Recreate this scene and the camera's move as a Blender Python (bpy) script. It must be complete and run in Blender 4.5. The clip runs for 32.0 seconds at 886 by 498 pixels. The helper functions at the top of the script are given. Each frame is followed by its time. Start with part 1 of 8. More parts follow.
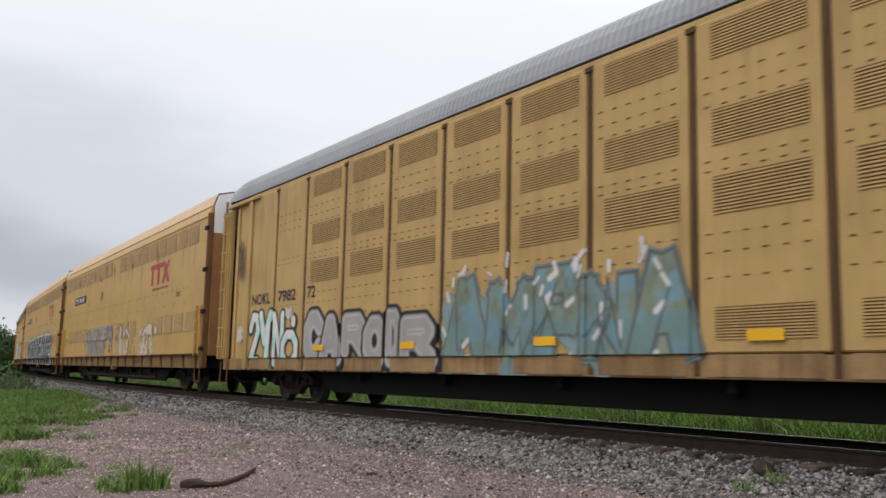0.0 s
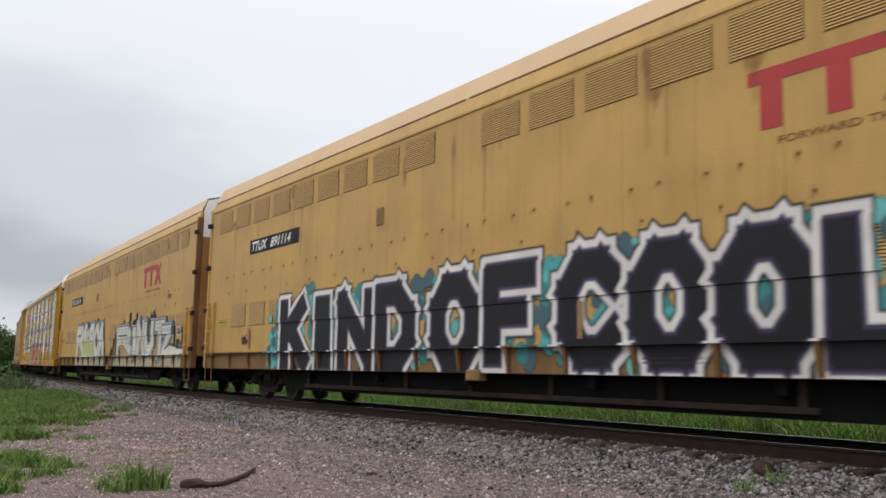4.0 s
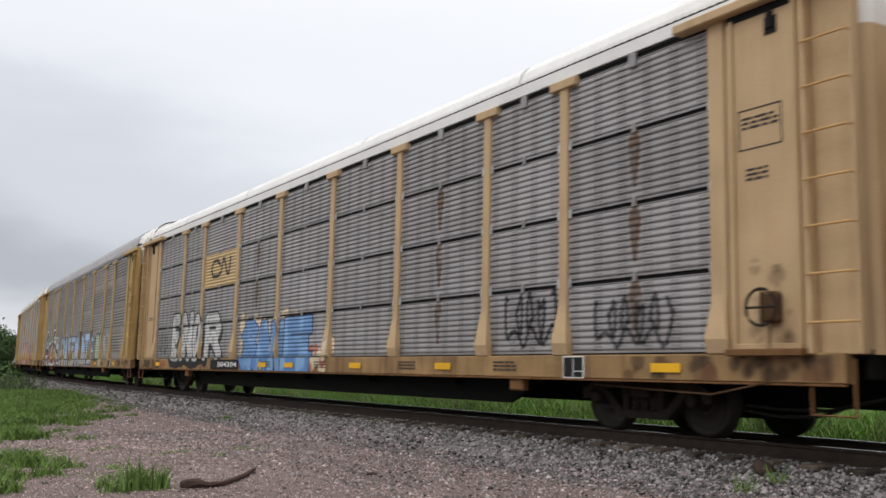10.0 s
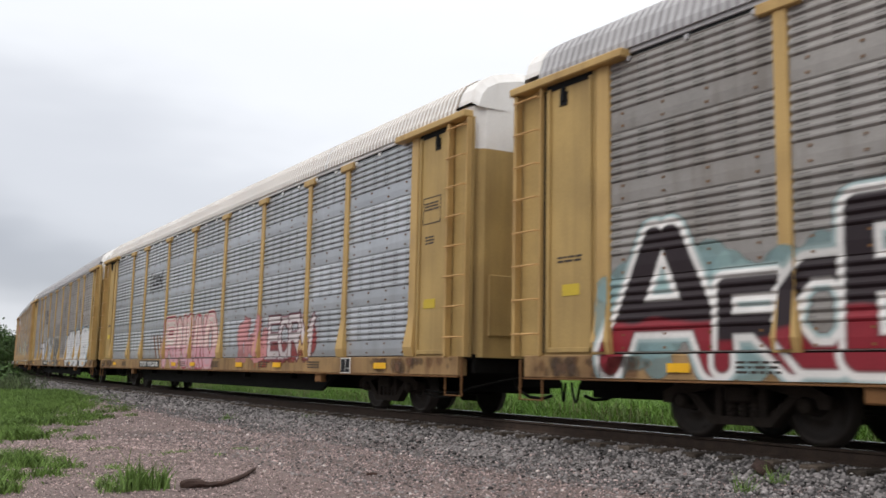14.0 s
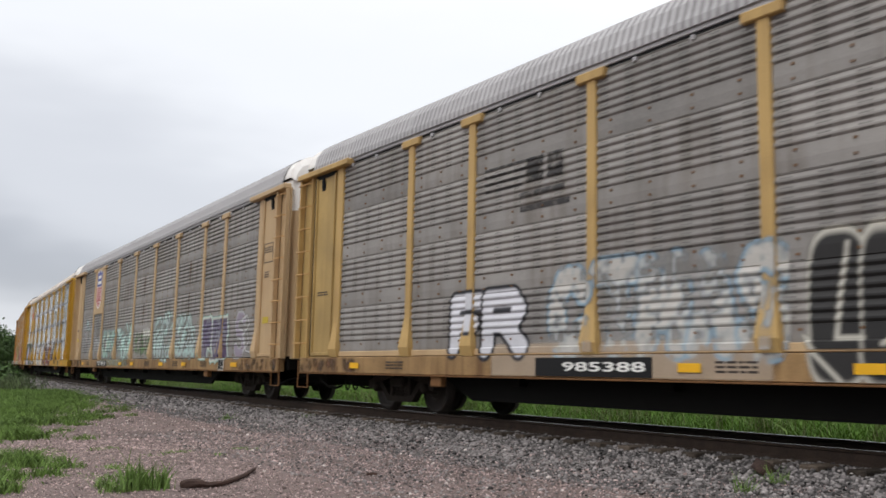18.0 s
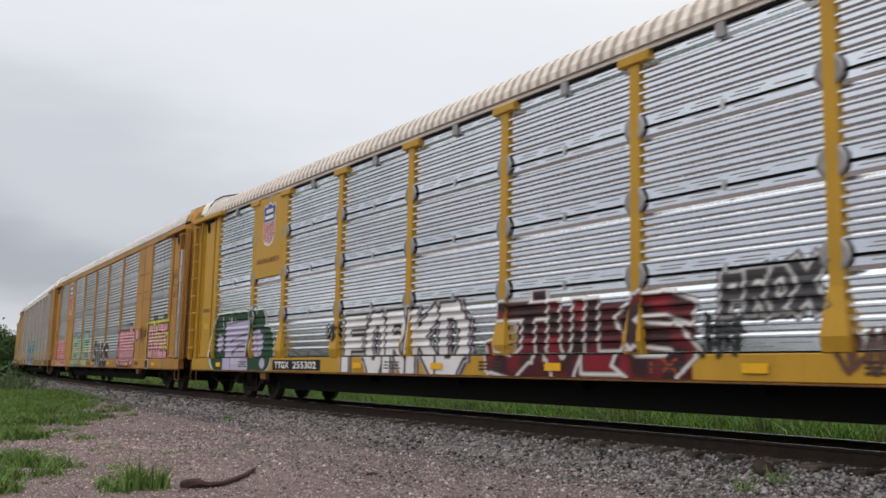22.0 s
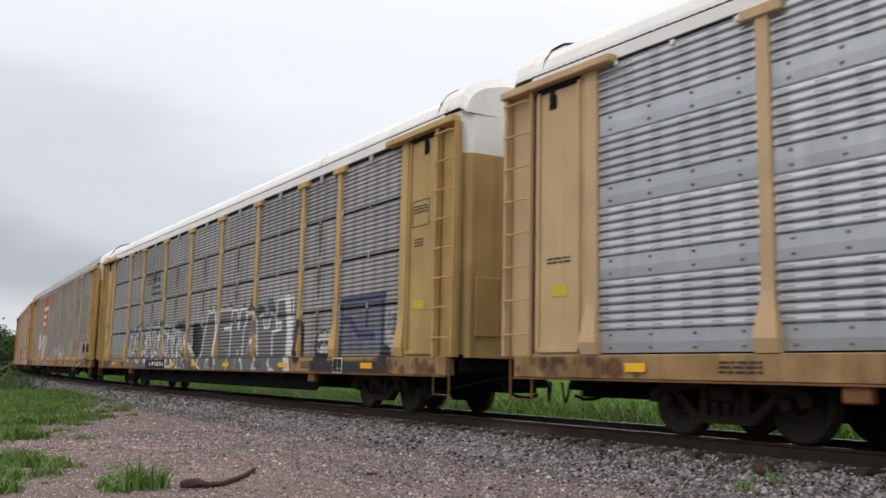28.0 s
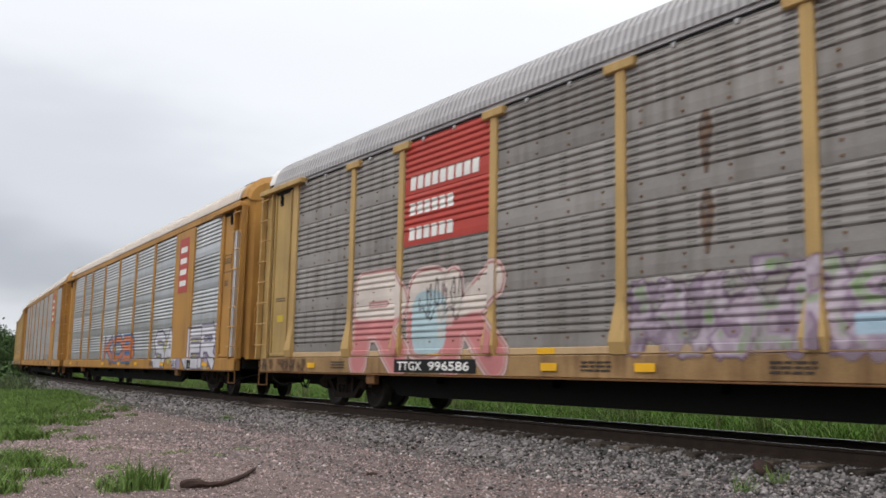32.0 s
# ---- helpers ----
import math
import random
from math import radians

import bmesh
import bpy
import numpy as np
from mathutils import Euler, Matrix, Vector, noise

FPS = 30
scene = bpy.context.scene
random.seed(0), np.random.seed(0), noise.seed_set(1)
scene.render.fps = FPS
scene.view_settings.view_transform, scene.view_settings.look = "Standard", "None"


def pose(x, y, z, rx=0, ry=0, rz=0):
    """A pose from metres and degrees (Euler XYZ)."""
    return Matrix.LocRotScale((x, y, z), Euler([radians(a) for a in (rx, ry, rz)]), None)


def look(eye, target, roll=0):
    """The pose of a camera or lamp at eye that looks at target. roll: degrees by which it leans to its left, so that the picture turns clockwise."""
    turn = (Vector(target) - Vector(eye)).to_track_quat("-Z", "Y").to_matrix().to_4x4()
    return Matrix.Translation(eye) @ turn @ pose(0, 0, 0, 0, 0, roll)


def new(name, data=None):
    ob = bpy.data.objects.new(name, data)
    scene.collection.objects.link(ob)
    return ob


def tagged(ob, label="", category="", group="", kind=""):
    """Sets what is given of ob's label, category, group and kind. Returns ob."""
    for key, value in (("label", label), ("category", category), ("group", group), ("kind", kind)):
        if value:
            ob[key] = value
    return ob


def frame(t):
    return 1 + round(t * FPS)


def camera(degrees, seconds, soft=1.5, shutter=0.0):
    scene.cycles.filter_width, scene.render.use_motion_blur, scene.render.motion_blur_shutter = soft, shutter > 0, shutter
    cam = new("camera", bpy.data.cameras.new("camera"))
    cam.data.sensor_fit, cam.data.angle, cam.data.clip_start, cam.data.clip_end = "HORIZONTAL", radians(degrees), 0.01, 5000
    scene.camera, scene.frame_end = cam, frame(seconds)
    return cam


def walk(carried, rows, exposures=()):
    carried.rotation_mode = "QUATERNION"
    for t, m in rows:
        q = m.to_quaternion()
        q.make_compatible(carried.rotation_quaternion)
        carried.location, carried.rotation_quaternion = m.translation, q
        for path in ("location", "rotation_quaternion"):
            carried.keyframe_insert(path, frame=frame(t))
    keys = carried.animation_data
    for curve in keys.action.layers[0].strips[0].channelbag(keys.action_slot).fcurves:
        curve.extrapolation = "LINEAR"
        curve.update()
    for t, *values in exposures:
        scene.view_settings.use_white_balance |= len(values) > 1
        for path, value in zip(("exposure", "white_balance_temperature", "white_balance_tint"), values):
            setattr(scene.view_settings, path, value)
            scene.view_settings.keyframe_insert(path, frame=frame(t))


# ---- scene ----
# The place: a freight train of auto racks on a superelevated curve, seen from a gravel track beside it.
CAM_H = 1.0004     # eye above the rail heads
FOV = 50.70
PITCH, ROLL = 6.768, -0.171
DIST = 10.178      # from the eye to the track's centre line at its nearest
BEAR = 0.588
RAD = 654.77       # radius of the curve
TILT = 0.0297      # cant of the track
GAUGE = 0.75
S0, V0, ACC, JERK = -15.093, 12.571, -0.0203, 0.0002
# where each car's middle stands in the train, from the train's reference point
PLACE = [211.89, 183.55, 156.48, 129.51, 101.28, 72.04, 43.21, 14.13, -15.11, -43.74, -72.66, -101.45, -130.53, -159.74, -189.15, -218.41, -247.25, -276.05, -305.05]

cam = camera(FOV, 32.0, soft=1.6, shutter=0.15)
EYE = pose(0, 0, CAM_H, 90 + PITCH, 0, 0) @ pose(0, 0, 0, 0, 0, ROLL)
EXPOSURE = [(0.0, -0.3), (1.0, -0.32), (2.0, -0.34), (5.0, -0.33), (6.0, -0.4), (7.0, -0.42), (8.0, -0.46), (9.0, -0.46), (10.0, -0.29), (11.0, -0.22), (12.0, -0.18), (13.0, -0.16), (16.0, -0.28), (17.0, -0.26), (18.0, -0.22), (19.0, -0.33), (20.0, -0.28), (21.0, -0.35), (22.0, -0.44), (23.0, -0.42), (24.0, -0.34), (27.0, -0.4), (28.0, -0.28), (29.0, -0.14), (30.0, -0.14), (31.0, -0.2), (32.0, -0.24)]
walk(cam, [(0.0, EYE), (32.0, EYE)], EXPOSURE)

NRM = Vector((math.cos(BEAR), math.sin(BEAR), 0))
TAN = Vector((math.sin(BEAR), -math.cos(BEAR), 0))
MID = NRM * (DIST + RAD)
UP = Vector((0, 0, 1))


def arc(s):
    """Centre of the track s metres along it (train's way), its tangent, and the level way towards the camera's side."""
    a = s / RAD
    out = -NRM * math.cos(a) + TAN * math.sin(a)
    return MID + RAD * out, TAN * math.cos(a) + NRM * math.sin(a), out


def bed(s, w, z, tilt=TILT):
    """A point w metres to the camera's side of the track's centre and z above its rails."""
    p, t, out = arc(s)
    return p + out * (w * math.cos(tilt) - z * math.sin(tilt)) + UP * (w * math.sin(tilt) + z * math.cos(tilt))


def travel(t):
    u = t - 16.0
    return S0 + V0 * u + ACC * u * u + JERK * u ** 3


def car_pose(s, half):
    a, b = arc(s + half)[0], arc(s - half)[0]
    x = (a - b).normalized()
    out = Vector((x.y, -x.x, 0))
    y = -(out * math.cos(TILT) + UP * math.sin(TILT))
    z = UP * math.cos(TILT) - out * math.sin(TILT)
    m = Matrix((x, y, z)).transposed().to_4x4()
    m.translation = (a + b) / 2
    return m


# ---- world and light: a bright overcast sky ----
world = bpy.data.worlds.new("overcast_sky")
scene.world = world
world.use_nodes = True
wn, wl = world.node_tree.nodes, world.node_tree.links
wn.clear()


def wnode(kind, **kw):
    n = wn.new(kind)
    for k, v in kw.items():
        n.inputs[k].default_value = v
    return n


w_out = wn.new("ShaderNodeOutputWorld")
w_sky = wn.new("ShaderNodeTexSky")
w_sky.sky_type, w_sky.sun_disc, w_sky.sun_elevation, w_sky.sun_rotation = "NISHITA", False, radians(48), radians(60)
w_co = wn.new("ShaderNodeTexCoord")
w_sep = wn.new("ShaderNodeSeparateXYZ")
wl.new(w_co.outputs["Generated"], w_sep.inputs[0])
w_map = wn.new("ShaderNodeMapping")
w_map.inputs["Scale"].default_value = (1.0, 1.0, 3.2)
wl.new(w_co.outputs["Generated"], w_map.inputs[0])
w_noise = wnode("ShaderNodeTexNoise", Scale=2.1, Detail=4.0, Roughness=0.5)
wl.new(w_map.outputs[0], w_noise.inputs["Vector"])
# height in the sky, bent by the clouds, picks the grey of the overcast
w_add = wn.new("ShaderNodeMath")
w_add.operation = "MULTIPLY_ADD"
wl.new(w_noise.outputs[0], w_add.inputs[0])
w_add.inputs[1].default_value = 0.26
wl.new(w_sep.outputs[2], w_add.inputs[2])
w_tilt = wn.new("ShaderNodeMath")
w_tilt.operation = "MULTIPLY_ADD"
wl.new(w_sep.outputs[0], w_tilt.inputs[0])
w_tilt.inputs[1].default_value = 0.10
wl.new(w_add.outputs[0], w_tilt.inputs[2])
w_ramp = wn.new("ShaderNodeValToRGB")
w_ramp.color_ramp.interpolation = "EASE"
stops = [(0.07, (0.90, 0.91, 0.94)), (0.135, (0.66, 0.68, 0.73)), (0.19, (0.45, 0.47, 0.52)), (0.28, (0.66, 0.68, 0.73)), (0.40, (0.88, 0.90, 0.94)), (0.60, (1.0, 1.0, 1.0)), (1.0, (1.7, 1.7, 1.7))]
els = w_ramp.color_ramp.elements
while len(els) < len(stops):
    els.new(0.5)
for e, (p, c) in zip(els, stops):
    e.position, e.color = p, (*c, 1)
wl.new(w_tilt.outputs[0], w_ramp.inputs[0])
w_bg1 = wnode("ShaderNodeBackground", Strength=1.2)
wl.new(w_ramp.outputs[0], w_bg1.inputs[0])
w_bg2 = wnode("ShaderNodeBackground", Strength=0.012)
wl.new(w_sky.outputs[0], w_bg2.inputs[0])
w_sum = wn.new("ShaderNodeAddShader")
wl.new(w_bg1.outputs[0], w_sum.inputs[0])
wl.new(w_bg2.outputs[0], w_sum.inputs[1])
wl.new(w_sum.outputs[0], w_out.inputs[0])

sun_data = bpy.data.lights.new("sun", "SUN")
sun_data.energy, sun_data.angle, sun_data.color = 1.0, radians(30), (1.0, 0.97, 0.92)
sun = new("sun", sun_data)
sun.matrix_world = look((0, 0, 60), (37, 33, 0))
scene.view_settings.exposure = 0.0


# ---- materials ----
def mat(name, colour, rough=0.6, metal=0.0, vary=0.12, grain=40.0, blotch=1.2, bump=0.1, streak=0.0, streak_colour=(0.1, 0.05, 0.02), island=0.0, obrand=0.0):
    """A painted, rusty or mineral surface: fine grain and broad blotches of colour, optional dirt that runs down in streaks."""
    m = bpy.data.materials.new(name)
    m.use_nodes = True
    nodes, links = m.node_tree.nodes, m.node_tree.links
    b = nodes["Principled BSDF"]
    b.inputs["Metallic"].default_value = metal
    if metal < 0.1:
        b.inputs["Specular IOR Level"].default_value = 0.28
    co = nodes.new("ShaderNodeTexCoord")
    place = co.outputs["Object"]
    if obrand:
        inf = nodes.new("ShaderNodeObjectInfo")
        shift = nodes.new("ShaderNodeVectorMath")
        shift.operation = "MULTIPLY_ADD"
        links.new(inf.outputs["Random"], shift.inputs[0])
        shift.inputs[1].default_value = (53.0, 31.0, 17.0)
        links.new(place, shift.inputs[2])
        place = shift.outputs[0]

    def tex(scale, detail=3.0, stretch=None):
        t = nodes.new("ShaderNodeTexNoise")
        t.inputs["Scale"].default_value, t.inputs["Detail"].default_value = scale, detail
        if stretch:
            mp = nodes.new("ShaderNodeMapping")
            mp.inputs["Scale"].default_value = stretch
            links.new(place, mp.inputs[0])
            links.new(mp.outputs[0], t.inputs["Vector"])
        else:
            links.new(place, t.inputs["Vector"])
        return t.outputs[0]

    def math_node(op, a, bb):
        n = nodes.new("ShaderNodeMath")
        n.operation = op
        for i, v in enumerate((a, bb)):
            if isinstance(v, (int, float)):
                n.inputs[i].default_value = v
            else:
                links.new(v, n.inputs[i])
        return n.outputs[0]

    fine, broad = tex(grain), tex(blotch, 5.0)
    both = math_node("ADD", math_node("MULTIPLY", fine, 0.5), math_node("MULTIPLY", broad, 0.9))
    if island:
        geo = nodes.new("ShaderNodeNewGeometry")
        both = math_node("ADD", both, math_node("MULTIPLY", math_node("SUBTRACT", geo.outputs["Random Per Island"], 0.5), island))
    if obrand:
        both = math_node("ADD", both, math_node("MULTIPLY", math_node("SUBTRACT", inf.outputs["Random"], 0.5), obrand))
    mr = nodes.new("ShaderNodeMapRange")
    links.new(both, mr.inputs[0])
    mr.inputs[1].default_value, mr.inputs[2].default_value = 0.35, 1.05
    mr.inputs[3].default_value, mr.inputs[4].default_value = 1 - 1.6 * vary, 1 + 1.6 * vary
    mr.clamp = False
    hsv = nodes.new("ShaderNodeHueSaturation")
    hsv.inputs["Color"].default_value = (*colour, 1)
    links.new(mr.outputs[0], hsv.inputs["Value"])
    col = hsv.outputs[0]
    if streak:
        run = math_node("MULTIPLY", tex(1.0, 4.0, (5.0, 5.0, 0.35)), tex(0.7, 2.0))
        ramp = nodes.new("ShaderNodeMapRange")
        links.new(run, ramp.inputs[0])
        ramp.inputs[1].default_value, ramp.inputs[2].default_value, ramp.inputs[4].default_value = 0.22, 0.42, streak
        mix = nodes.new("ShaderNodeMix")
        mix.data_type = "RGBA"
        links.new(ramp.outputs[0], mix.inputs[0])
        links.new(col, mix.inputs[6])
        mix.inputs[7].default_value = (*streak_colour, 1)
        col = mix.outputs[2]
    links.new(col, b.inputs["Base Color"])
    rr = nodes.new("ShaderNodeMapRange")
    links.new(broad, rr.inputs[0])
    spread = 0.03 if metal > 0.9 else 0.12
    rr.inputs[3].default_value, rr.inputs[4].default_value = max(0.05, rough - spread), min(1.0, rough + spread)
    links.new(rr.outputs[0], b.inputs["Roughness"])
    if bump:
        bp = nodes.new("ShaderNodeBump")
        bp.inputs["Strength"].default_value, bp.inputs["Distance"].default_value = bump, 0.01
        links.new(fine, bp.inputs["Height"])
        links.new(bp.outputs[0], b.inputs["Normal"])
    return m


GRIME = (0.10, 0.065, 0.04)
M = {
    "tan_paint": mat("tan_paint", (0.475, 0.315, 0.122), 0.55, vary=0.12, streak=0.35, streak_colour=(0.22, 0.12, 0.05)),
    "ttx_paint": mat("ttx_paint", (0.51, 0.318, 0.100), 0.45, vary=0.13, blotch=0.9, bump=0.15, streak=0.28, streak_colour=(0.28, 0.155, 0.06)),
    "pale_tan": mat("pale_tan", (0.49, 0.345, 0.195), 0.6, vary=0.10, streak=0.3, streak_colour=(0.3, 0.17, 0.08)),
    "bright_yellow": mat("bright_yellow", (0.48, 0.27, 0.028), 0.45, vary=0.07, streak=0.15, streak_colour=GRIME),
    "orange_paint": mat("orange_paint", (0.43, 0.22, 0.052), 0.55, vary=0.14, streak=0.5, streak_colour=(0.2, 0.09, 0.03)),
    "rust_brown": mat("rust_brown", (0.175, 0.085, 0.032), 0.75, vary=0.25, streak=0.4, streak_colour=(0.07, 0.03, 0.015)),
    "dirty_tan": mat("dirty_tan", (0.30, 0.187, 0.084), 0.65, vary=0.28, blotch=2.0, streak=0.75, streak_colour=(0.12, 0.06, 0.028)),
    "brown_sill": mat("brown_sill", (0.21, 0.122, 0.046), 0.65, vary=0.22, streak=0.6, streak_colour=(0.12, 0.06, 0.03)),
    "end_tan": mat("end_tan", (0.41, 0.28, 0.108), 0.6, vary=0.16, blotch=1.1, streak=0.5, streak_colour=(0.20, 0.125, 0.055)),
    "galvanized": mat("galvanized", (0.84, 0.865, 0.9), 0.16, 0.97, vary=0.05, obrand=0.3, bump=0.0),
    "grey_steel": mat("grey_steel", (0.30, 0.29, 0.292), 0.55, 0.25, vary=0.14, obrand=0.35, streak=0.45, streak_colour=(0.19, 0.165, 0.15)),
    "brown_steel": mat("brown_steel", (0.258, 0.242, 0.228), 0.6, 0.15, vary=0.18, obrand=0.4, streak=0.55, streak_colour=(0.13, 0.105, 0.085)),
    "light_steel": mat("light_steel", (0.44, 0.455, 0.48), 0.42, 0.6, vary=0.12, obrand=0.35, streak=0.4, streak_colour=(0.30, 0.30, 0.31)),
    "dull_silver": mat("dull_silver", (0.54, 0.55, 0.56), 0.36, 0.75, vary=0.12, obrand=0.4, streak=0.4, streak_colour=(0.34, 0.33, 0.32)),
    "white_roof": mat("white_roof", (0.76, 0.75, 0.73), 0.5, 0.0, vary=0.07, streak=0.12, streak_colour=(0.5, 0.48, 0.45)),
    "cream_roof": mat("cream_roof", (0.74, 0.67, 0.60), 0.5, 0.0, vary=0.08, streak=0.2, streak_colour=(0.5, 0.42, 0.35)),
    # two groove colours with the shading of the roof ribs painted in
    "rib_shade": mat("rib_shade", (0.40, 0.33, 0.28), 0.7, 0.0, vary=0.15),
    "groove_shade": mat("groove_shade", (0.27, 0.26, 0.265), 0.7, 0.0, vary=0.15),
    "grey_roof": mat("grey_roof", (0.42, 0.41, 0.42), 0.55, 0.1, vary=0.10, streak=0.3, streak_colour=(0.3, 0.29, 0.29)),
    "slate_roof": mat("slate_roof", (0.30, 0.32, 0.36), 0.55, 0.1, vary=0.10, streak=0.2, streak_colour=(0.2, 0.2, 0.22)),
    "peach_roof": mat("peach_roof", (0.62, 0.43, 0.25), 0.5, 0.0, vary=0.08, streak=0.15, streak_colour=(0.5, 0.33, 0.18)),
    "white_paint": mat("white_paint", (0.75, 0.73, 0.71), 0.5, vary=0.08, streak=0.25, streak_colour=(0.45, 0.36, 0.27)),
    "black_paint": mat("black_paint", (0.008, 0.008, 0.009), 0.6, vary=0.2),
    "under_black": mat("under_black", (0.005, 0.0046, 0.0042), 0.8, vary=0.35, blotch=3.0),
    "truck_steel": mat("truck_steel", (0.028, 0.022, 0.018), 0.8, vary=0.4, blotch=4.0, bump=0.3),
    "wheel_steel": mat("wheel_steel", (0.03, 0.023, 0.019), 0.65, 0.3, vary=0.3, blotch=5.0),
    "rail_side": mat("rail_side", (0.05, 0.034, 0.026), 0.85, vary=0.3, blotch=6.0),
    "rail_head": mat("rail_head", (0.55, 0.54, 0.53), 0.22, 0.95, vary=0.1),
    "tie_wood": mat("tie_wood", (0.075, 0.058, 0.045), 0.9, vary=0.35, blotch=5.0, bump=0.4, obrand=0.6),
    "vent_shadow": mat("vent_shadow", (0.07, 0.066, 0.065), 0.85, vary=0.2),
    "seam_black": mat("seam_black", (0.006, 0.006, 0.0065), 0.8, vary=0.1),
    "rung_tan": mat("rung_tan", (0.50, 0.30, 0.12), 0.55, vary=0.12),
    "rod_grey": mat("rod_grey", (0.2, 0.165, 0.14), 0.6, vary=0.2),
    "rust_orange": mat("rust_orange", (0.34, 0.165, 0.06), 0.7, vary=0.2, streak=0.5, streak_colour=(0.11, 0.05, 0.02)),
    "dark_rust": mat("dark_rust", (0.10, 0.052, 0.022), 0.8, vary=0.3, streak=0.4, streak_colour=(0.035, 0.02, 0.012)),
    "chrome_strip": mat("chrome_strip", (0.66, 0.68, 0.70), 0.35, 0.7, vary=0.1, streak=0.2, streak_colour=(0.3, 0.25, 0.2)),
}
# underframe and running gear have hardly any gloss
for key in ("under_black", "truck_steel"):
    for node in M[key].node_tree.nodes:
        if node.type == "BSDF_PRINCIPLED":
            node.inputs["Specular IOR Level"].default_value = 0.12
for key, c in {"red_logo": (0.40, 0.05, 0.05), "cp_red": (0.43, 0.055, 0.042), "blue_logo": (0.05, 0.07, 0.30), "white_letter": (0.78, 0.77, 0.74), "dark_letter": (0.045, 0.035, 0.03), "brown_letter": (0.20, 0.09, 0.03), "reflector": (0.78, 0.42, 0.018), "safety_yellow": (0.52, 0.38, 0.04), "slat_gap_shade": (0.13, 0.075, 0.028), "cn_plate": (0.52, 0.37, 0.18), "red_letter": (0.35, 0.05, 0.02)}.items():
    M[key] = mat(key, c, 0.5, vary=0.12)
SPRAY = {}


def spray(colour, thin=False):
    """Weathered spray paint; a thin coat is broken up so that the car shows through."""
    key = (*colour, thin)
    if key not in SPRAY:
        m = mat("spray_paint", colour, 0.55, vary=0.16, blotch=1.6, streak=0.25, streak_colour=tuple(0.55 * c + 0.05 for c in colour))
        if thin:
            nodes, links = m.node_tree.nodes, m.node_tree.links
            co, n, r = nodes.new("ShaderNodeTexCoord"), nodes.new("ShaderNodeTexNoise"), nodes.new("ShaderNodeMapRange")
            n.inputs["Scale"].default_value, n.inputs["Detail"].default_value, n.inputs["Roughness"].default_value = 4.5, 6.0, 0.62
            links.new(co.outputs["Object"], n.inputs["Vector"])
            links.new(n.outputs[0], r.inputs[0])
            r.inputs[1].default_value, r.inputs[2].default_value, r.inputs[4].default_value = 0.33, 0.54, 0.9
            links.new(r.outputs[0], nodes["Principled BSDF"].inputs["Alpha"])
        SPRAY[key] = m
    return SPRAY[key]


# ---- mesh helpers ----
def mesh_of(verts, faces, material=None, smooth=False):
    me = bpy.data.meshes.new("mesh")
    me.from_pydata([tuple(v) for v in verts], [], faces)
    if smooth:
        me.shade_smooth()
    if material:
        me.materials.append(material)
    me.update()
    return me


def box_data(boxes):
    """Vertices and faces of boxes, each (x0, x1, y0, y1, z0, z1) with small chamfers along its long edges left out."""
    vs, fs = [], []
    for x0, x1, y0, y1, z0, z1 in boxes:
        k = len(vs)
        vs += [(x0, y0, z0), (x1, y0, z0), (x1, y1, z0), (x0, y1, z0), (x0, y0, z1), (x1, y0, z1), (x1, y1, z1), (x0, y1, z1)]
        fs += [(k, k + 3, k + 2, k + 1), (k + 4, k + 5, k + 6, k + 7), (k, k + 1, k + 5, k + 4), (k + 1, k + 2, k + 6, k + 5), (k + 2, k + 3, k + 7, k + 6), (k + 3, k, k + 4, k + 7)]
    return vs, fs


def boxes_mesh(boxes, bevel=0.0, material=None):
    vs, fs = box_data(boxes)
    me = mesh_of(vs, fs, material)
    if bevel:
        bm = bmesh.new()
        bm.from_mesh(me)
        bmesh.ops.bevel(bm, geom=bm.edges[:], offset=bevel, segments=1, affect="EDGES", clamp_overlap=True)
        bm.to_mesh(me)
        bm.free()
    return me


def sweep_x(profile, x0, x1, closed=False, material=None, cap=False):
    """A section of (y, z) points drawn out along x."""
    n = len(profile)
    vs = [(x0, y, z) for y, z in profile] + [(x1, y, z) for y, z in profile]
    fs = [(i, (i + 1) % n, n + (i + 1) % n, n + i) for i in range(n if closed else n - 1)]
    if cap:
        fs += [tuple(range(n))[::-1], tuple(range(n, 2 * n))]
    return mesh_of(vs, fs, material)


def lathe_y(profile, seg=24, centre=(0, 0, 0), material=None):
    """A section of (radius, y) points turned about the y axis through centre."""
    vs, fs, n = [], [], len(profile)
    for i in range(seg):
        a = 2 * math.pi * i / seg
        vs += [(centre[0] + r * math.cos(a), centre[1] + y, centre[2] + r * math.sin(a)) for r, y in profile]
    for i in range(seg):
        j = (i + 1) % seg
        fs += [(i * n + k, j * n + k, j * n + k + 1, i * n + k + 1) for k in range(n - 1)]
    return mesh_of(vs, fs, material, smooth=True)


def joined(meshes, material=None):
    bm = bmesh.new()
    for me in meshes:
        bm.from_mesh(me)
    out = bpy.data.meshes.new("mesh")
    bm.to_mesh(out)
    bm.free()
    if material:
        out.materials.clear()
        out.materials.append(material)
    return out


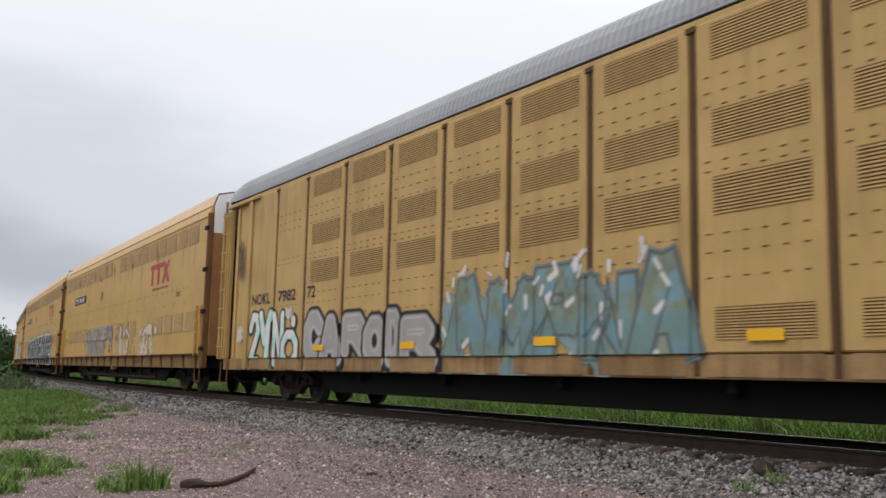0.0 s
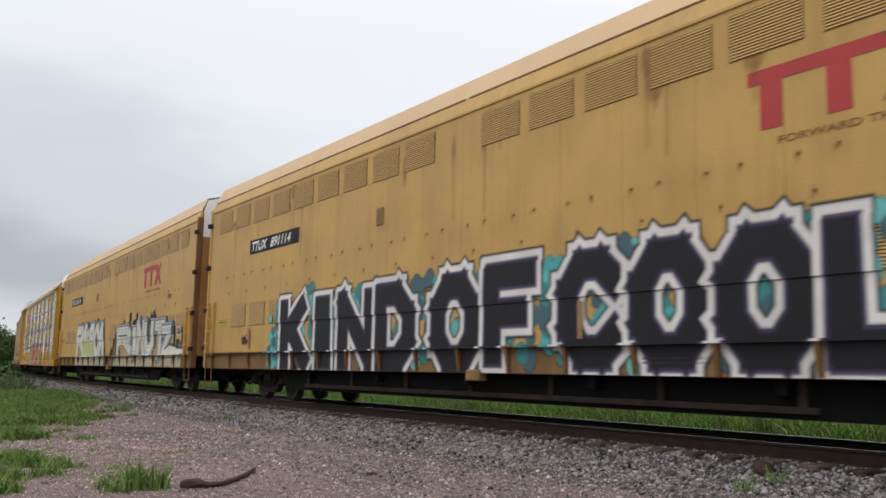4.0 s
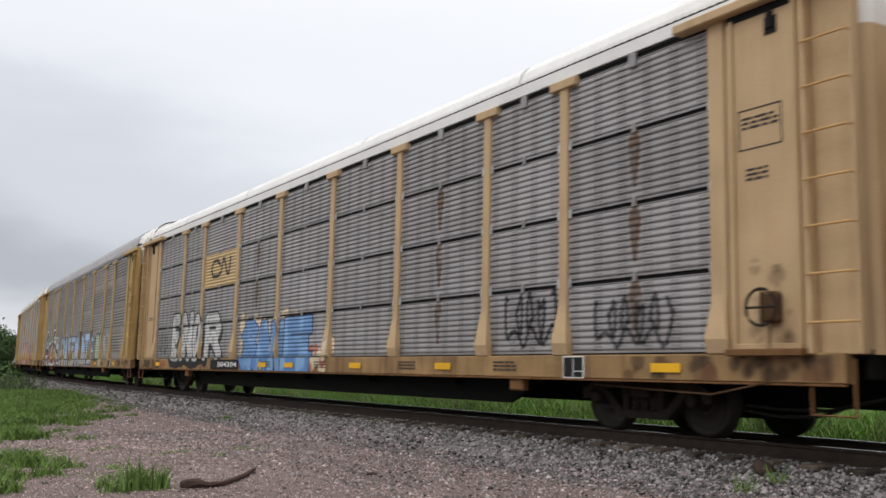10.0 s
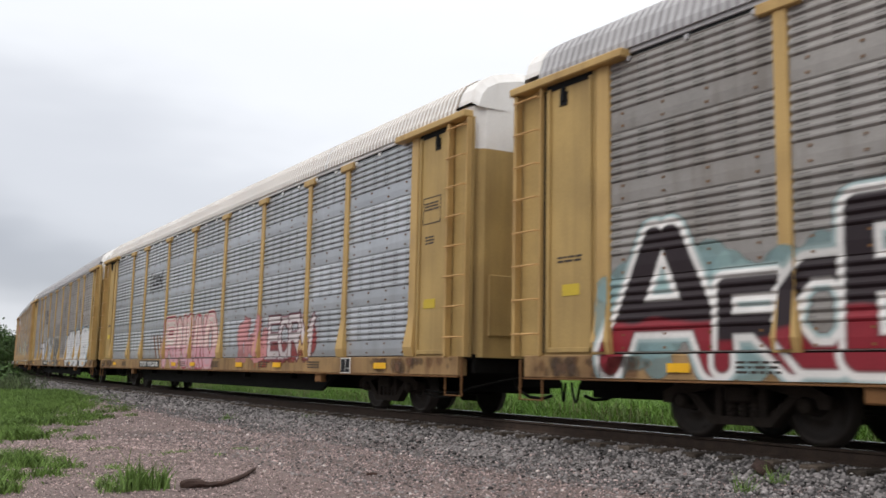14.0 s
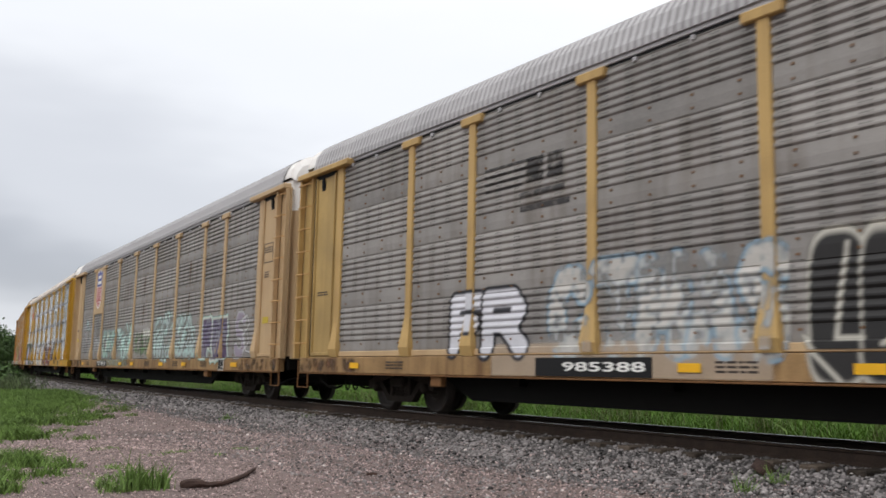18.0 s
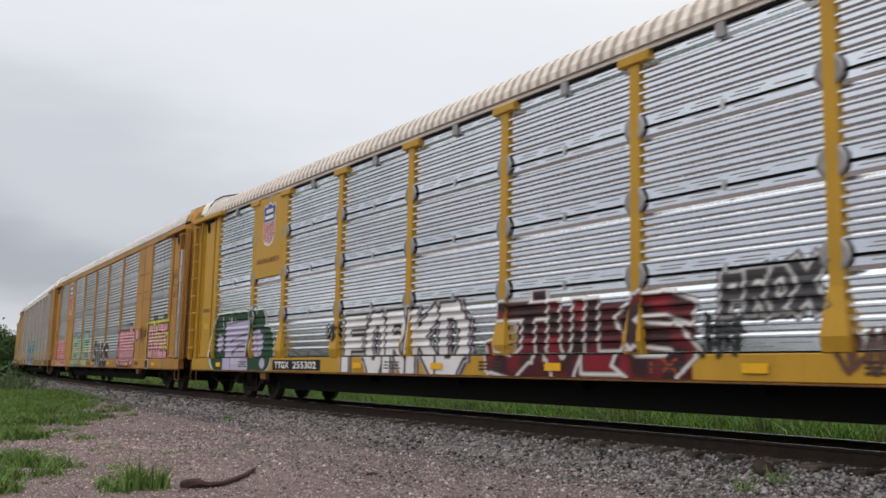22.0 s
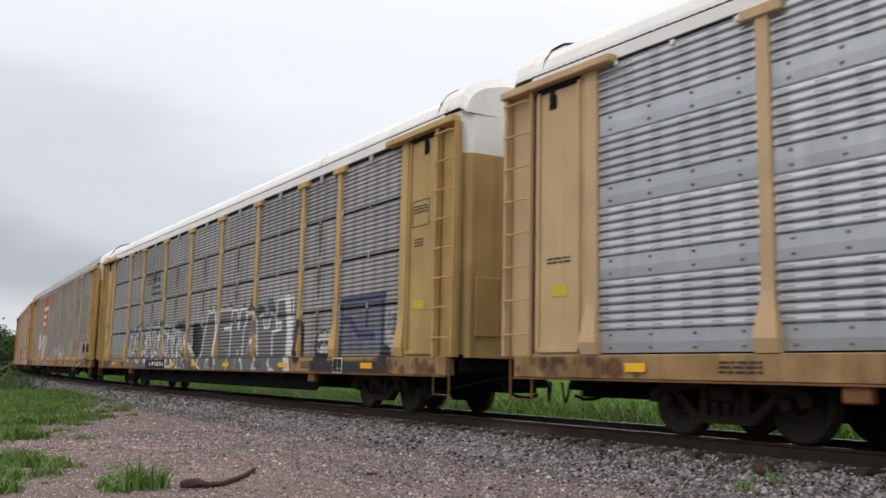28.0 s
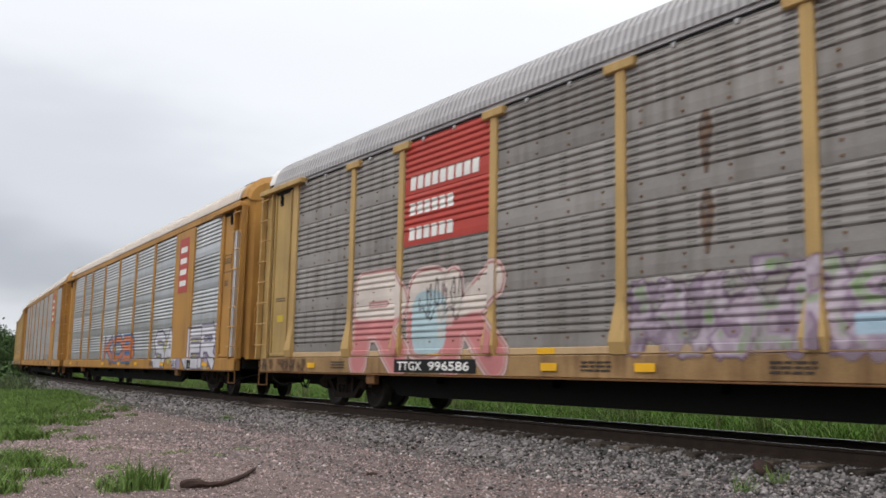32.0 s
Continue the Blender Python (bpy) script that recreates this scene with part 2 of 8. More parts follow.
def tube(points, radius, seg=8, material=None):
    """A round bar along points."""
    vs, fs = [], []
    pts = [Vector(p) for p in points]
    for i, p in enumerate(pts):
        d = (pts[min(i + 1, len(pts) - 1)] - pts[max(i - 1, 0)]).normalized()
        a = d.orthogonal().normalized()
        b = d.cross(a)
        vs += [p + radius * (a * math.cos(2 * math.pi * k / seg) + b * math.sin(2 * math.pi * k / seg)) for k in range(seg)]
    for i in range(len(pts) - 1):
        fs += [(i * seg + k, i * seg + (k + 1) % seg, (i + 1) * seg + (k + 1) % seg, (i + 1) * seg + k) for k in range(seg)]
    fs += [tuple(range(seg))[::-1], tuple(range(len(vs) - seg, len(vs)))]
    return mesh_of(vs, fs, material, smooth=False)


def put(name, me, parent, material=None, m=None, label=""):
    """One part of a thing. The mesh may be shared; the material belongs to this object."""
    ob = new(name, me)
    ob.parent = parent
    if m is not None:
        ob.matrix_basis = m
    if material is not None:
        if not me.materials:
            me.materials.append(material)
        ob.material_slots[0].link = "OBJECT"
        ob.material_slots[0].material = material
    return tagged(ob, label)


TURN = pose(0, 0, 0, 0, 0, 180)   # swings a part to the car's other side

# ---- rolling stock ----
SIDE = 1.55                       # half width at the panels' backs
POSTS = [-12.08, -9.24, -7.29, -4.37, -1.46, 1.46, 4.37, 7.29, 9.24, 12.08]
Z0, PANEL_H = 1.04, 0.985         # panels: four rows up from the sill
HALF = 13.92
POST_D = 0.05                     # how far the posts stand out


def profile(kind):
    """Section of one pressed panel: (height, depth outwards)."""
    if kind == "slot":
        pts, z, n, pitch = [(0.0, 0.012), (0.135, 0.012)], 0.135, 5, 0.142
    elif kind == "full":
        pts, z, n, pitch = [(0.0, 0.012), (0.03, 0.012)], 0.025, 10, 0.0885
    else:
        pts, z, n, pitch = [(0.0, 0.012), (0.13, 0.018), (0.28, 0.012)], 0.28, 6, 0.1135
    deep = {"slot": 0.06, "full": 0.019, "band": 0.026}[kind]
    for i in range(n):
        a = z + i * pitch
        if kind == "slot":
            pts += [(a + 0.06 * pitch, 0.0), (a + 0.15 * pitch, 0.042), (a + 0.31 * pitch, 0.042), (a + 0.71 * pitch, 0.0)]
            continue
        pts += [(a + 0.05 * pitch, 0.0), (a + 0.32 * pitch, deep), (a + 0.52 * pitch, deep), (a + 0.98 * pitch, 0.0)]
    pts += [(z + n * pitch + 0.012, 0.012), (PANEL_H - {"band": 0.006, "slot": 0.042, "full": 0.055}[kind], 0.012)]
    return pts


PROFILES = {k: profile(k) for k in ("slot", "full", "band")}
PANEL_CACHE = {}


def panel_mesh(kind, width):
    key = (kind, round(width, 3))
    if key not in PANEL_CACHE:
        pts = PROFILES[kind]
        pr = [(0.0, pts[0][0])] + [(-d - 0.01, z) for z, d in pts] + [(0.0, pts[-1][0])]
        PANEL_CACHE[key] = sweep_x(pr, -width / 2, width / 2)
    return PANEL_CACHE[key]


def roof_mesh(half, section, pitch=0.16, rib=0.022, valley=None):
    """A sheet roof with cross ribs; section: (y, z) from one eave to the ridge."""
    sec = [(-y, z) for y, z in section] + [(y, z) for y, z in section[-2::-1]]
    n, steps = len(sec), int(2 * half / pitch)
    vs, fs, xs = [], [], []
    for i in range(steps):
        x = -half + i * pitch
        xs += [(x, 0), (x + 0.22 * pitch, 0), (x + 0.34 * pitch, rib), (x + 0.90 * pitch, rib)]
    xs.append((half, 0))
    for x, lift in xs:
        for y, z in sec:
            d = Vector((y * 0.8, z - 4.0)).normalized() * lift
            vs.append((x, y + d.x, z + d.y))
    slot = []
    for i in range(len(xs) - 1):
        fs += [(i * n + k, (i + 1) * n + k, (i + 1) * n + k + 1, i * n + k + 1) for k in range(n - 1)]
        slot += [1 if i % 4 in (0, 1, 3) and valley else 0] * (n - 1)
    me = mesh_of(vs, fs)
    # valley: darker material on grooves and flanks, in place of rib shading
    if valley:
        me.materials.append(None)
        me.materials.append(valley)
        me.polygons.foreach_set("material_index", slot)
    return me


ARCH = [(1.558, 5.215), (1.553, 5.27), (1.50, 5.42), (1.38, 5.56), (1.15, 5.68), (0.7, 5.78), (0.0, 5.82)]
SHARED = {}


def shared(key, make):
    if key not in SHARED:
        SHARED[key] = make()
    return SHARED[key]


def gusset_mesh():
    """The flared foot of a post: wider and deeper towards the sill, then cut back."""
    y0 = -SIDE
    rings = [(1.70, 0.085, 0.053), (1.18, 0.165, 0.12), (1.02, 0.165, 0.08)]
    vs, fs = [], []
    for z, w, d in rings:
        vs += [(-w, y0, z), (-w, y0 - d, z), (w, y0 - d, z), (w, y0, z)]
    for i in range(2):
        fs += [(4 * i + k, 4 * i + (k + 1) % 4, 4 * i + 4 + (k + 1) % 4, 4 * i + 4 + k) for k in range(4)]
    fs += [(0, 1, 2, 3), (11, 10, 9, 8)]
    return mesh_of(vs, [f[::-1] for f in fs])


def truck(car, x):
    """A three-piece truck: side frames, bolster, springs and two wheelsets."""
    def frame_side():
        top = [(-1.2, 0.56), (-0.98, 0.66), (-0.4, 0.75), (0.4, 0.75), (0.98, 0.66), (1.2, 0.56), (1.2, 0.42), (1.05, 0.42), (1.0, 0.54), (0.78, 0.54), (0.38, 0.63), (-0.38, 0.63), (-0.78, 0.54), (-1.0, 0.54), (-1.05, 0.42), (-1.2, 0.42)]
        low = [(-0.82, 0.545), (-0.44, 0.19), (0.44, 0.19), (0.82, 0.545), (0.66, 0.545), (0.38, 0.29), (-0.38, 0.29), (-0.66, 0.545)]
        bm = bmesh.new()
        for k, out in enumerate((top, low, [(-0.37, 0.27), (-0.27, 0.27), (-0.27, 0.64), (-0.37, 0.64)], [(0.27, 0.27), (0.37, 0.27), (0.37, 0.64), (0.27, 0.64)])):
            f = bm.faces.new([bm.verts.new((a, -1.09 + 0.004 * k, b)) for a, b in out])
            ex = bmesh.ops.extrude_face_region(bm, geom=[f])
            bmesh.ops.translate(bm, verts=[v for v in ex["geom"] if isinstance(v, bmesh.types.BMVert)], vec=(0, 0.15, 0))
        bmesh.ops.recalc_face_normals(bm, faces=bm.faces[:])
        me = bpy.data.meshes.new("mesh")
        bm.to_mesh(me)
        bm.free()
        return me

    def spring():
        coil = [(0.0, 0.0), (0.07, 0.0)]
        for j in range(5):
            coil += [(0.078, 0.02 + 0.054 * j), (0.078, 0.05 + 0.054 * j), (0.062, 0.06 + 0.054 * j)]
        return lathe_y(coil + [(0.0, 0.29)], 8)

    def wheelset():
        wheel = [(0.10, -0.07), (0.14, -0.09), (0.15, -0.04), (0.33, -0.02), (0.35, -0.06), (0.42, -0.06), (0.425, 0.05), (0.455, 0.06), (0.455, 0.085), (0.36, 0.085), (0.33, 0.03), (0.15, 0.02), (0.10, 0.07)]
        ax = lathe_y([(0.0, -1.05), (0.075, -1.05), (0.085, -0.8), (0.085, 0.8), (0.075, 1.05), (0.0, 1.05)], 12)
        return joined([lathe_y(wheel, 32, (0, -0.78, 0)), lathe_y([(r, -y) for r, y in wheel], 32, (0, 0.78, 0)), ax])

    f = shared("truck_frame", frame_side)
    for m in (pose(x, 0, 0), pose(x, 0, 0) @ TURN):
        side_frame = put("truck_side_frame", f, car, M["truck_steel"], m)
        for dx in (-0.17, 0.0, 0.17):
            put("spring", shared("spring", spring), side_frame, M["truck_steel"], pose(dx, -1.0, 0.28, 90, 0, 0))
        cap = shared("bearing", lambda: lathe_y([(0.0, -0.06), (0.07, -0.06), (0.095, -0.03), (0.095, 0.1), (0.0, 0.1)], 14))
        for dx in (-0.89, 0.89):
            put("bearing_cap", cap, side_frame, M["truck_steel"], pose(dx, -1.08, 0.455))
    put("bolster", shared("bolster", lambda: boxes_mesh([(-0.2, 0.2, -1.15, 1.15, 0.46, 0.66)], 0.03)), car, M["truck_steel"], pose(x, 0, 0))
    sets = []
    for dx in (-0.89, 0.89):
        sets.append(put("wheelset", shared("wheelset", wheelset), car, M["wheel_steel"], pose(x + dx, 0, 0.425)))
    return sets


def ladder(car, x, m, paint, rungs=8, z0=1.0, z1=4.95, width=0.62, backed=True):
    """Two flat stiles and round rungs on the car's corner, over a corner plate."""
    top = put("ladder", shared(("ladder", z0, z1, width), lambda: boxes_mesh([(-width / 2, -width / 2 + 0.07, -1.68, -1.56, z0, z1), (width / 2 - 0.04, width / 2, -1.66, -1.56, z0, z1)], 0.008)), car, paint, m @ pose(x, 0, 0))
    for i in range(rungs):
        z = z0 + 0.32 + (z1 - z0 - 0.45) * i / (rungs - 1)
        put("rung", shared(("rung", width), lambda: tube([(-width / 2 + 0.03, -1.66, 0), (-width / 2 + 0.05, -1.72, 0), (width / 2 - 0.05, -1.72, 0), (width / 2 - 0.02, -1.66, 0)], 0.014, 6)), top, M["rung_tan"], pose(0, 0, z))
    return top


def end_gear(car, sign, half, paint):
    """Coupler, hoses, steps and the uncoupling bar of one end."""
    m = pose(0, 0, 0) if sign > 0 else TURN
    put("coupler", shared(("coupler", half), lambda: boxes_mesh([(half - 0.5, half + 0.28, -0.12, 0.12, 0.72, 0.98), (half + 0.26, half + 0.56, -0.20, 0.16, 0.68, 1.02)], 0.03)), car, M["truck_steel"], m)
    hose = [(half - 0.1, -0.62, 0.72), (half + 0.05, -0.62, 0.50), (half + 0.25, -0.5, 0.38), (half + 0.45, -0.4, 0.36), (half + 0.6, -0.32, 0.42)]
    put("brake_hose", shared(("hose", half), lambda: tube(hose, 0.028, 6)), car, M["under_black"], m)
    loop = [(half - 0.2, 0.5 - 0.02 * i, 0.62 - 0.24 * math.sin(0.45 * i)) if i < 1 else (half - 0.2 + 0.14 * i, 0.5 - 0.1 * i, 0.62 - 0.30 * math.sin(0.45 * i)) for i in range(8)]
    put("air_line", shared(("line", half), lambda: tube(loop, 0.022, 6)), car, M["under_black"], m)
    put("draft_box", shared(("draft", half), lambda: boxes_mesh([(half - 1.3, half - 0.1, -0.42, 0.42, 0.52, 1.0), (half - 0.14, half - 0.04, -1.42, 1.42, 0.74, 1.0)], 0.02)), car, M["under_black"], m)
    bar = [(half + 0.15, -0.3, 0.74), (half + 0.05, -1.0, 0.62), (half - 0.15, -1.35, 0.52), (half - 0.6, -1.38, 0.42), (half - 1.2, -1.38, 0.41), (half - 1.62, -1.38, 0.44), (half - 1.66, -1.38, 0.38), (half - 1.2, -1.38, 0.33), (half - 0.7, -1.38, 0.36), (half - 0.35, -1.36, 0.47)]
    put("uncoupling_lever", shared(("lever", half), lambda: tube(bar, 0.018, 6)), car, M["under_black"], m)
    step = [(0.0, -1.6, 0.95), (0.0, -1.6, 0.38), (0.5, -1.6, 0.38), (0.5, -1.6, 0.95)]
    for side in (0, 1):
        mm = (m @ pose(half - 0.62, 0, 0)) if not side else (m @ pose(half - 0.62, 3.2, 0))
        put("sill_step", shared("step", lambda: tube(step, 0.018, 6)), car, M["rust_brown"], mm)


def under_parts(car, half, sill_paint, fish=True):
    """Centre sill, body bolsters, brake rigging below the deck."""
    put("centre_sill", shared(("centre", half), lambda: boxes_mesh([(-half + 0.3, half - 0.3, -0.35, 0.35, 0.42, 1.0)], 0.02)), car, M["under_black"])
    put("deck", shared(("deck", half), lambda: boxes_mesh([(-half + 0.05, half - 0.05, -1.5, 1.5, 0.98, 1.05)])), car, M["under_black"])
    belly = [(-8.5, 0.70), (-7.6, 0.30), (7.6, 0.30), (8.5, 0.70)]

    def girder():
        vs = [(a, y, z) for y in (-1.30, -1.22) for a, z in belly]
        return mesh_of(vs, [(0, 1, 2, 3), (7, 6, 5, 4), (0, 4, 5, 1), (1, 5, 6, 2), (2, 6, 7, 3), (3, 7, 4, 0)])
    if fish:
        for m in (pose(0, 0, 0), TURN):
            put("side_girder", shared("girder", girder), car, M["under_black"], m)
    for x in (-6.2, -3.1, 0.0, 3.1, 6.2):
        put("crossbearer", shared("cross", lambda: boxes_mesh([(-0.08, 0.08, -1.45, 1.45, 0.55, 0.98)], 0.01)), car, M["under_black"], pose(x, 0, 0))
    put("air_reservoir", shared("tank", lambda: lathe_y([(0.0, -0.6), (0.16, -0.55), (0.2, -0.45), (0.2, 0.45), (0.16, 0.55), (0.0, 0.6)], 14)), car, M["truck_steel"], pose(2.6, -0.9, 0.58, 0, 0, 90))
    put("brake_rod", shared("rod", lambda: tube([(-5.0, -0.75, 0.45), (5.5, -0.75, 0.42)], 0.022, 6)), car, M["truck_steel"])


def plate_box(name, car, x0, x1, z0, z1, material, out=0.02, m=None, label="", y=SIDE):
    return put(name, boxes_mesh([(x0, x1, -y - out, -y + 0.03, z0, z1)], 0.004), car, material, m, label)


def end_doors(car, half, sign, body, top):
    """Curved clamshell doors that close an end: a white upper and a painted lower part."""
    def leaf(z0, z1):
        pr = [(half - 0.55, 1.50), (half - 0.12, 1.46), (half + 0.02, 1.30), (half + 0.05, 0.8), (half + 0.06, 0.02)]
        vs = [(a, -y, z) for z in (z0, z1) for a, y in pr]
        n = len(pr)
        return mesh_of(vs, [(i, i + 1, n + i + 1, n + i) for i in range(n - 1)])

    def hood():
        vs, fs = [], []
        rows = [(half - 0.75, 0.0), (half - 0.08, 0.0), (half + 0.05, 0.16)]
        sec = [(-y, z) for y, z in ARCH] + [(y, z) for y, z in ARCH[-2::-1]]
        for x, drop in rows:
            k = 1.0 - 0.10 * drop / 0.35
            vs += [(x, y * 0.985 * k, z + 0.02 + 0.10 * (z - 5.215) / 0.6 - drop * (0.35 + 0.65 * (z - 5.0) / 0.7)) for y, z in sec]
        n = len(sec)
        for i in range(2):
            fs += [(i * n + k, (i + 1) * n + k, (i + 1) * n + k + 1, i * n + k + 1) for k in range(n - 1)]
        fs += [tuple(range(2 * n, 3 * n)), tuple(range(n))]
        return mesh_of(vs, fs)
    m = pose(0, 0, 0) if sign > 0 else TURN
    flip = Matrix.Diagonal((1, -1, 1, 1))
    for k in (0, 1):
        mm = m @ flip if k else m
        lower = put("end_door", shared(("leaf_low", half), lambda: leaf(1.0, 4.46)), car, body, mm)
        put("door_top", shared(("leaf_top", half), lambda: leaf(4.46, 5.2)), lower, top)
        put("door_panel", shared(("leaf_pan", half), lambda: boxes_mesh([(half + 0.03, half + 0.07, -1.22, -0.75, 1.35, 2.35)], 0.01)), lower, body)
    put("end_hood", shared(("hood", half), hood), car, top, m)
    rim = [(half - 0.75, -y * 0.985, z + 0.016 + 0.10 * (z - 5.215) / 0.6) for y, z in ARCH] + [(half - 0.75, y * 0.985, z + 0.016 + 0.10 * (z - 5.215) / 0.6) for y, z in ARCH[-2::-1]]
    put("hood_seal", shared(("seal", half), lambda: tube(rim, 0.02, 6)), car, M["seam_black"], m)


GROOVED = (7, 8, 9, 10, 12, 15, 19)     # roofs with grooves coloured dark for the shading between ribs


def rack_car(number, kind, steel, paint, sill, roof, hood_top, door_paint=None, thin=False, plates=()):
    """A covered auto rack: posts with caps and flared feet, rows of pressed panels, ribbed roof, end ladders and doors."""
    car = new("auto_rack_car")
    door_paint = door_paint or paint
    for side, m in ((0, pose(0, 0, 0)), (1, TURN)):
        for i in range(9):
            a, b = POSTS[i] + 0.07, POSTS[i + 1] - 0.07
            if side == 0 and i in plates:
                continue
            for r in range(4):
                put("side_panel", panel_mesh(kind, b - a), car, steel, m @ pose((a + b) / 2, -SIDE + 0.02, Z0 + r * PANEL_H))
        for i, x in enumerate(POSTS):
            w = 0.125 if i in (0, 9) else 0.092
            if thin:
                w = 0.09
            post = put("post", shared(("post", w), lambda: boxes_mesh([(-w, w, -SIDE - POST_D, -SIDE + 0.06, 1.0, 4.98)], 0.015)), car, paint, m @ pose(x, 0, 0))
            if not thin:
                if 0 < i < 9:
                    put("post_cap", shared("cap", lambda: boxes_mesh([(-0.29, 0.29, -SIDE - 0.085, -SIDE + 0.05, 4.86, 5.0)], 0.015)), post, paint)
                put("post_foot", shared("gusset", gusset_mesh), post, paint)
        # seam backing behind the panels, and the eave rail
        put("seam_backing", shared("backing", lambda: boxes_mesh([(-12.0, 12.0, -SIDE + 0.03, -SIDE + 0.06, 1.0, 5.03)])), car, M["seam_black"], m)
        put("eave_rail", shared("eave", lambda: boxes_mesh([(-12.2, 12.2, -SIDE + 0.01, -SIDE + 0.08, 4.98, 5.03)], 0.01)), car, M["seam_black"], m)
        put("fascia", shared("fascia", lambda: boxes_mesh([(-13.4, 13.4, -SIDE - 0.012, -SIDE + 0.06, 5.022, 5.20)], 0.008)), car, paint if thin else roof, m)
        put("roof_gap", shared("gap", lambda: boxes_mesh([(-13.4, 13.4, -SIDE + 0.003, -SIDE + 0.05, 5.19, 5.235)])), car, M["seam_black"], m)
        put("sill_lip", shared("lip", lambda: boxes_mesh([(-8.6, 8.6, -SIDE - 0.12, -SIDE - 0.03, 0.672, 0.695), (-13.7, -8.6, -SIDE - 0.09, -SIDE - 0.03, 0.672, 0.695), (8.6, 13.7, -SIDE - 0.09, -SIDE - 0.03, 0.672, 0.695)], 0.004)), car, M["rust_brown"], m)
        put("side_sill", shared("sill", lambda: boxes_mesh([(-13.7, 13.7, -SIDE - 0.07, -SIDE + 0.12, 0.70, 1.015)], 0.012)), car, sill, m)
        for sgn in (-1, 1):
            x = 12.75 * sgn
            door = put("end_plate", shared(("endplate", sgn), lambda: boxes_mesh([(x - 0.53, x + 0.53, -SIDE - 0.03, -SIDE + 0.04, 1.0, 4.96)], 0.01)), car, door_paint, m)
            put("header", shared(("header", sgn), lambda: boxes_mesh([(x - 1.25, x + 1.16, -SIDE - 0.17, -SIDE + 0.02, 4.96, 5.08)], 0.015)), car, paint, m)
            put("end_plate_rim", shared(("rim", sgn), lambda: boxes_mesh([(x - 0.45, x - 0.40, -SIDE - 0.07, -SIDE - 0.03, 1.05, 4.9), (x + 0.42, x + 0.47, -SIDE - 0.07, -SIDE - 0.03, 1.05, 4.9), (x - 0.45, x + 0.47, -SIDE - 0.07, -SIDE - 0.03, 1.05, 1.12)], 0.006)), door, door_paint)
            put("lock_opening", shared(("lock", sgn), lambda: boxes_mesh([(x + 0.13 * sgn - 0.08, x + 0.13 * sgn + 0.08, -SIDE - 0.045, -SIDE - 0.028, 4.60, 4.80), (x + 0.13 * sgn - 0.035, x + 0.13 * sgn + 0.035, -SIDE - 0.075, -SIDE - 0.03, 4.66, 4.86)])), door, M["seam_black"])
            put("corner_plate", shared(("cornerplate", sgn), lambda: boxes_mesh([(sgn * 13.62 - 0.30, sgn * 13.62 + 0.30, -SIDE + 0.01, -SIDE + 0.05, 1.0, 4.98)], 0.008)), car, door_paint, m)
            # black strip for the header's shadow and the soot smudge below it
            put("header_gap", shared(("hgap", sgn), lambda: boxes_mesh([(x - 0.5, x + 0.46, -SIDE - 0.042, -SIDE - 0.02, 4.87, 4.965)])), door, M["seam_black"])
            if sgn < 0:
                put("corner_gap", shared("cgap", lambda: boxes_mesh([(-13.32, -13.27, -SIDE - 0.036, -SIDE - 0.02, 1.05, 4.9)])), door, M["seam_black"])
            put("jacking_pad", shared(("pad", sgn), lambda: boxes_mesh([(8.2 * sgn - 0.16, 8.2 * sgn + 0.16, -SIDE - 0.08, -SIDE + 0.05, 0.50, 0.70)], 0.02)), car, M["rust_brown"], m)
            ladder(car, 13.62 * sgn, m, paint)
    ribbed = number in (5, 11, 16, 17)
    lift = -0.10 if number in (5, 11) else -0.05 if number in (6, 14) else 0.08 if thin else 0.13 if number in GROOVED else 0.03
    arch = [(y, z + lift * (z - 5.215) / 0.6) for y, z in ARCH]
    if number in (5, 11) or number in GROOVED and not thin:
        arch = [(1.59, 5.085), (1.585, 5.2)] + arch[1:]
    put("roof", shared(("roof", lift), lambda: roof_mesh(13.45, arch, 0.235, 0.014, M["rib_shade"])) if ribbed else shared(("fine_roof", lift, number in GROOVED, number in (8, 12)), lambda: roof_mesh(13.45, arch, 0.14, 0.010, M["rib_shade" if number in (8, 12) else "groove_shade"] if number in GROOVED else None)), car, roof)
    if not ribbed:
        for x in (-9.4, -4.1, 2.6, 8.1):
            put("roof_seam", shared(("roof_seam", lift), lambda: sweep_x([(-y - 0.004, z + 0.011) for y, z in arch] + [(y + 0.004, z + 0.011) for y, z in arch[-2::-1]], -0.035, 0.035)), car, M["grey_roof"], pose(x, 0, 0))
    for sgn in (-1, 1):
        end_doors(car, HALF, sgn, door_paint, hood_top)
        end_gear(car, sgn, HALF, sill)
    under_parts(car, HALF, sill)
    return car


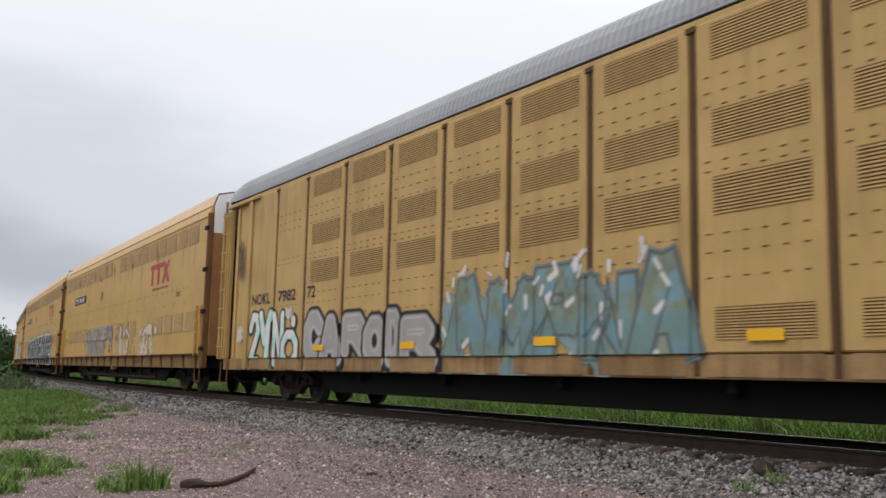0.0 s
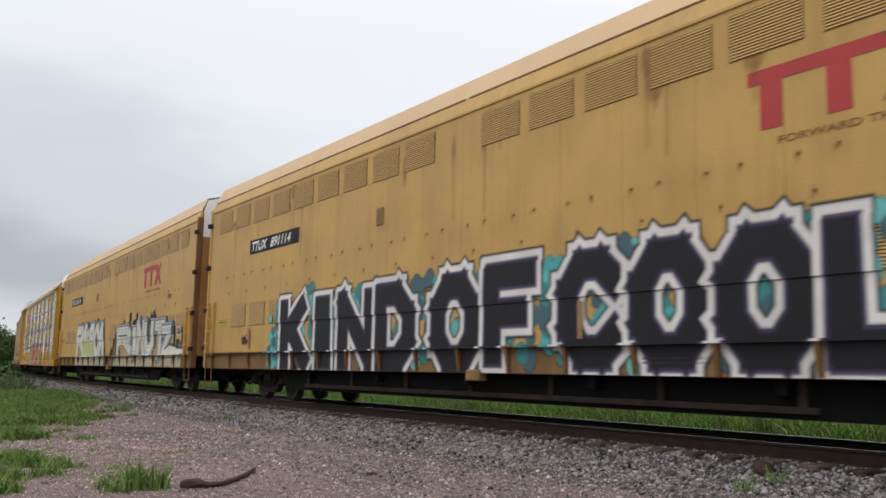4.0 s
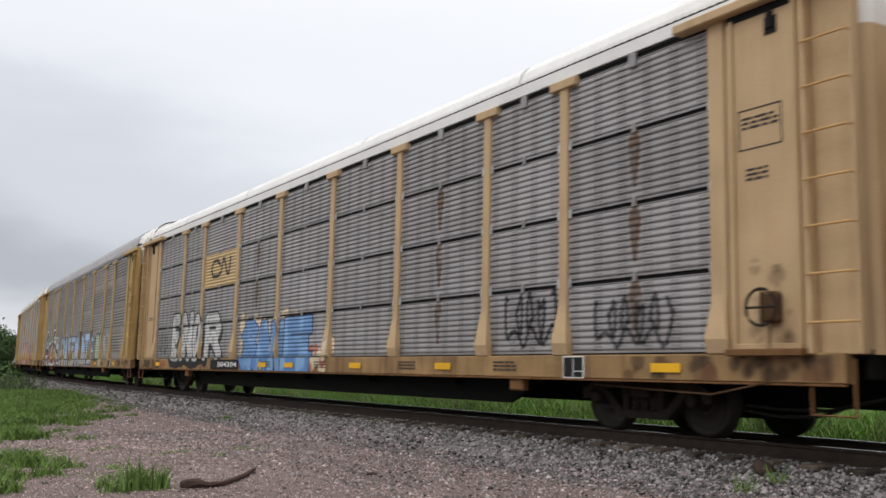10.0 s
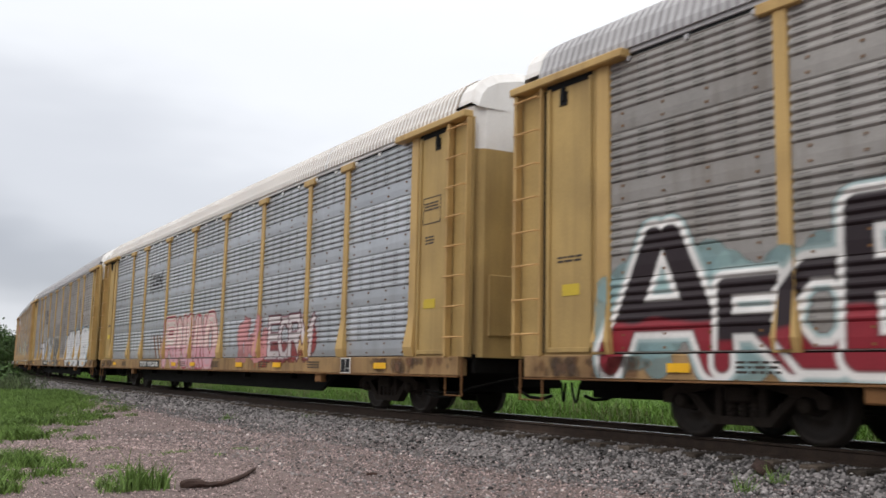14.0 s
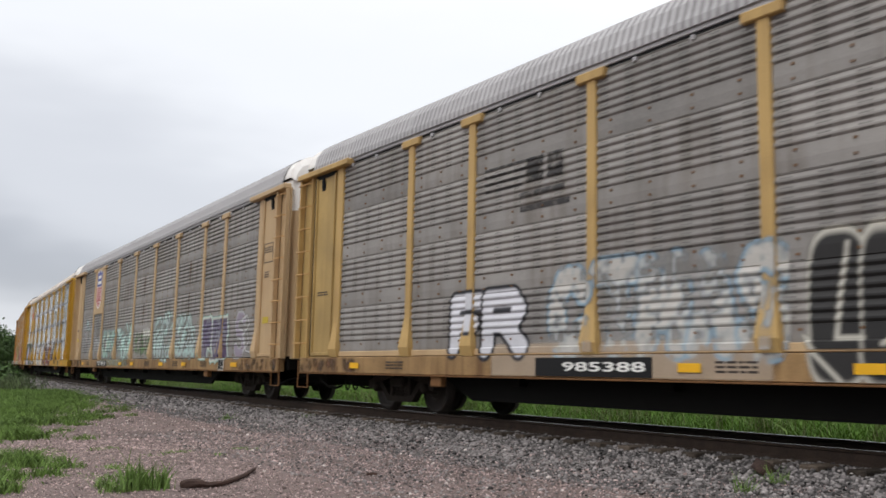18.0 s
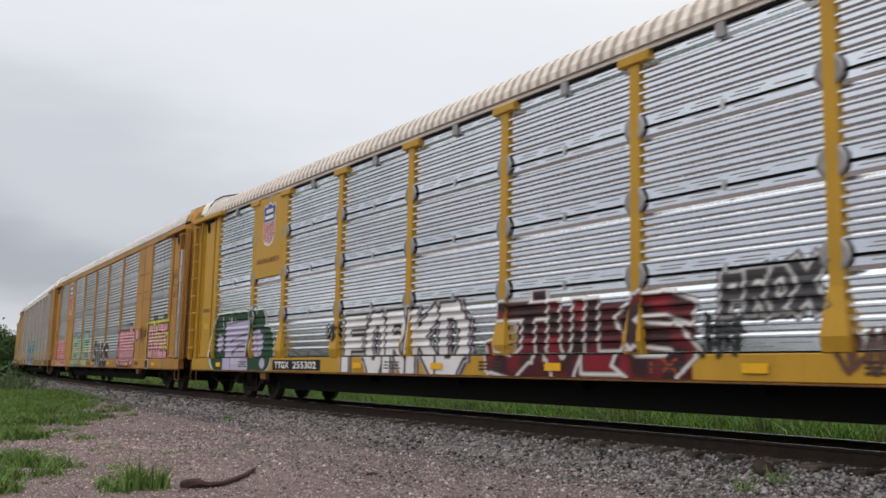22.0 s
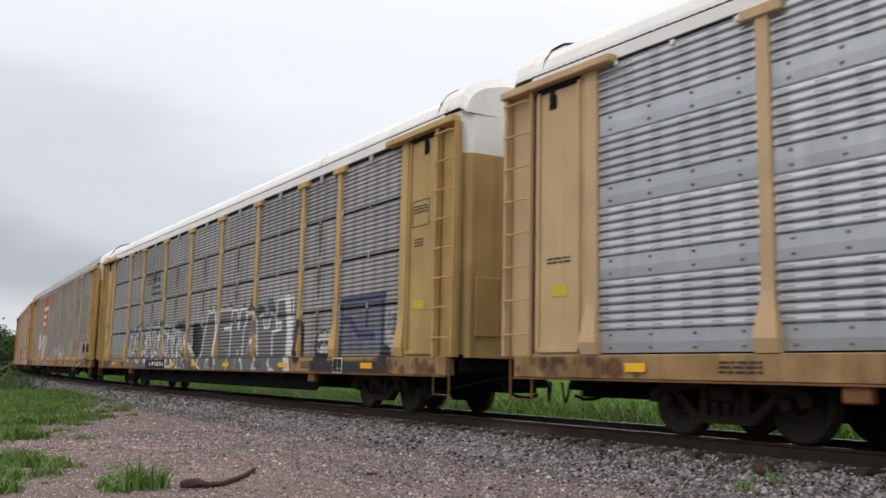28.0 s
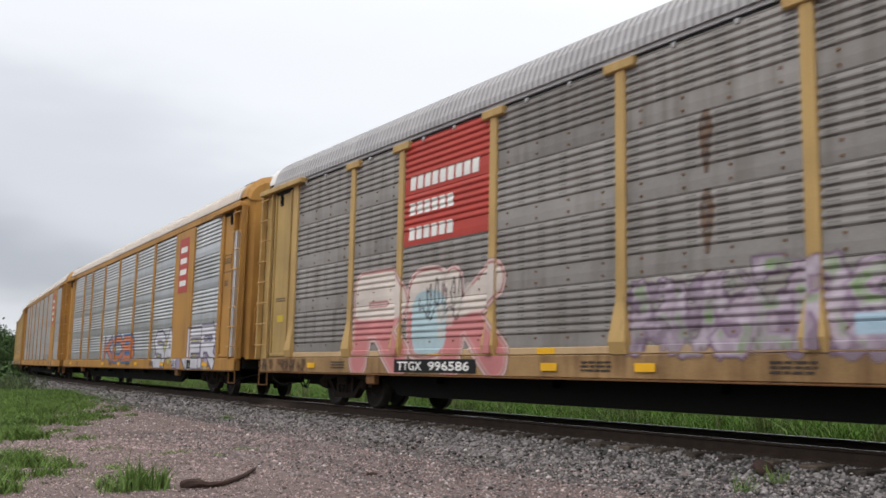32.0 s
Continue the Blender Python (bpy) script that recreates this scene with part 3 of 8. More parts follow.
def smooth_car():
    """A closed auto carrier with plain sheet sides, vertical seams, louvres above and below, and a chamfered roof."""
    car = new("auto_carrier_car")
    half = 12.85
    for side, m in ((0, pose(0, 0, 0)), (1, TURN)):
        for i in range(-10, 10):
            a, b = max(-half, i * 1.285), min(half, (i + 1) * 1.285)
            put("side_sheet", shared(("sheet", i), lambda: boxes_mesh([(a + 0.002, b - 0.002, -1.58, -1.53, 1.17, 5.12)], 0.003)), car, M["ttx_paint"], m)
        put("inner_wall", shared("inner", lambda: boxes_mesh([(-half + 0.02, half - 0.02, -1.535, -1.51, 1.1, 5.1)])), car, M["rust_brown"], m)

        def slats(n):
            vs, fs = [], []
            for j in range(n):
                z = -0.56 + 0.56 * j / n
                k = len(vs)
                vs += [(0.01, -1.588, z), (1.02, -1.588, z), (1.02, -1.596, z + 0.004), (0.01, -1.596, z + 0.004), (0.01, -1.588, z + 0.026), (1.02, -1.588, z + 0.026)]
                fs += [(k, k + 1, k + 2, k + 3), (k + 3, k + 2, k + 5, k + 4)]
            return mesh_of(vs, fs)
        for hx in (0.55, -1.93):
            for i in range(9):
                x = hx + (1.285 * i if hx > 0 else -1.285 * i)
                # dark backing sheet: the shade between the slats is in its colour
                v = put("louvre", shared("louvre", lambda: boxes_mesh([(0.0, 1.03, -1.587, -1.581, -0.57, 0.0)])), car, M["slat_gap_shade"], m @ pose(x, 0, 5.01))
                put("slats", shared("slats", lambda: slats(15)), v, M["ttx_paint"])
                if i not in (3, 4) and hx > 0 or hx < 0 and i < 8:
                    v = put("louvre", shared("louvre", None), car, M["slat_gap_shade"], m @ pose(x, 0, 2.40))
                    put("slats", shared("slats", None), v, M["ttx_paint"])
        put("cornice", shared("cornice", lambda: sweep_x([(-1.60, 5.10), (-1.60, 5.14), (-1.51, 5.39), (-1.46, 5.39), (-1.5, 5.10)], -half, half, True, None, True)), car, M["ttx_paint"], m)
        put("gutter", shared("gutter", lambda: boxes_mesh([(-half + 0.1, -0.06, -1.515, -1.45, 5.375, 5.415), (0.06, half - 0.1, -1.515, -1.45, 5.375, 5.415)])), car, M["rust_brown"], m)
        put("side_sill", shared("ttsill", lambda: boxes_mesh([(-half, half, -1.56, -1.44, 0.74, 1.17)], 0.012)), car, M["brown_sill"], m)
        put("sill_flange", shared("flange", lambda: boxes_mesh([(-half, half, -1.66, -1.44, 1.135, 1.165)], 0.006)), car, M["rust_brown"], m)

        def bracket():
            vs = [(a, y, z) for a in (-0.035, 0.035) for y, z in ((-1.56, 0.76), (-1.56, 1.13), (-1.65, 1.13), (-1.585, 0.76))]
            return mesh_of(vs, [(0, 1, 2, 3), (7, 6, 5, 4), (0, 3, 7, 4), (3, 2, 6, 7), (2, 1, 5, 6)])
        for i in range(-9, 10):
            put("sill_bracket", shared("bracket", bracket), car, M["rust_brown"], m @ pose(i * 1.36, 0, 0))
        put("lower_rail", shared("lower_rail", lambda: boxes_mesh([(-6.6, 6.6, -1.36, -1.28, 0.36, 0.44)] + [(a - 0.06, a + 0.06, -1.36, -1.28, 0.42, 0.78) for a in (-6.4, -4.3, -2.1, 0.0, 2.1, 4.3, 6.4)], 0.01)), car, M["truck_steel"], m)
        for sgn in (-1, 1):
            put("corner_post", shared(("cpost", sgn), lambda: boxes_mesh([(sgn * half - 0.05, sgn * half + 0.05, -1.62, -1.45, 0.75, 5.2)], 0.015)), car, M["rust_brown"] if sgn > 0 else M["ttx_paint"], m)
            for z in (1.3, 2.35, 3.55, 4.75):
                put("hinge", shared(("hinge", sgn), lambda: boxes_mesh([(sgn * half - 0.12, sgn * half + 0.08, -1.68, -1.58, -0.06, 0.06)], 0.012)), car, M["truck_steel"], m @ pose(0, 0, z))
            ladder(car, (half - 0.42) * sgn, m, M["ttx_paint"], 4, 1.1, 2.55, 0.5)
    sec = [(1.495, 5.39), (1.33, 5.80), (0.8, 5.93), (0.0, 5.98)]
    full = [(-y, z) for y, z in sec] + [(y, z) for y, z in sec[-2::-1]]
    put("roof", shared("ttroof", lambda: sweep_x(full, -half + 0.08, half - 0.08)), car, M["peach_roof"])
    def door_top(y0, y1):
        line = [(-1.49, 5.30), (-1.34, 5.74), (-0.8, 5.88), (0.0, 5.93), (0.8, 5.88), (1.34, 5.74), (1.49, 5.30)]
        ys = [y0] + [y for y, z in line if y0 < y < y1] + [y1]
        rim = [(y0, 4.622), (y1, 4.622)] + [(y, float(np.interp(y, [q for q, z in line], [z for q, z in line]))) for y in ys[::-1]]
        k = len(rim)
        vs = [(half + d, y, z) for d in (0.0, 0.06) for y, z in rim]
        return mesh_of(vs, [tuple(range(k))[::-1], tuple(range(k, 2 * k))] + [(i, (i + 1) % k, k + (i + 1) % k, k + i) for i in range(k)])
    for sgn in (-1, 1):
        m = pose(0, 0, 0) if sgn > 0 else TURN
        ends = [(-1.5, 1.1), (-1.5, 5.10), (-1.46, 5.39), (-1.28, 5.72), (0, 5.9), (1.28, 5.72), (1.46, 5.39), (1.5, 5.10), (1.5, 1.1)]
        put("end_wall", shared("ttend", lambda: mesh_of([(half - 0.02, y, z) for y, z in ends], [tuple(range(9))])), car, M["rust_brown"], m)
        for k, (y0, y1) in enumerate(((-1.45, -0.74), (-0.70, -0.02), (0.02, 0.70), (0.74, 1.45))):
            leaf = put("end_door", shared(("ttdoor", k), lambda: boxes_mesh([(half, half + 0.06, y0, y1, 1.1, 4.62)], 0.012)), car, M["rust_orange"], m)
            put("door_top", shared(("tttop", k), lambda: door_top(y0, y1)), leaf, M["white_paint"])
            rod = (y0 + y1) / 2
            put("lock_rod", shared(("ttrod", k), lambda: boxes_mesh([(half + 0.06, half + 0.10, rod - 0.04, rod + 0.04, 1.2, 3.25), (half + 0.06, half + 0.10, rod - 0.04, rod + 0.04, 3.40, 5.55)], 0.01)), leaf, M["rod_grey"])
        end_gear(car, sgn, half, M["rust_brown"])
    under_parts(car, half, M["rust_brown"])
    return car


def vent_car():
    """An older tan auto rack: flat pressed bays with rows of slotted vents between sunken brown posts."""
    car = new("auto_rack_car")
    edges = [-11.95, -10.35, -8.65, -6.75, -4.86, -2.97, -1.08, 0.81, 2.70, 4.59, 6.48, 8.37, 10.2, 11.95]

    def vent(w, h):
        return boxes_mesh([(0, w, -1.604, -1.59, 0, h)])

    def slits(w, h, n):
        return boxes_mesh([(0, w, -1.615, -1.603, h * j / n, h * (j + 0.5) / n) for j in range(n)])
    for side, m in ((0, pose(0, 0, 0)), (1, TURN)):
        for a, b in zip(edges, edges[1:]):
            put("side_panel", boxes_mesh([(a + 0.065, b - 0.065, -1.60, -1.52, 1.02, 5.08)], 0.02), car, M["tan_paint"], m)
            put("post", boxes_mesh([(a - 0.05, a + 0.05, -1.58, -1.50, 0.75, 5.1)], 0.01), car, M["dark_rust"] if a > -11 else M["tan_paint"], m)
            put("post_top", boxes_mesh([(a - 0.10, a + 0.10, -1.607, -1.56, 5.0, 5.08)], 0.01), car, M["dark_rust"], m)
            put("skirt", boxes_mesh([(a + 0.16, b - 0.16, -1.585, -1.50, 0.74, 1.01)], 0.01), car, M["dirty_tan"], m)
            if a > -8.7 and b < 10.3:
                w = b - a - 0.54
                for z, h in ((4.58, 0.44), (3.50, 0.44), (2.66, 0.46), (1.18, 0.38)):
                    if side and z < 2:
                        continue
                    # vent backing, coloured dark for the shaded slits
                    v = put("vent", shared(("vent", round(w, 2), h), lambda: vent(w, h)), car, M["slat_gap_shade"], m @ pose(a + 0.32, 0, z))
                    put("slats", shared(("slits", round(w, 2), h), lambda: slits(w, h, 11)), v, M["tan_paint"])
        put("eave_rail", boxes_mesh([(-12.2, 12.2, -1.57, -1.47, 5.06, 5.165)], 0.01), car, M["tan_paint"], m)
        put("roof_gap", boxes_mesh([(-13.4, 13.4, -1.55, -1.47, 5.165, 5.20)]), car, M["seam_black"], m)
        dash = []
        for a, b in zip(edges[1:], edges[2:]):
            for z in (4.35, 4.15, 3.98, 3.30, 3.18, 2.42, 2.2, 1.9):
                dash += [(x, x + 0.085, -1.607, -1.595, z, z + 0.016) for x in np.arange(a + 0.2, b - 0.25, 0.27)]
        put("pressed_slot_field", boxes_mesh(dash), car, M["rust_brown"], m)
        put("inner_wall", boxes_mesh([(-11.9, 11.9, -1.52, -1.50, 0.9, 5.06)]), car, M["rust_brown"], m)
        put("side_sill", boxes_mesh([(-13.7, 13.7, -1.57, -1.47, 0.72, 1.0)], 0.01), car, M["dirty_tan"], m)
        for sgn in (-1, 1):
            x = 12.65 * sgn
            put("end_plate", boxes_mesh([(x - 0.55, x + 0.5, -1.55, -1.50, 1.0, 5.0)], 0.01), car, M["tan_paint"], m)
            put("end_post", boxes_mesh([(x - 0.66 * sgn - 0.09, x - 0.66 * sgn + 0.09, -1.66, -1.5, 0.75, 5.08)], 0.015), car, M["tan_paint"], m)
            put("door_bar", boxes_mesh([(x + 0.3 * sgn - 0.05, x + 0.3 * sgn + 0.05, -1.60, -1.54, 1.05, 4.95)], 0.01), car, M["tan_paint"], m)
            put("header", boxes_mesh([(x - 1.0, x + 1.2, -1.68, -1.5, 5.0, 5.1)], 0.015), car, M["tan_paint"], m)
            ladder(car, 13.62 * sgn, m, M["tan_paint"])
            x = 13.62 * sgn
            put("ladder_plate", boxes_mesh([(x - 0.29, x + 0.29, -1.60, -1.55, 1.0, 4.95), (x - 0.10, x - 0.07, -1.635, -1.60, 1.0, 4.95), (x + 0.09, x + 0.12, -1.635, -1.60, 1.0, 4.95)], 0.006), car, M["tan_paint"], m)
    put("roof", roof_mesh(13.45, [(y, z + 0.21 * (z - 5.215) / 0.6) for y, z in ARCH], 0.14, 0.010, M["groove_shade"]), car, M["slate_roof"])
    for m in (pose(0, 0, 0), TURN):
        put("fascia", boxes_mesh([(-13.4, 13.4, -1.572, -1.50, 5.20, 5.23)], 0.008), car, M["slate_roof"], m)
    for sgn in (-1, 1):
        end_doors(car, HALF, sgn, M["rust_brown"], M["slate_roof"])
        end_gear(car, sgn, HALF, M["dirty_tan"])
    under_parts(car, HALF, M["dirty_tan"])
    return car


CAR = {}
STEEL = {5: "galvanized", 6: "grey_steel", 7: "brown_steel", 8: "light_steel", 9: "brown_steel", 10: "brown_steel", 11: "galvanized", 12: "dull_silver", 13: "light_steel", 14: "grey_steel", 15: "brown_steel", 16: "dull_silver", 17: "dull_silver", 18: "dull_silver", 19: "light_steel"}
KIND = {5: "slot", 6: "full", 11: "slot", 14: "full"}
PAINT = {5: "bright_yellow", 6: "pale_tan", 7: "tan_paint", 8: "tan_paint", 9: "tan_paint", 10: "pale_tan", 11: "bright_yellow", 12: "orange_paint", 13: "pale_tan", 14: "tan_paint", 15: "tan_paint", 16: "orange_paint", 17: "orange_paint", 18: "tan_paint", 19: "tan_paint"}
ROOF = {5: "cream_roof", 6: "white_roof", 7: "grey_roof", 8: "white_roof", 9: "grey_roof", 10: "grey_roof", 11: "cream_roof", 12: "white_roof", 13: "white_roof", 14: "white_roof", 15: "grey_roof", 16: "cream_roof", 17: "cream_roof", 18: "white_roof", 19: "grey_roof"}
for n in range(5, 20):
    old = n in (12, 16, 17)
    CAR[n] = rack_car(n, KIND.get(n, "band"), M[STEEL[n]], M[PAINT[n]], M["bright_yellow" if n in (5, 11) else "orange_paint" if old else "dirty_tan"], M[ROOF[n]], M["orange_paint" if old else "white_paint"], door_paint=M["orange_paint" if old else "bright_yellow" if n in (5, 11) else "pale_tan" if n in (6, 10, 13) else "end_tan"], thin=old, plates=(1, 7) if n == 12 else (7,) if old else ())
CAR[1] = vent_car()
for n in (2, 3, 4):
    CAR[n] = smooth_car()
WHEELS = {}
for n, car in CAR.items():
    half = 9.35 if n in (2, 3, 4) else 10.29
    WHEELS[n] = truck(car, half) + truck(car, -half)

# ---- track and ground ----
GROUND = -0.38
S_NEAR, S_FAR = 40.0, -330.0


def along(section, s0, s1, step, closed=True, tilt=TILT):
    """Draw a (w, z) section out along the curved track."""
    n, count = len(section), int(abs(s1 - s0) / step) + 1
    vs, fs = [], []
    for i in range(count):
        s = s0 + (s1 - s0) * i / (count - 1)
        vs += [bed(s, w, z, tilt) for w, z in section]
    for i in range(count - 1):
        for k in range(n if closed else n - 1):
            fs.append((i * n + k, i * n + (k + 1) % n, (i + 1) * n + (k + 1) % n, (i + 1) * n + k))
    return vs, fs


RAIL = [(-0.070, -0.175), (-0.070, -0.160), (-0.012, -0.135), (-0.010, -0.045), (-0.036, -0.032), (-0.036, -0.004), (0.036, -0.004), (0.036, -0.032), (0.010, -0.045), (0.012, -0.135), (0.070, -0.160), (0.070, -0.175)]
HEAD = [(-0.034, -0.004), (-0.030, 0.0), (0.030, 0.0), (0.034, -0.004)]
for k in (1, -1):
    rail = tagged(new("rail", mesh_of(*along([(k * GAUGE + w, z) for w, z in RAIL], S_NEAR, S_FAR, 3.0), M["rail_side"])), "rust-brown steel rail spiked to the wooden ties", "rail", "rails", "structure")
    put("running_surface", mesh_of(*along([(k * GAUGE + w, z) for w, z in HEAD], S_NEAR, S_FAR, 3.0), None), rail, M["rail_head"], None, "worn bright running surface")


def earth_material():
    """Pinkish gravel on the camera's side of the track; green earth behind it."""
    m = mat("pink_gravel", (0.152, 0.114, 0.106), 0.95, vary=0.34, grain=60.0, blotch=0.45, bump=0.8)
    nodes, links = m.node_tree.nodes, m.node_tree.links
    b = nodes["Principled BSDF"]
    old = b.inputs["Base Color"].links[0].from_socket
    co = nodes.new("ShaderNodeTexCoord")
    d = nodes.new("ShaderNodeVectorMath")
    d.operation = "DISTANCE"
    links.new(co.outputs["Object"], d.inputs[0])
    d.inputs[1].default_value = (MID.x, MID.y, GROUND)
    n = nodes.new("ShaderNodeTexNoise")
    n.inputs["Scale"].default_value, n.inputs["Detail"].default_value = 0.7, 4.0
    links.new(co.outputs["Object"], n.inputs["Vector"])
    add = nodes.new("ShaderNodeMath")
    add.operation = "MULTIPLY_ADD"
    links.new(n.outputs[0], add.inputs[0])
    add.inputs[1].default_value = 1.6
    links.new(d.outputs["Value"], add.inputs[2])
    r = nodes.new("ShaderNodeMapRange")
    links.new(add.outputs[0], r.inputs[0])
    r.inputs[1].default_value, r.inputs[2].default_value = RAD - 2.4, RAD - 1.4
    mix = nodes.new("ShaderNodeMix")
    mix.data_type = "RGBA"
    links.new(r.outputs[0], mix.inputs[0])
    hs = nodes.new("ShaderNodeHueSaturation")
    hs.inputs["Color"].default_value = (0.07, 0.13, 0.022, 1)
    mr = nodes.new("ShaderNodeMapRange")
    links.new(n.outputs[0], mr.inputs[0])
    mr.inputs[3].default_value, mr.inputs[4].default_value = 0.5, 1.5
    links.new(mr.outputs[0], hs.inputs["Value"])
    links.new(hs.outputs[0], mix.inputs[6])
    links.new(old, mix.inputs[7])
    links.new(mix.outputs[2], b.inputs["Base Color"])
    return m


M["pink_gravel"] = earth_material()
M["ballast"] = mat("ballast", (0.075, 0.07, 0.07), 0.95, vary=0.4, grain=30.0, blotch=1.5, bump=0.9)
M["ballast_stone"] = mat("ballast_stone", (0.185, 0.169, 0.166), 0.9, vary=0.38, grain=45.0, blotch=4.0, bump=0.3, island=1.0)
M["gravel_stone"] = mat("gravel_stone", (0.35, 0.268, 0.255), 0.9, vary=0.34, grain=60.0, blotch=3.0, bump=0.2, island=0.9)
M["pale_stone"] = mat("pale_stone", (0.68, 0.60, 0.57), 0.8, vary=0.15)
M["grass"] = mat("grass", (0.104, 0.172, 0.037), 0.8, vary=0.30, grain=8.0, blotch=0.5, bump=0.0, island=0.9)
M["verge"] = mat("verge", (0.122, 0.228, 0.038), 0.8, vary=0.3, grain=8.0, blotch=0.5, bump=0.0, island=0.9)
M["weed"] = mat("weed", (0.13, 0.212, 0.05), 0.75, vary=0.25, grain=8.0, blotch=0.6, bump=0.0, island=0.7)
M["dry_grass"] = mat("dry_grass", (0.20, 0.20, 0.10), 0.8, vary=0.25, grain=8.0, blotch=0.5, bump=0.0, island=0.7)
M["rank"] = mat("rank", (0.075, 0.105, 0.045), 0.85, vary=0.3, grain=6.0, blotch=0.3, bump=0.0, island=0.8)
M["leaf"] = mat("leaf", (0.045, 0.085, 0.022), 0.7, vary=0.35, grain=3.0, blotch=0.4, bump=0.0, island=0.9)
M["bark"] = mat("bark", (0.06, 0.036, 0.029), 0.95, vary=0.4, grain=25.0, blotch=4.0, bump=0.8)

# one sheet to the horizon
gv, gf = [], []
rings = [0.0, 3, 6, 9, 12, 16, 20, 26, 34, 45, 60, 85, 120, 180, 300, 600, 1200, 2600]
SEG = 72
for r in rings:
    for i in range(SEG):
        a = 2 * math.pi * i / SEG
        gv.append((r * math.sin(a), r * math.cos(a), GROUND))
for j in range(len(rings) - 1):
    for i in range(SEG):
        gf.append((j * SEG + i, j * SEG + (i + 1) % SEG, (j + 1) * SEG + (i + 1) % SEG, (j + 1) * SEG + i))
ground_me = mesh_of(gv, gf, M["pink_gravel"])
tagged(new("ground", ground_me), "flat pinkish gravel ground beside the railway", "ground", "", "structure")
BALLAST = [(3.3, GROUND - 0.03), (2.2, -0.31), (1.4, -0.20), (0.86, -0.152), (-1.4, -0.232), (-2.0, -0.36), (-2.6, GROUND - 0.05)]
tagged(new("ballast_bed", mesh_of(*along(BALLAST, S_NEAR, S_FAR, 3.0, False, 0.0), M["ballast"])), "grey crushed stone ballast shoulder under the track", "ballast", "", "structure")


def bed_top(w):
    """Height of the ballast or ground at w metres to the camera's side."""
    pts = sorted(BALLAST)
    for (a, za), (b, zb) in zip(pts, pts[1:]):
        if a <= w <= b:
            return max(GROUND, za + (zb - za) * (w - a) / (b - a))
    return GROUND


# wooden ties under the rails
tie_me = boxes_mesh([(-0.115, 0.115, -1.3, 1.3, -0.34, -0.168)], 0.012)
bed_ob = bpy.data.objects["ballast_bed"]
for i in range(150):
    s = 6.0 - i * 0.56
    p, t, out = arc(s)
    m = Matrix((t, -(out * math.cos(TILT) + UP * math.sin(TILT)), UP * math.cos(TILT) - out * math.sin(TILT))).transposed().to_4x4()
    m.translation = p
    put("tie", tie_me, bed_ob, M["tie_wood"], m)

rng = np.random.default_rng(7)
PHI = (1 + 5 ** 0.5) / 2
ICO_V = np.array([(-1, PHI, 0), (1, PHI, 0), (-1, -PHI, 0), (1, -PHI, 0), (0, -1, PHI), (0, 1, PHI), (0, -1, -PHI), (0, 1, -PHI), (PHI, 0, -1), (PHI, 0, 1), (-PHI, 0, -1), (-PHI, 0, 1)]) / 1.9
ICO_F = np.array([(0, 11, 5), (0, 5, 1), (0, 1, 7), (0, 7, 10), (0, 10, 11), (1, 5, 9), (5, 11, 4), (11, 10, 2), (10, 7, 6), (7, 1, 8), (3, 9, 4), (3, 4, 2), (3, 2, 6), (3, 6, 8), (3, 8, 9), (4, 9, 5), (2, 4, 11), (6, 2, 10), (8, 6, 7), (9, 8, 1)])
OCT_V = np.array([(1, 0, 0), (-1, 0, 0), (0, 1, 0), (0, -1, 0), (0, 0, 1), (0, 0, -1)], float)
OCT_F = np.array([(0, 2, 4), (2, 1, 4), (1, 3, 4), (3, 0, 4), (2, 0, 5), (1, 2, 5), (3, 1, 5), (0, 3, 5)])


def big_mesh(verts, faces, material):
    """A mesh from arrays of vertices and triangles."""
    me = bpy.data.meshes.new("mesh")
    me.vertices.add(len(verts))
    me.vertices.foreach_set("co", np.asarray(verts, np.float32).ravel())
    me.loops.add(len(faces) * 3)
    me.loops.foreach_set("vertex_index", np.asarray(faces, np.int32).ravel())
    me.polygons.add(len(faces))
    me.polygons.foreach_set("loop_start", np.arange(0, len(faces) * 3, 3, dtype=np.int32))
    me.update(calc_edges=True)
    me.materials.append(material)
    return me


def stones(places, sizes, bv, bf, material, flat=0.7):
    """Angular stones of given sizes at places, each turned and knocked out of shape."""
    n, k = len(places), len(bv)
    q = rng.normal(size=(n, 4))
    q /= np.linalg.norm(q, axis=1)[:, None]
    w, x, y, z = q.T
    rot = np.stack([1 - 2 * (y * y + z * z), 2 * (x * y - z * w), 2 * (x * z + y * w), 2 * (x * y + z * w), 1 - 2 * (x * x + z * z), 2 * (y * z - x * w), 2 * (x * z - y * w), 2 * (y * z + x * w), 1 - 2 * (x * x + y * y)], 1).reshape(n, 3, 3)
    v = bv[None] * (1 + rng.uniform(-0.42, 0.42, (n, k, 1)))
    v = v * rng.uniform(0.5, 1.35, (n, 1, 3))
    v = np.einsum("nij,nkj->nki", rot, v) * (sizes / 2)[:, None, None]
    v[:, :, 2] *= flat
    v += places[:, None, :]
    f = bf[None] + (np.arange(n) * k)[:, None, None]
    return big_mesh(v.reshape(-1, 3), f.reshape(-1, 3), material)


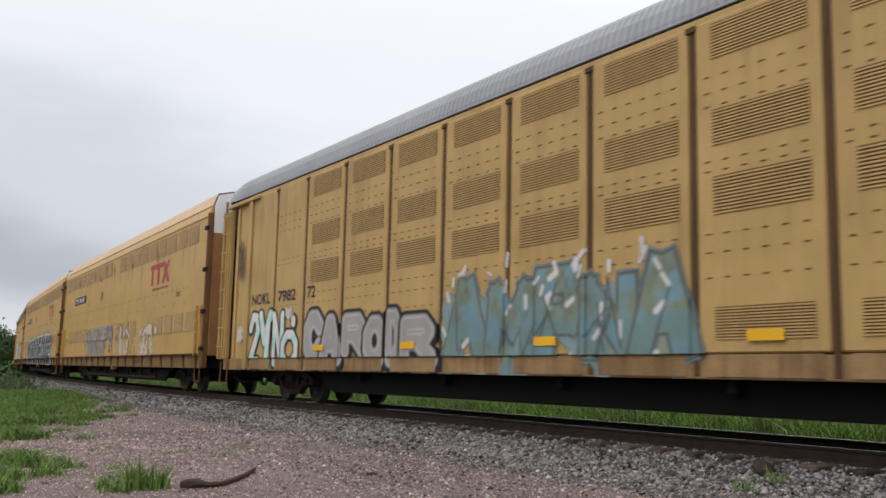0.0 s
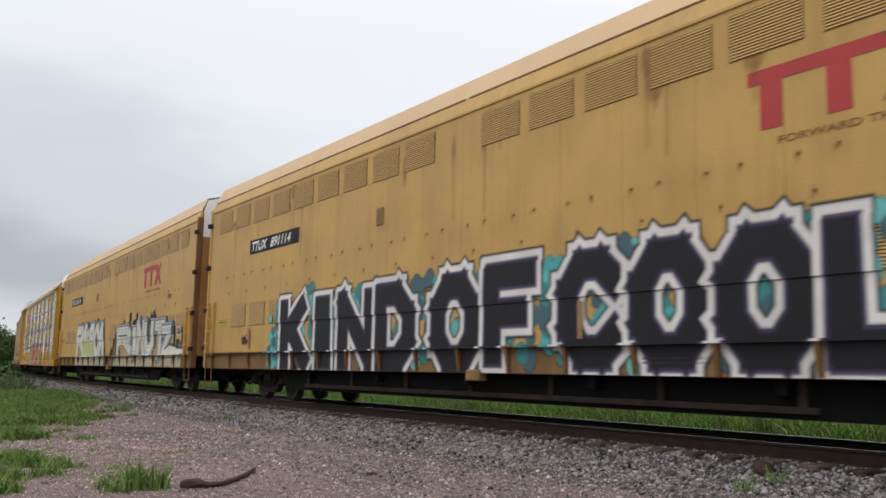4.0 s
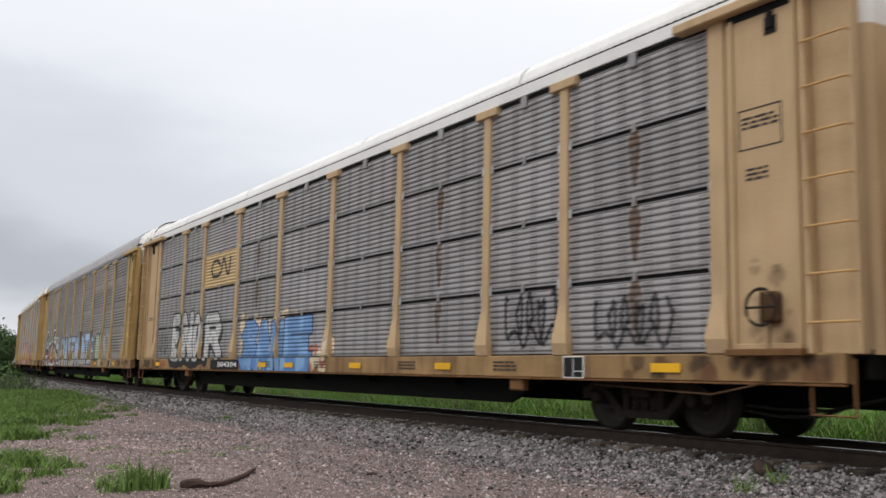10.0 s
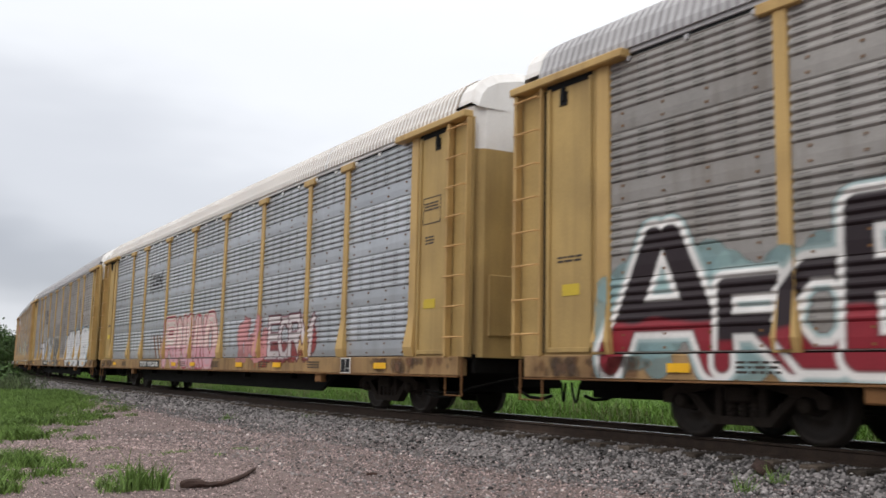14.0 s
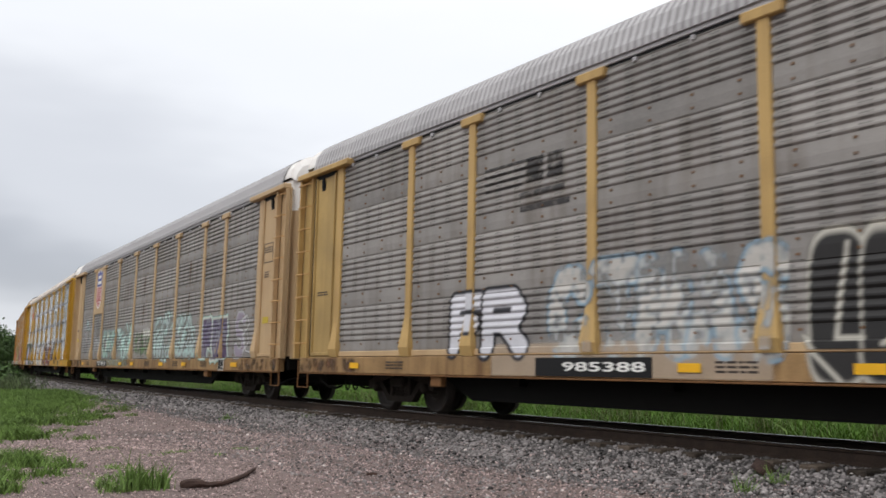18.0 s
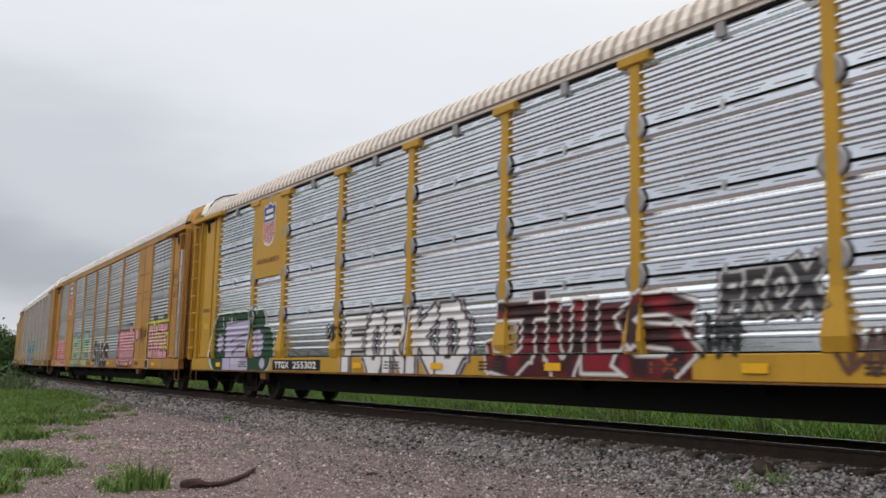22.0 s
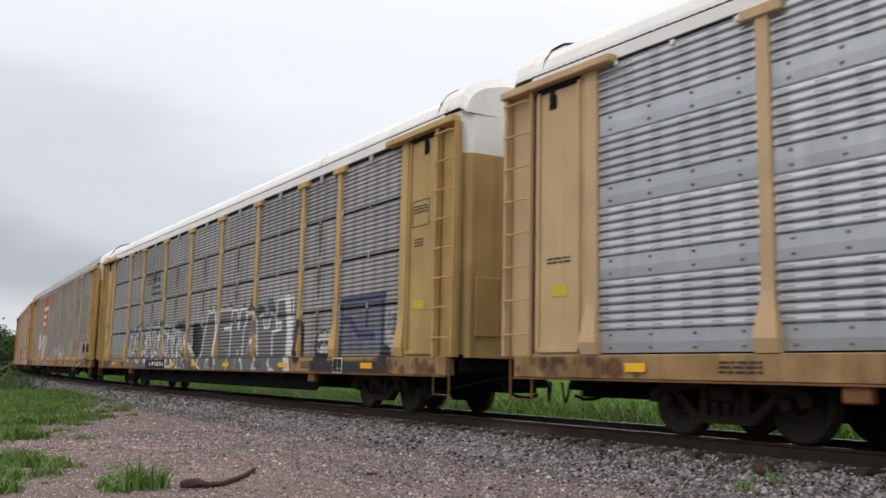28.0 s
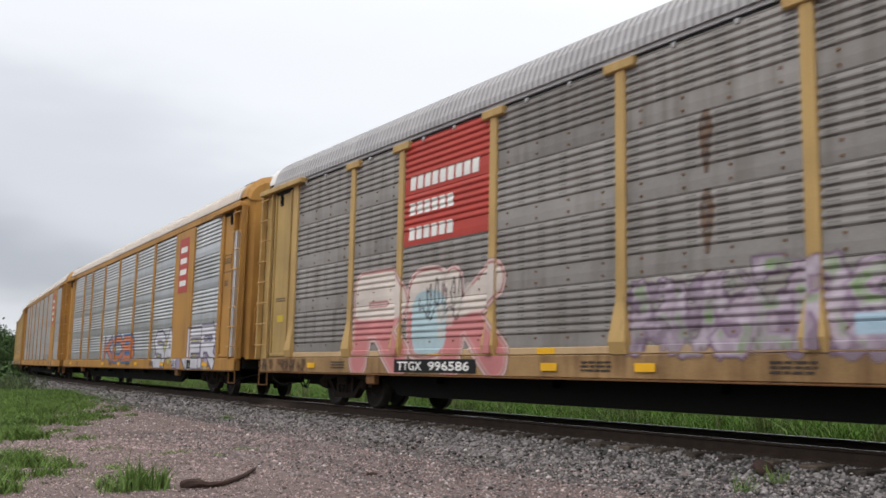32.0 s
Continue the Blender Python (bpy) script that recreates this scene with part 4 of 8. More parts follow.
def scatter(count, s0, s1, w0, w1, size0, size1, sink=0.25, power=1.0):
    """Places along the track, thinner towards s1, lying on the bed."""
    s = s0 + (s1 - s0) * rng.random(count) ** power
    w = rng.uniform(w0, w1, count)
    size = rng.uniform(size0, size1, count) * rng.uniform(0.7, 1.3, count)
    th = s / RAD
    nx, ny, tx, ty = NRM.x, NRM.y, TAN.x, TAN.y
    ox, oy = -nx * np.cos(th) + tx * np.sin(th), -ny * np.cos(th) + ty * np.sin(th)
    z = np.array([bed_top(a) for a in w]) + size * (0.5 - sink) * 0.7
    return np.stack([MID.x + (RAD + w) * ox, MID.y + (RAD + w) * oy, z], 1), size


p1, z1 = scatter(17000, -2.0, -24.0, 0.87, 2.45, 0.022, 0.055)
p5, z5 = scatter(1200, -2.0, -22.0, 0.9, 2.8, 0.045, 0.075)
p6, z6 = scatter(6500, -2.0, -18.0, 2.4, 5.4, 0.014, 0.042)
p2, z2 = scatter(6000, -24.0, -75.0, 0.87, 2.5, 0.05, 0.10, power=1.5)
p3, z3 = scatter(4500, -2.0, -24.0, 2.2, 3.2, 0.018, 0.045)
p4, z4 = scatter(2500, 0.0, -60.0, -1.5, 0.65, 0.04, 0.08)
tagged(new("ballast_stones", stones(np.concatenate([p1, p2, p3, p4, p5, p6]), np.concatenate([z1, z2, z3, z4, z5, z6]), ICO_V, ICO_F, M["ballast_stone"])), "loose angular grey ballast stones along the rail", "stones", "", "stuff")
p1, z1 = scatter(42000, -4.0, -17.0, 1.75, 8.6, 0.010, 0.030, power=0.9)
p2, z2 = scatter(9000, -15.0, -45.0, 2.0, 7.5, 0.02, 0.05, power=1.3)
p4, z4 = scatter(9000, 10.0, -15.0, 8.4, 14.5, 0.014, 0.034)
p3, z3 = scatter(1600, -4.0, -20.0, 1.9, 8.0, 0.03, 0.055)
tagged(new("gravel", stones(np.concatenate([p1, p2, p3, p4]), np.concatenate([z1, z2, z3, z4]), OCT_V, OCT_F, M["gravel_stone"])), "loose pinkish gravel pebbles strewn over the ground", "gravel", "", "stuff")
p1, z1 = scatter(420, -4.0, -28.0, 0.9, 6.0, 0.02, 0.045, 0.1)
tagged(new("pale_stones", stones(p1, z1, ICO_V, ICO_F, M["pale_stone"])), "pale quartz stones among the ballast", "stones", "", "stuff")


def blades(roots, heights, width, lean, material):
    """Grass: each blade a bent, tapering strip of three triangles."""
    n = len(roots)
    a = rng.uniform(0, 2 * math.pi, n)
    side = np.stack([np.cos(a), np.sin(a), np.zeros(n)], 1) * (width * rng.uniform(0.6, 1.4, n))[:, None]
    b = rng.uniform(0, 2 * math.pi, n)
    tip = np.stack([np.cos(b), np.sin(b), np.zeros(n)], 1) * (heights * lean * rng.uniform(0.2, 1.0, n))[:, None]
    up = np.zeros((n, 3))
    up[:, 2] = heights
    mid = roots + 0.55 * up + 0.3 * tip
    v = np.stack([roots - side, roots + side, mid - side * 0.8, mid + side * 0.8, roots + up + tip], 1)
    f = np.array([(0, 1, 3), (0, 3, 2), (2, 3, 4)])[None] + (np.arange(n) * 5)[:, None, None]
    return big_mesh(v.reshape(-1, 3), f.reshape(-1, 3), material)


def clumped(count, s0, s1, w0, w1, clumps, spread):
    """Roots in clumps over a stretch of the plan."""
    cs, cw = s0 + (s1 - s0) * rng.random(clumps), w0 + (w1 - w0) * rng.random(clumps)
    i = rng.integers(0, clumps, count)
    s, w = cs[i] + rng.normal(0, spread, count), cw[i] + rng.normal(0, spread, count)
    th = s / RAD
    ox, oy = -NRM.x * np.cos(th) + TAN.x * np.sin(th), -NRM.y * np.cos(th) + TAN.y * np.sin(th)
    return np.stack([MID.x + (RAD + w) * ox, MID.y + (RAD + w) * oy, np.full(count, GROUND)], 1)


# the green verge behind the track
r1 = clumped(60000, 6, -40, -2.6, -9.0, 1500, 0.30)
r2 = clumped(16000, -38, -130, -2.6, -12.0, 700, 0.5)
r3 = clumped(14000, 14, -60, -9.0, -26.0, 500, 0.6)
tagged(new("verge_grass", blades(np.concatenate([r1, r2, r3]), np.concatenate([rng.uniform(0.10, 0.42, 60000), rng.uniform(0.25, 0.6, 16000), rng.uniform(0.35, 0.8, 14000)]), 0.009, 1.3, M["verge"])), "lush green grass growing behind the railway track", "grass", "", "stuff")
r1 = clumped(9000, 6, -60, -2.9, -9.0, 260, 0.18)
tagged(new("verge_weeds", blades(r1, rng.uniform(0.2, 0.5, 9000), 0.018, 1.4, M["weed"])), "bright green leafy weeds behind the track", "weeds", "", "stuff")
r1 = clumped(3500, 4, -60, -2.5, -5.0, 200, 0.22)
tagged(new("dry_stalks", blades(r1, rng.uniform(0.3, 0.65, 3500), 0.006, 0.4, M["dry_grass"])), "thin dry grass stalks in the verge", "grass", "", "stuff")


def patch(name, label, spots, per, h0, h1, width, lean, material):
    """Tufts of grass: spots are (x, y, radius)."""
    roots, tall = [], []
    for x, y, r in spots:
        k, c = int(per * r * r), 3 + int(16 * r * r)
        ang = rng.uniform(0, 2 * math.pi, c)
        rad = r * np.abs(rng.normal(0, 0.6, c))
        pick = rng.integers(0, c, k)
        spread = 0.05 + 0.05 * r
        roots.append(np.stack([x + (rad * np.cos(ang))[pick] + rng.normal(0, spread, k), y + (rad * np.sin(ang))[pick] + rng.normal(0, spread, k), np.full(k, GROUND)], 1))
        tall.append(rng.uniform(0.55, 1.35, c)[pick])
    roots = np.concatenate(roots)
    return tagged(new(name, blades(roots, rng.uniform(h0, h1, len(roots)) * np.concatenate(tall), width, lean, material)), label, "grass", "", "stuff")


big = [(-8.6 - 0.9 * rng.random() * i ** 0.5 - 0.37 * i, 18.0 + 1.05 * i + rng.uniform(-1, 1), 1.5 + 0.05 * i) for i in range(22)]
big += [(-9.3, 21.0, 1.3), (-8.6, 22.8, 1.0), (-10.5, 20.0, 1.5), (-12.0, 26.0, 2.2), (-14.0, 30.0, 2.5), (-17.0, 35.0, 2.6), (-20.0, 41.0, 2.6), (-7.6, 16.8, 0.7), (-8.6, 17.8, 1.0)]
patch("roadside_grass", "green grass patch on the gravel beside the track", big, 1500, 0.04, 0.18, 0.008, 1.5, M["grass"])
patch("roadside_weeds", "pale green weeds among the roadside grass", [(x, y, r * 0.7) for x, y, r in big[::2]], 420, 0.05, 0.20, 0.008, 1.6, M["weed"])
near = [(-6.1, 13.3, 0.55), (-5.5, 12.6, 0.45), (-4.95, 12.5, 0.30), (-5.9, 12.0, 0.5), (-6.6, 12.4, 0.5), (-5.1, 10.8, 0.35), (-4.75, 10.2, 0.35), (-3.5, 10.1, 0.2), (-5.3, 11.2, 0.4), (-4.9, 11.6, 0.3), (-5.6, 11.4, 0.4)]
patch("near_grass", "short green grass tufts on the gravel", near, 2600, 0.03, 0.16, 0.006, 1.5, M["grass"])
patch("near_weeds", "leafy green weeds growing in the gravel", [(x, y, r * 0.6) for x, y, r in near] + [(-3.5, 10.9, 0.20), (-3.35, 10.5, 0.2), (-3.7, 10.6, 0.14), (3.66, 10.75, 0.10), (3.3, 10.0, 0.16), (4.45, 10.2, 0.14), (-3.42, 21.7, 0.35), (-5.0, 21.8, 0.25), (-3.0, 20.4, 0.25)], 1500, 0.05, 0.24, 0.008, 1.3, M["weed"])
patch("tall_weeds", "tall leafy green weed clump in the gravel", [(-3.26, 10.35, 0.17), (-3.14, 10.5, 0.12), (-3.36, 10.2, 0.15)], 4200, 0.06, 0.36, 0.009, 0.8, M["weed"])
patch("ballast_weeds", "small bright green weeds among the ballast stones", [(3.39, 9.9, 0.10), (3.05, 9.6, 0.08), (4.4, 10.3, 0.08)], 9000, 0.14, 0.26, 0.006, 0.9, M["weed"])
thin_spots = [(-6.9 + 0.62 * i + rng.uniform(-0.5, 0.5), 14.2 + 0.9 * math.sin(2.3 * i) + rng.uniform(-1.2, 1.2), rng.uniform(0.3, 0.7)) for i in range(7)] + [(-4.6 + rng.uniform(-1.3, 1.0), 11.2 + rng.uniform(-0.8, 1.0), rng.uniform(0.2, 0.5)) for i in range(9)]
patch("sparse_weeds", "sparse low green weeds creeping over the gravel", thin_spots, 420, 0.015, 0.05, 0.006, 2.2, M["weed"])
strip = [(-9.4 - 0.36 * i, 28.2 + 0.86 * i, 0.55) for i in range(0, 60, 3)]
patch("track_weeds", "low weeds at the foot of the ballast", strip, 420, 0.04, 0.16, 0.007, 0.8, M["grass"])


# rank grass and shrubs where the track bends out of sight
far = [(-20.5 - 0.432 * d - 4.2 * k, 44.0 + d, 2.2 + 0.02 * d) for d in range(0, 96, 3) for k in range(3)]
patch("rank_grass", "tall rank grass beside the far bend of the track", far, 50, 0.12, 0.5, 0.022, 1.2, M["rank"])
bush = np.array([(-26.0 - 0.432 * d - 3.0 * (i % 2), 52.0 + d, 0.0) for i, d in enumerate(range(0, 84, 5))])


def shrub(x, y, size, seed):
    """A low leafy bush."""
    g = np.random.default_rng(seed)
    n = 500
    c = g.normal(0, 0.42, (n, 3)) * (size, size, size * 0.6)
    c[:, 2] = np.abs(c[:, 2]) + 0.1
    d = g.normal(size=(n, 3))
    d /= np.linalg.norm(d, axis=1)[:, None]
    e = np.cross(d, g.normal(size=(n, 3)))
    e /= np.linalg.norm(e, axis=1)[:, None]
    s = size * g.uniform(0.05, 0.11, n)[:, None]
    v = np.stack([c - d * s, c + e * s * 0.6, c + d * s, c - e * s * 0.6], 1)
    f = np.array([(0, 1, 2), (0, 2, 3)])[None] + (np.arange(n) * 4)[:, None, None]
    ob = tagged(new("shrub", big_mesh(v.reshape(-1, 3), f.reshape(-1, 3), M["leaf"])), "low green shrub beside the far bend of the track", "shrub", "shrubs at the bend")
    ob.location = (x, y, GROUND)


for i, (x, y, _) in enumerate(bush):
    shrub(x, y, 1.0 + 0.5 * (i % 3), 60 + i)


def tree(x, y, height, seed):
    """A young broadleaf tree: tapered trunk, limbs, and a crown of many small leaves in clumps."""
    g = np.random.default_rng(seed)
    top = tagged(new("tree"), "dark green leafy tree at the bend of the track", "tree", "trees at the bend")
    top.location = (x, y, GROUND)
    limbs, tips = [tube([(0, 0, -0.2), (0.05, 0.02, height * 0.4), (0.0, 0.1, height * 0.85)], 0.10 * height / 6, 6)], []
    for i in range(12):
        a, z = g.uniform(0, 6.28), height * g.uniform(0.2, 0.8)
        l = height * g.uniform(0.18, 0.34)
        tip = (l * math.cos(a), l * math.sin(a), z + l * g.uniform(0.3, 0.9))
        limbs.append(tube([(0, 0, z), tip], 0.03 * height / 6, 5))
        tips.append(tip)
    put("trunk", joined(limbs), top, M["bark"])
    tips = np.array(tips + [(0, 0, height * 0.8), (0.2, 0.1, height * 0.92), (0, 0.3, height * 0.6)])
    n = 2600
    c = tips[g.integers(0, len(tips), n)] + g.normal(0, height * 0.085, (n, 3))
    d = g.normal(size=(n, 3))
    d /= np.linalg.norm(d, axis=1)[:, None]
    e = np.cross(d, g.normal(size=(n, 3)))
    e /= np.linalg.norm(e, axis=1)[:, None]
    s = height * g.uniform(0.018, 0.04, n)[:, None]
    v = np.stack([c - d * s, c + e * s * 0.6, c + d * s, c - e * s * 0.6], 1)
    f = np.array([(0, 1, 2), (0, 2, 3)])[None] + (np.arange(n) * 4)[:, None, None]
    put("crown", big_mesh(v.reshape(-1, 3), f.reshape(-1, 3), M["leaf"]), top)


for i, (x, y, h) in enumerate([(-70.5, 148, 6.4), (-74, 152, 7.6), (-69.8, 152, 5.6), (-78, 149, 7.0), (-67.6, 143, 3.6), (-82, 156, 8.0), (-68.2, 147, 4.6), (-65.0, 140, 2.6), (-66.5, 139, 3.2)]):
    tree(x, y, h, 20 + i)


# things lying on the gravel
def lumpy_rod(points, radii, seed):
    g = np.random.default_rng(seed)
    vs, fs, seg = [], [], 9
    pts = [Vector(p) for p in points]
    for i, (p, r) in enumerate(zip(pts, radii)):
        d = (pts[min(i + 1, len(pts) - 1)] - pts[max(i - 1, 0)]).normalized()
        a = d.cross(UP).normalized()
        b = a.cross(d)
        vs += [p + r * g.uniform(0.75, 1.25) * (a * math.cos(6.283 * k / seg) + b * math.sin(6.283 * k / seg)) for k in range(seg)]
    for i in range(len(pts) - 1):
        fs += [(i * seg + k, i * seg + (k + 1) % seg, (i + 1) * seg + (k + 1) % seg, (i + 1) * seg + k) for k in range(seg)]
    fs += [tuple(range(seg)), tuple(range(len(vs) - seg, len(vs)))]
    return mesh_of(vs, fs, M["bark"])


G = GROUND
tagged(new("fallen_branch", lumpy_rod([(-2.84, 10.30, G + 0.05), (-2.77, 10.33, G + 0.06), (-2.66, 10.37, G + 0.06), (-2.56, 10.42, G + 0.035), (-2.46, 10.55, G + 0.03), (-2.40, 10.85, G + 0.03), (-2.36, 11.25, G + 0.035), (-2.35, 11.75, G + 0.04), (-2.36, 12.0, G + 0.045)], [0.035, 0.052, 0.046, 0.03, 0.029, 0.027, 0.024, 0.02, 0.013], 3)), "bent dark brown fallen branch on the gravel", "branch")
tagged(new("wood_chip", lumpy_rod([(-0.93, 11.5, G + 0.015), (-0.87, 11.52, G + 0.02), (-0.80, 11.53, G + 0.015)], [0.012, 0.02, 0.012], 4)), "small dark wood chip on the gravel", "wood chip")
tagged(new("bark_strip", lumpy_rod([(1.84, 11.05, G + 0.015), (1.95, 11.12, G + 0.025), (2.10, 11.08, G + 0.015)], [0.012, 0.024, 0.010], 5)), "curled brown strip of bark on the gravel", "bark")
rock = stones(np.array([(3.47, 10.35, G + 0.19)]), np.array([0.24]), ICO_V, ICO_F, M["bark"], 0.8)
tagged(new("dark_rock", rock), "dark brown rock half sunk in the ballast", "rock")

# unseen woods added far behind the eye, to darken the cars' low reflections
g2 = np.random.default_rng(5)
n = 24000
az = radians(95) + radians(235) * g2.random(n)
rad = g2.uniform(120, 150, n)
tall = (11.0 + 2.0 * np.sin(az * 9) + 1.2 * np.sin(az * 23)) * g2.random(n) ** 0.7
c = np.stack([rad * np.sin(az), rad * np.cos(az), GROUND + tall], 1)
d = g2.normal(size=(n, 3))
d /= np.linalg.norm(d, axis=1)[:, None]
e = np.cross(d, g2.normal(size=(n, 3)))
e /= np.linalg.norm(e, axis=1)[:, None]
s = g2.uniform(0.7, 1.4, n)[:, None]
v = np.stack([c - d * s, c + e * s * 0.7, c + d * s, c - e * s * 0.7], 1)
f = np.array([(0, 1, 2), (0, 2, 3)])[None] + (np.arange(n) * 4)[:, None, None]
tagged(new("far_woods", big_mesh(v.reshape(-1, 3), f.reshape(-1, 3), M["leaf"])), "dark green woods added out of view to darken low reflections", "woods", "", "stuff")

# ---- paint on the cars: lettering, emblems and graffiti ----
def breaks(n):
    """Heights and lengths at which a car's side bends."""
    if n in (2, 3, 4):
        return [1.134, 1.166, 1.82, 2.41], []
    if n == 1:
        xs = []
        for a in (-11.95, -10.35, -8.65, -6.75, -4.86, -2.97, -1.08, 0.81, 2.70, 4.59):
            xs += [a - 0.065, a + 0.065]
        return [1.01], xs
    zs = [1.016, 1.13] if n in (9, 15) else [1.016]
    for r in range(4):
        zs += [Z0 + r * PANEL_H + z for z, d in PROFILES[KIND.get(n, "band")]]
    xs = []
    for a in POSTS:
        xs += [a - 0.088, a + 0.088]
    return zs, xs


def surface(n, x, z):
    """How far out a car's side lies at x, z."""
    if n in (2, 3, 4):
        return 1.582 if z > 2.41 else 1.607 if z > 1.82 else 1.582 if z > 1.166 else 1.662 if z > 1.134 else 1.562
    if n == 1:
        near = min(abs(x - a) for a in (-11.95, -10.35, -8.65, -6.75, -4.86, -2.97, -1.08, 0.81, 2.70, 4.59, 6.48))
        return (1.575 if z < 1.01 else 1.618) if near > 0.065 else 1.585
    if z < 1.018:
        return SIDE + 0.072
    if abs(x) > 12.2:
        return SIDE + 0.034
    if n in (9, 15) and z < 1.131 and min(abs(x - a) for a in POSTS) > 0.088:
        return SIDE + 0.038
    if min(abs(x - a) for a in POSTS) < 0.088:
        if n in (12, 16, 17):
            return SIDE + 0.052
        return SIDE + (0.055 if z > 1.70 else 0.055 + 0.068 * (1.70 - z) / 0.52 if z > 1.18 else 0.125)
    if n == 12 and 7.29 < x < 9.24 or n in (5, 10, 11, 12) and -9.24 < x < -7.29 and z > 2.95:
        return SIDE + 0.05
    rel = (z - Z0) % PANEL_H
    pts = PROFILES[KIND.get(n, "band")]
    for (a, da), (b, db) in zip(pts, pts[1:]):
        if a <= rel <= b:
            return SIDE - 0.008 + da + (db - da) * (rel - a) / max(b - a, 1e-6)
    return SIDE + 0.004


def slice_poly(poly, axis, value):
    """Both halves of a convex polygon cut at one value of x (0) or z (1)."""
    out = ([], [])
    for i, p in enumerate(poly):
        q = poly[(i + 1) % len(poly)]
        dp, dq = p[axis] - value, q[axis] - value
        out[0 if dp <= 0 else 1].append(p)
        if dp * dq < 0:
            k = dp / (dp - dq)
            m = (p[0] + k * (q[0] - p[0]), p[1] + k * (q[1] - p[1]))
            out[0].append(m)
            out[1].append(m)
    return [o for o in out if len(o) > 2]


def laid_on(n, layers, lift=0.004, rise=0.004):
    """A mesh of coloured convex polygons laid on a car's side, following its corrugation. layers: (material, polygons)."""
    zs, xs = breaks(n)
    vs, fs, mats, idx = [], [], [], []
    for material, polys in layers:
        mats.append(material)
        for j, poly in enumerate(polys):
            eps = lift + 0.0004 * (j % 9)
            parts = [poly]
            for axis, cuts in ((1, zs), (0, xs)):
                lo, hi = min(p[axis] for p in poly), max(p[axis] for p in poly)
                for c in cuts:
                    if lo < c < hi:
                        parts = [h for q in parts for h in slice_poly(q, axis, c)]
            for q in parts:
                cx, cz = sum(p[0] for p in q) / len(q), sum(p[1] for p in q) / len(q)
                k = len(vs)
                for x, z in q:
                    vs.append((x, -surface(n, x + (cx - x) * 0.02, z + (cz - z) * 0.02) - eps, z))
                fs.append(tuple(range(k, k + len(q))))
                idx.append(len(mats) - 1)
        lift += rise
    me = bpy.data.meshes.new("mesh")
    me.from_pydata(vs, [], fs)
    for m in mats:
        me.materials.append(m)
    me.polygons.foreach_set("material_index", idx)
    me.update()
    return me


def stroke(points, width, seg=8, square=False):
    """Convex polygons of a thick line, with round or square ends."""
    out = []
    last = len(points) - 2
    for i, ((ax, az), (bx, bz)) in enumerate(zip(points, points[1:])):
        dx, dz = bx - ax, bz - az
        l = math.hypot(dx, dz) or 1e-6
        ux, uz = dx / l * width, dz / l * width
        if square and i == 0:
            ax, az = ax - ux * 0.8, az - uz * 0.8
        if square and i == last:
            bx, bz = bx + ux * 0.8, bz + uz * 0.8
        out.append([(ax - uz, az + ux), (ax + uz, az - ux), (bx + uz, bz - ux), (bx - uz, bz + ux)])
    for x, z in points[1:-1] if square else points:
        out.append(disc(x, z, width, seg))
    return out


def disc(x, z, r, seg=12, rz=None):
    rz = rz or r
    return [(x + r * math.cos(2 * math.pi * k / seg), z + rz * math.sin(2 * math.pi * k / seg)) for k in range(seg)]


def rect(x0, x1, z0, z1):
    return [(x0, z0), (x1, z0), (x1, z1), (x0, z1)]


def panel_sign(n, name, label, layers, parent=None):
    ob = new(name, laid_on(n, layers))
    ob.parent = parent or CAR[n]
    return tagged(ob, label)


def lettering(n, text, x0, x1, z0, z1, material, y, name="lettering", bold=0.02, parent=None, slant=0.0):
    """Painted characters between x0..x1 and z0..z1 at depth y."""
    cu = bpy.data.curves.new("letters", "FONT")
    cu.body, cu.offset, cu.shear, cu.resolution_u = text, bold, slant, 3
    ob = bpy.data.objects.new("letters", cu)
    me = bpy.data.meshes.new_from_object(ob)
    bpy.data.objects.remove(ob)
    co = np.empty(len(me.vertices) * 3)
    me.vertices.foreach_get("co", co)
    co = co.reshape(-1, 3)
    lo, hi = co.min(0), co.max(0)
    out = np.empty_like(co)
    out[:, 0] = x0 + (co[:, 0] - lo[0]) / (hi[0] - lo[0]) * (x1 - x0)
    out[:, 2] = z0 + (co[:, 1] - lo[1]) / (hi[1] - lo[1]) * (z1 - z0)
    out[:, 1] = -y
    me.vertices.foreach_set("co", out.ravel())
    me.update()
    me.materials.clear()
    return put(name, me, parent or CAR[n], material)


def number_plate(n, text, x0, x1, z0=0.735, z1=0.965, y=SIDE + 0.074, slant=0.0):
    """A black stencil panel with white characters."""
    p = put("number_panel", boxes_mesh([(x0, x1, -y - 0.004, -y + 0.01, z0, z1)]), CAR[n], M["black_paint"], None, "black panel with white reporting marks")
    h = z1 - z0
    mark, num = text.split()
    k = x0 + (x1 - x0) * 0.43
    lettering(n, mark, x0 + 0.05 * (x1 - x0), k - 0.08 - 0.03 * (x1 - x0), z0 + 0.16 * h, z1 - 0.16 * h, M["white_letter"], y + 0.008, parent=p, slant=slant)
    lettering(n, num, k + 0.02 * (x1 - x0), x1 - (0.15 if slant else 0.07) * (x1 - x0), z0 + 0.16 * h, z1 - 0.16 * h, M["white_letter"], y + 0.008, parent=p, slant=slant)


def reflector(n, x, z=0.84, w=0.30, h=0.10, upright=False, dull=False):
    a, b = (0.055, 0.26) if upright else (w / 2, h / 2)
    ob = new("reflector", laid_on(n, [(M["dirty_tan" if dull else "reflector"], [rect(x - a, x + a, z - b, z + b)])], 0.024))
    ob.parent = CAR[n]
    return ob


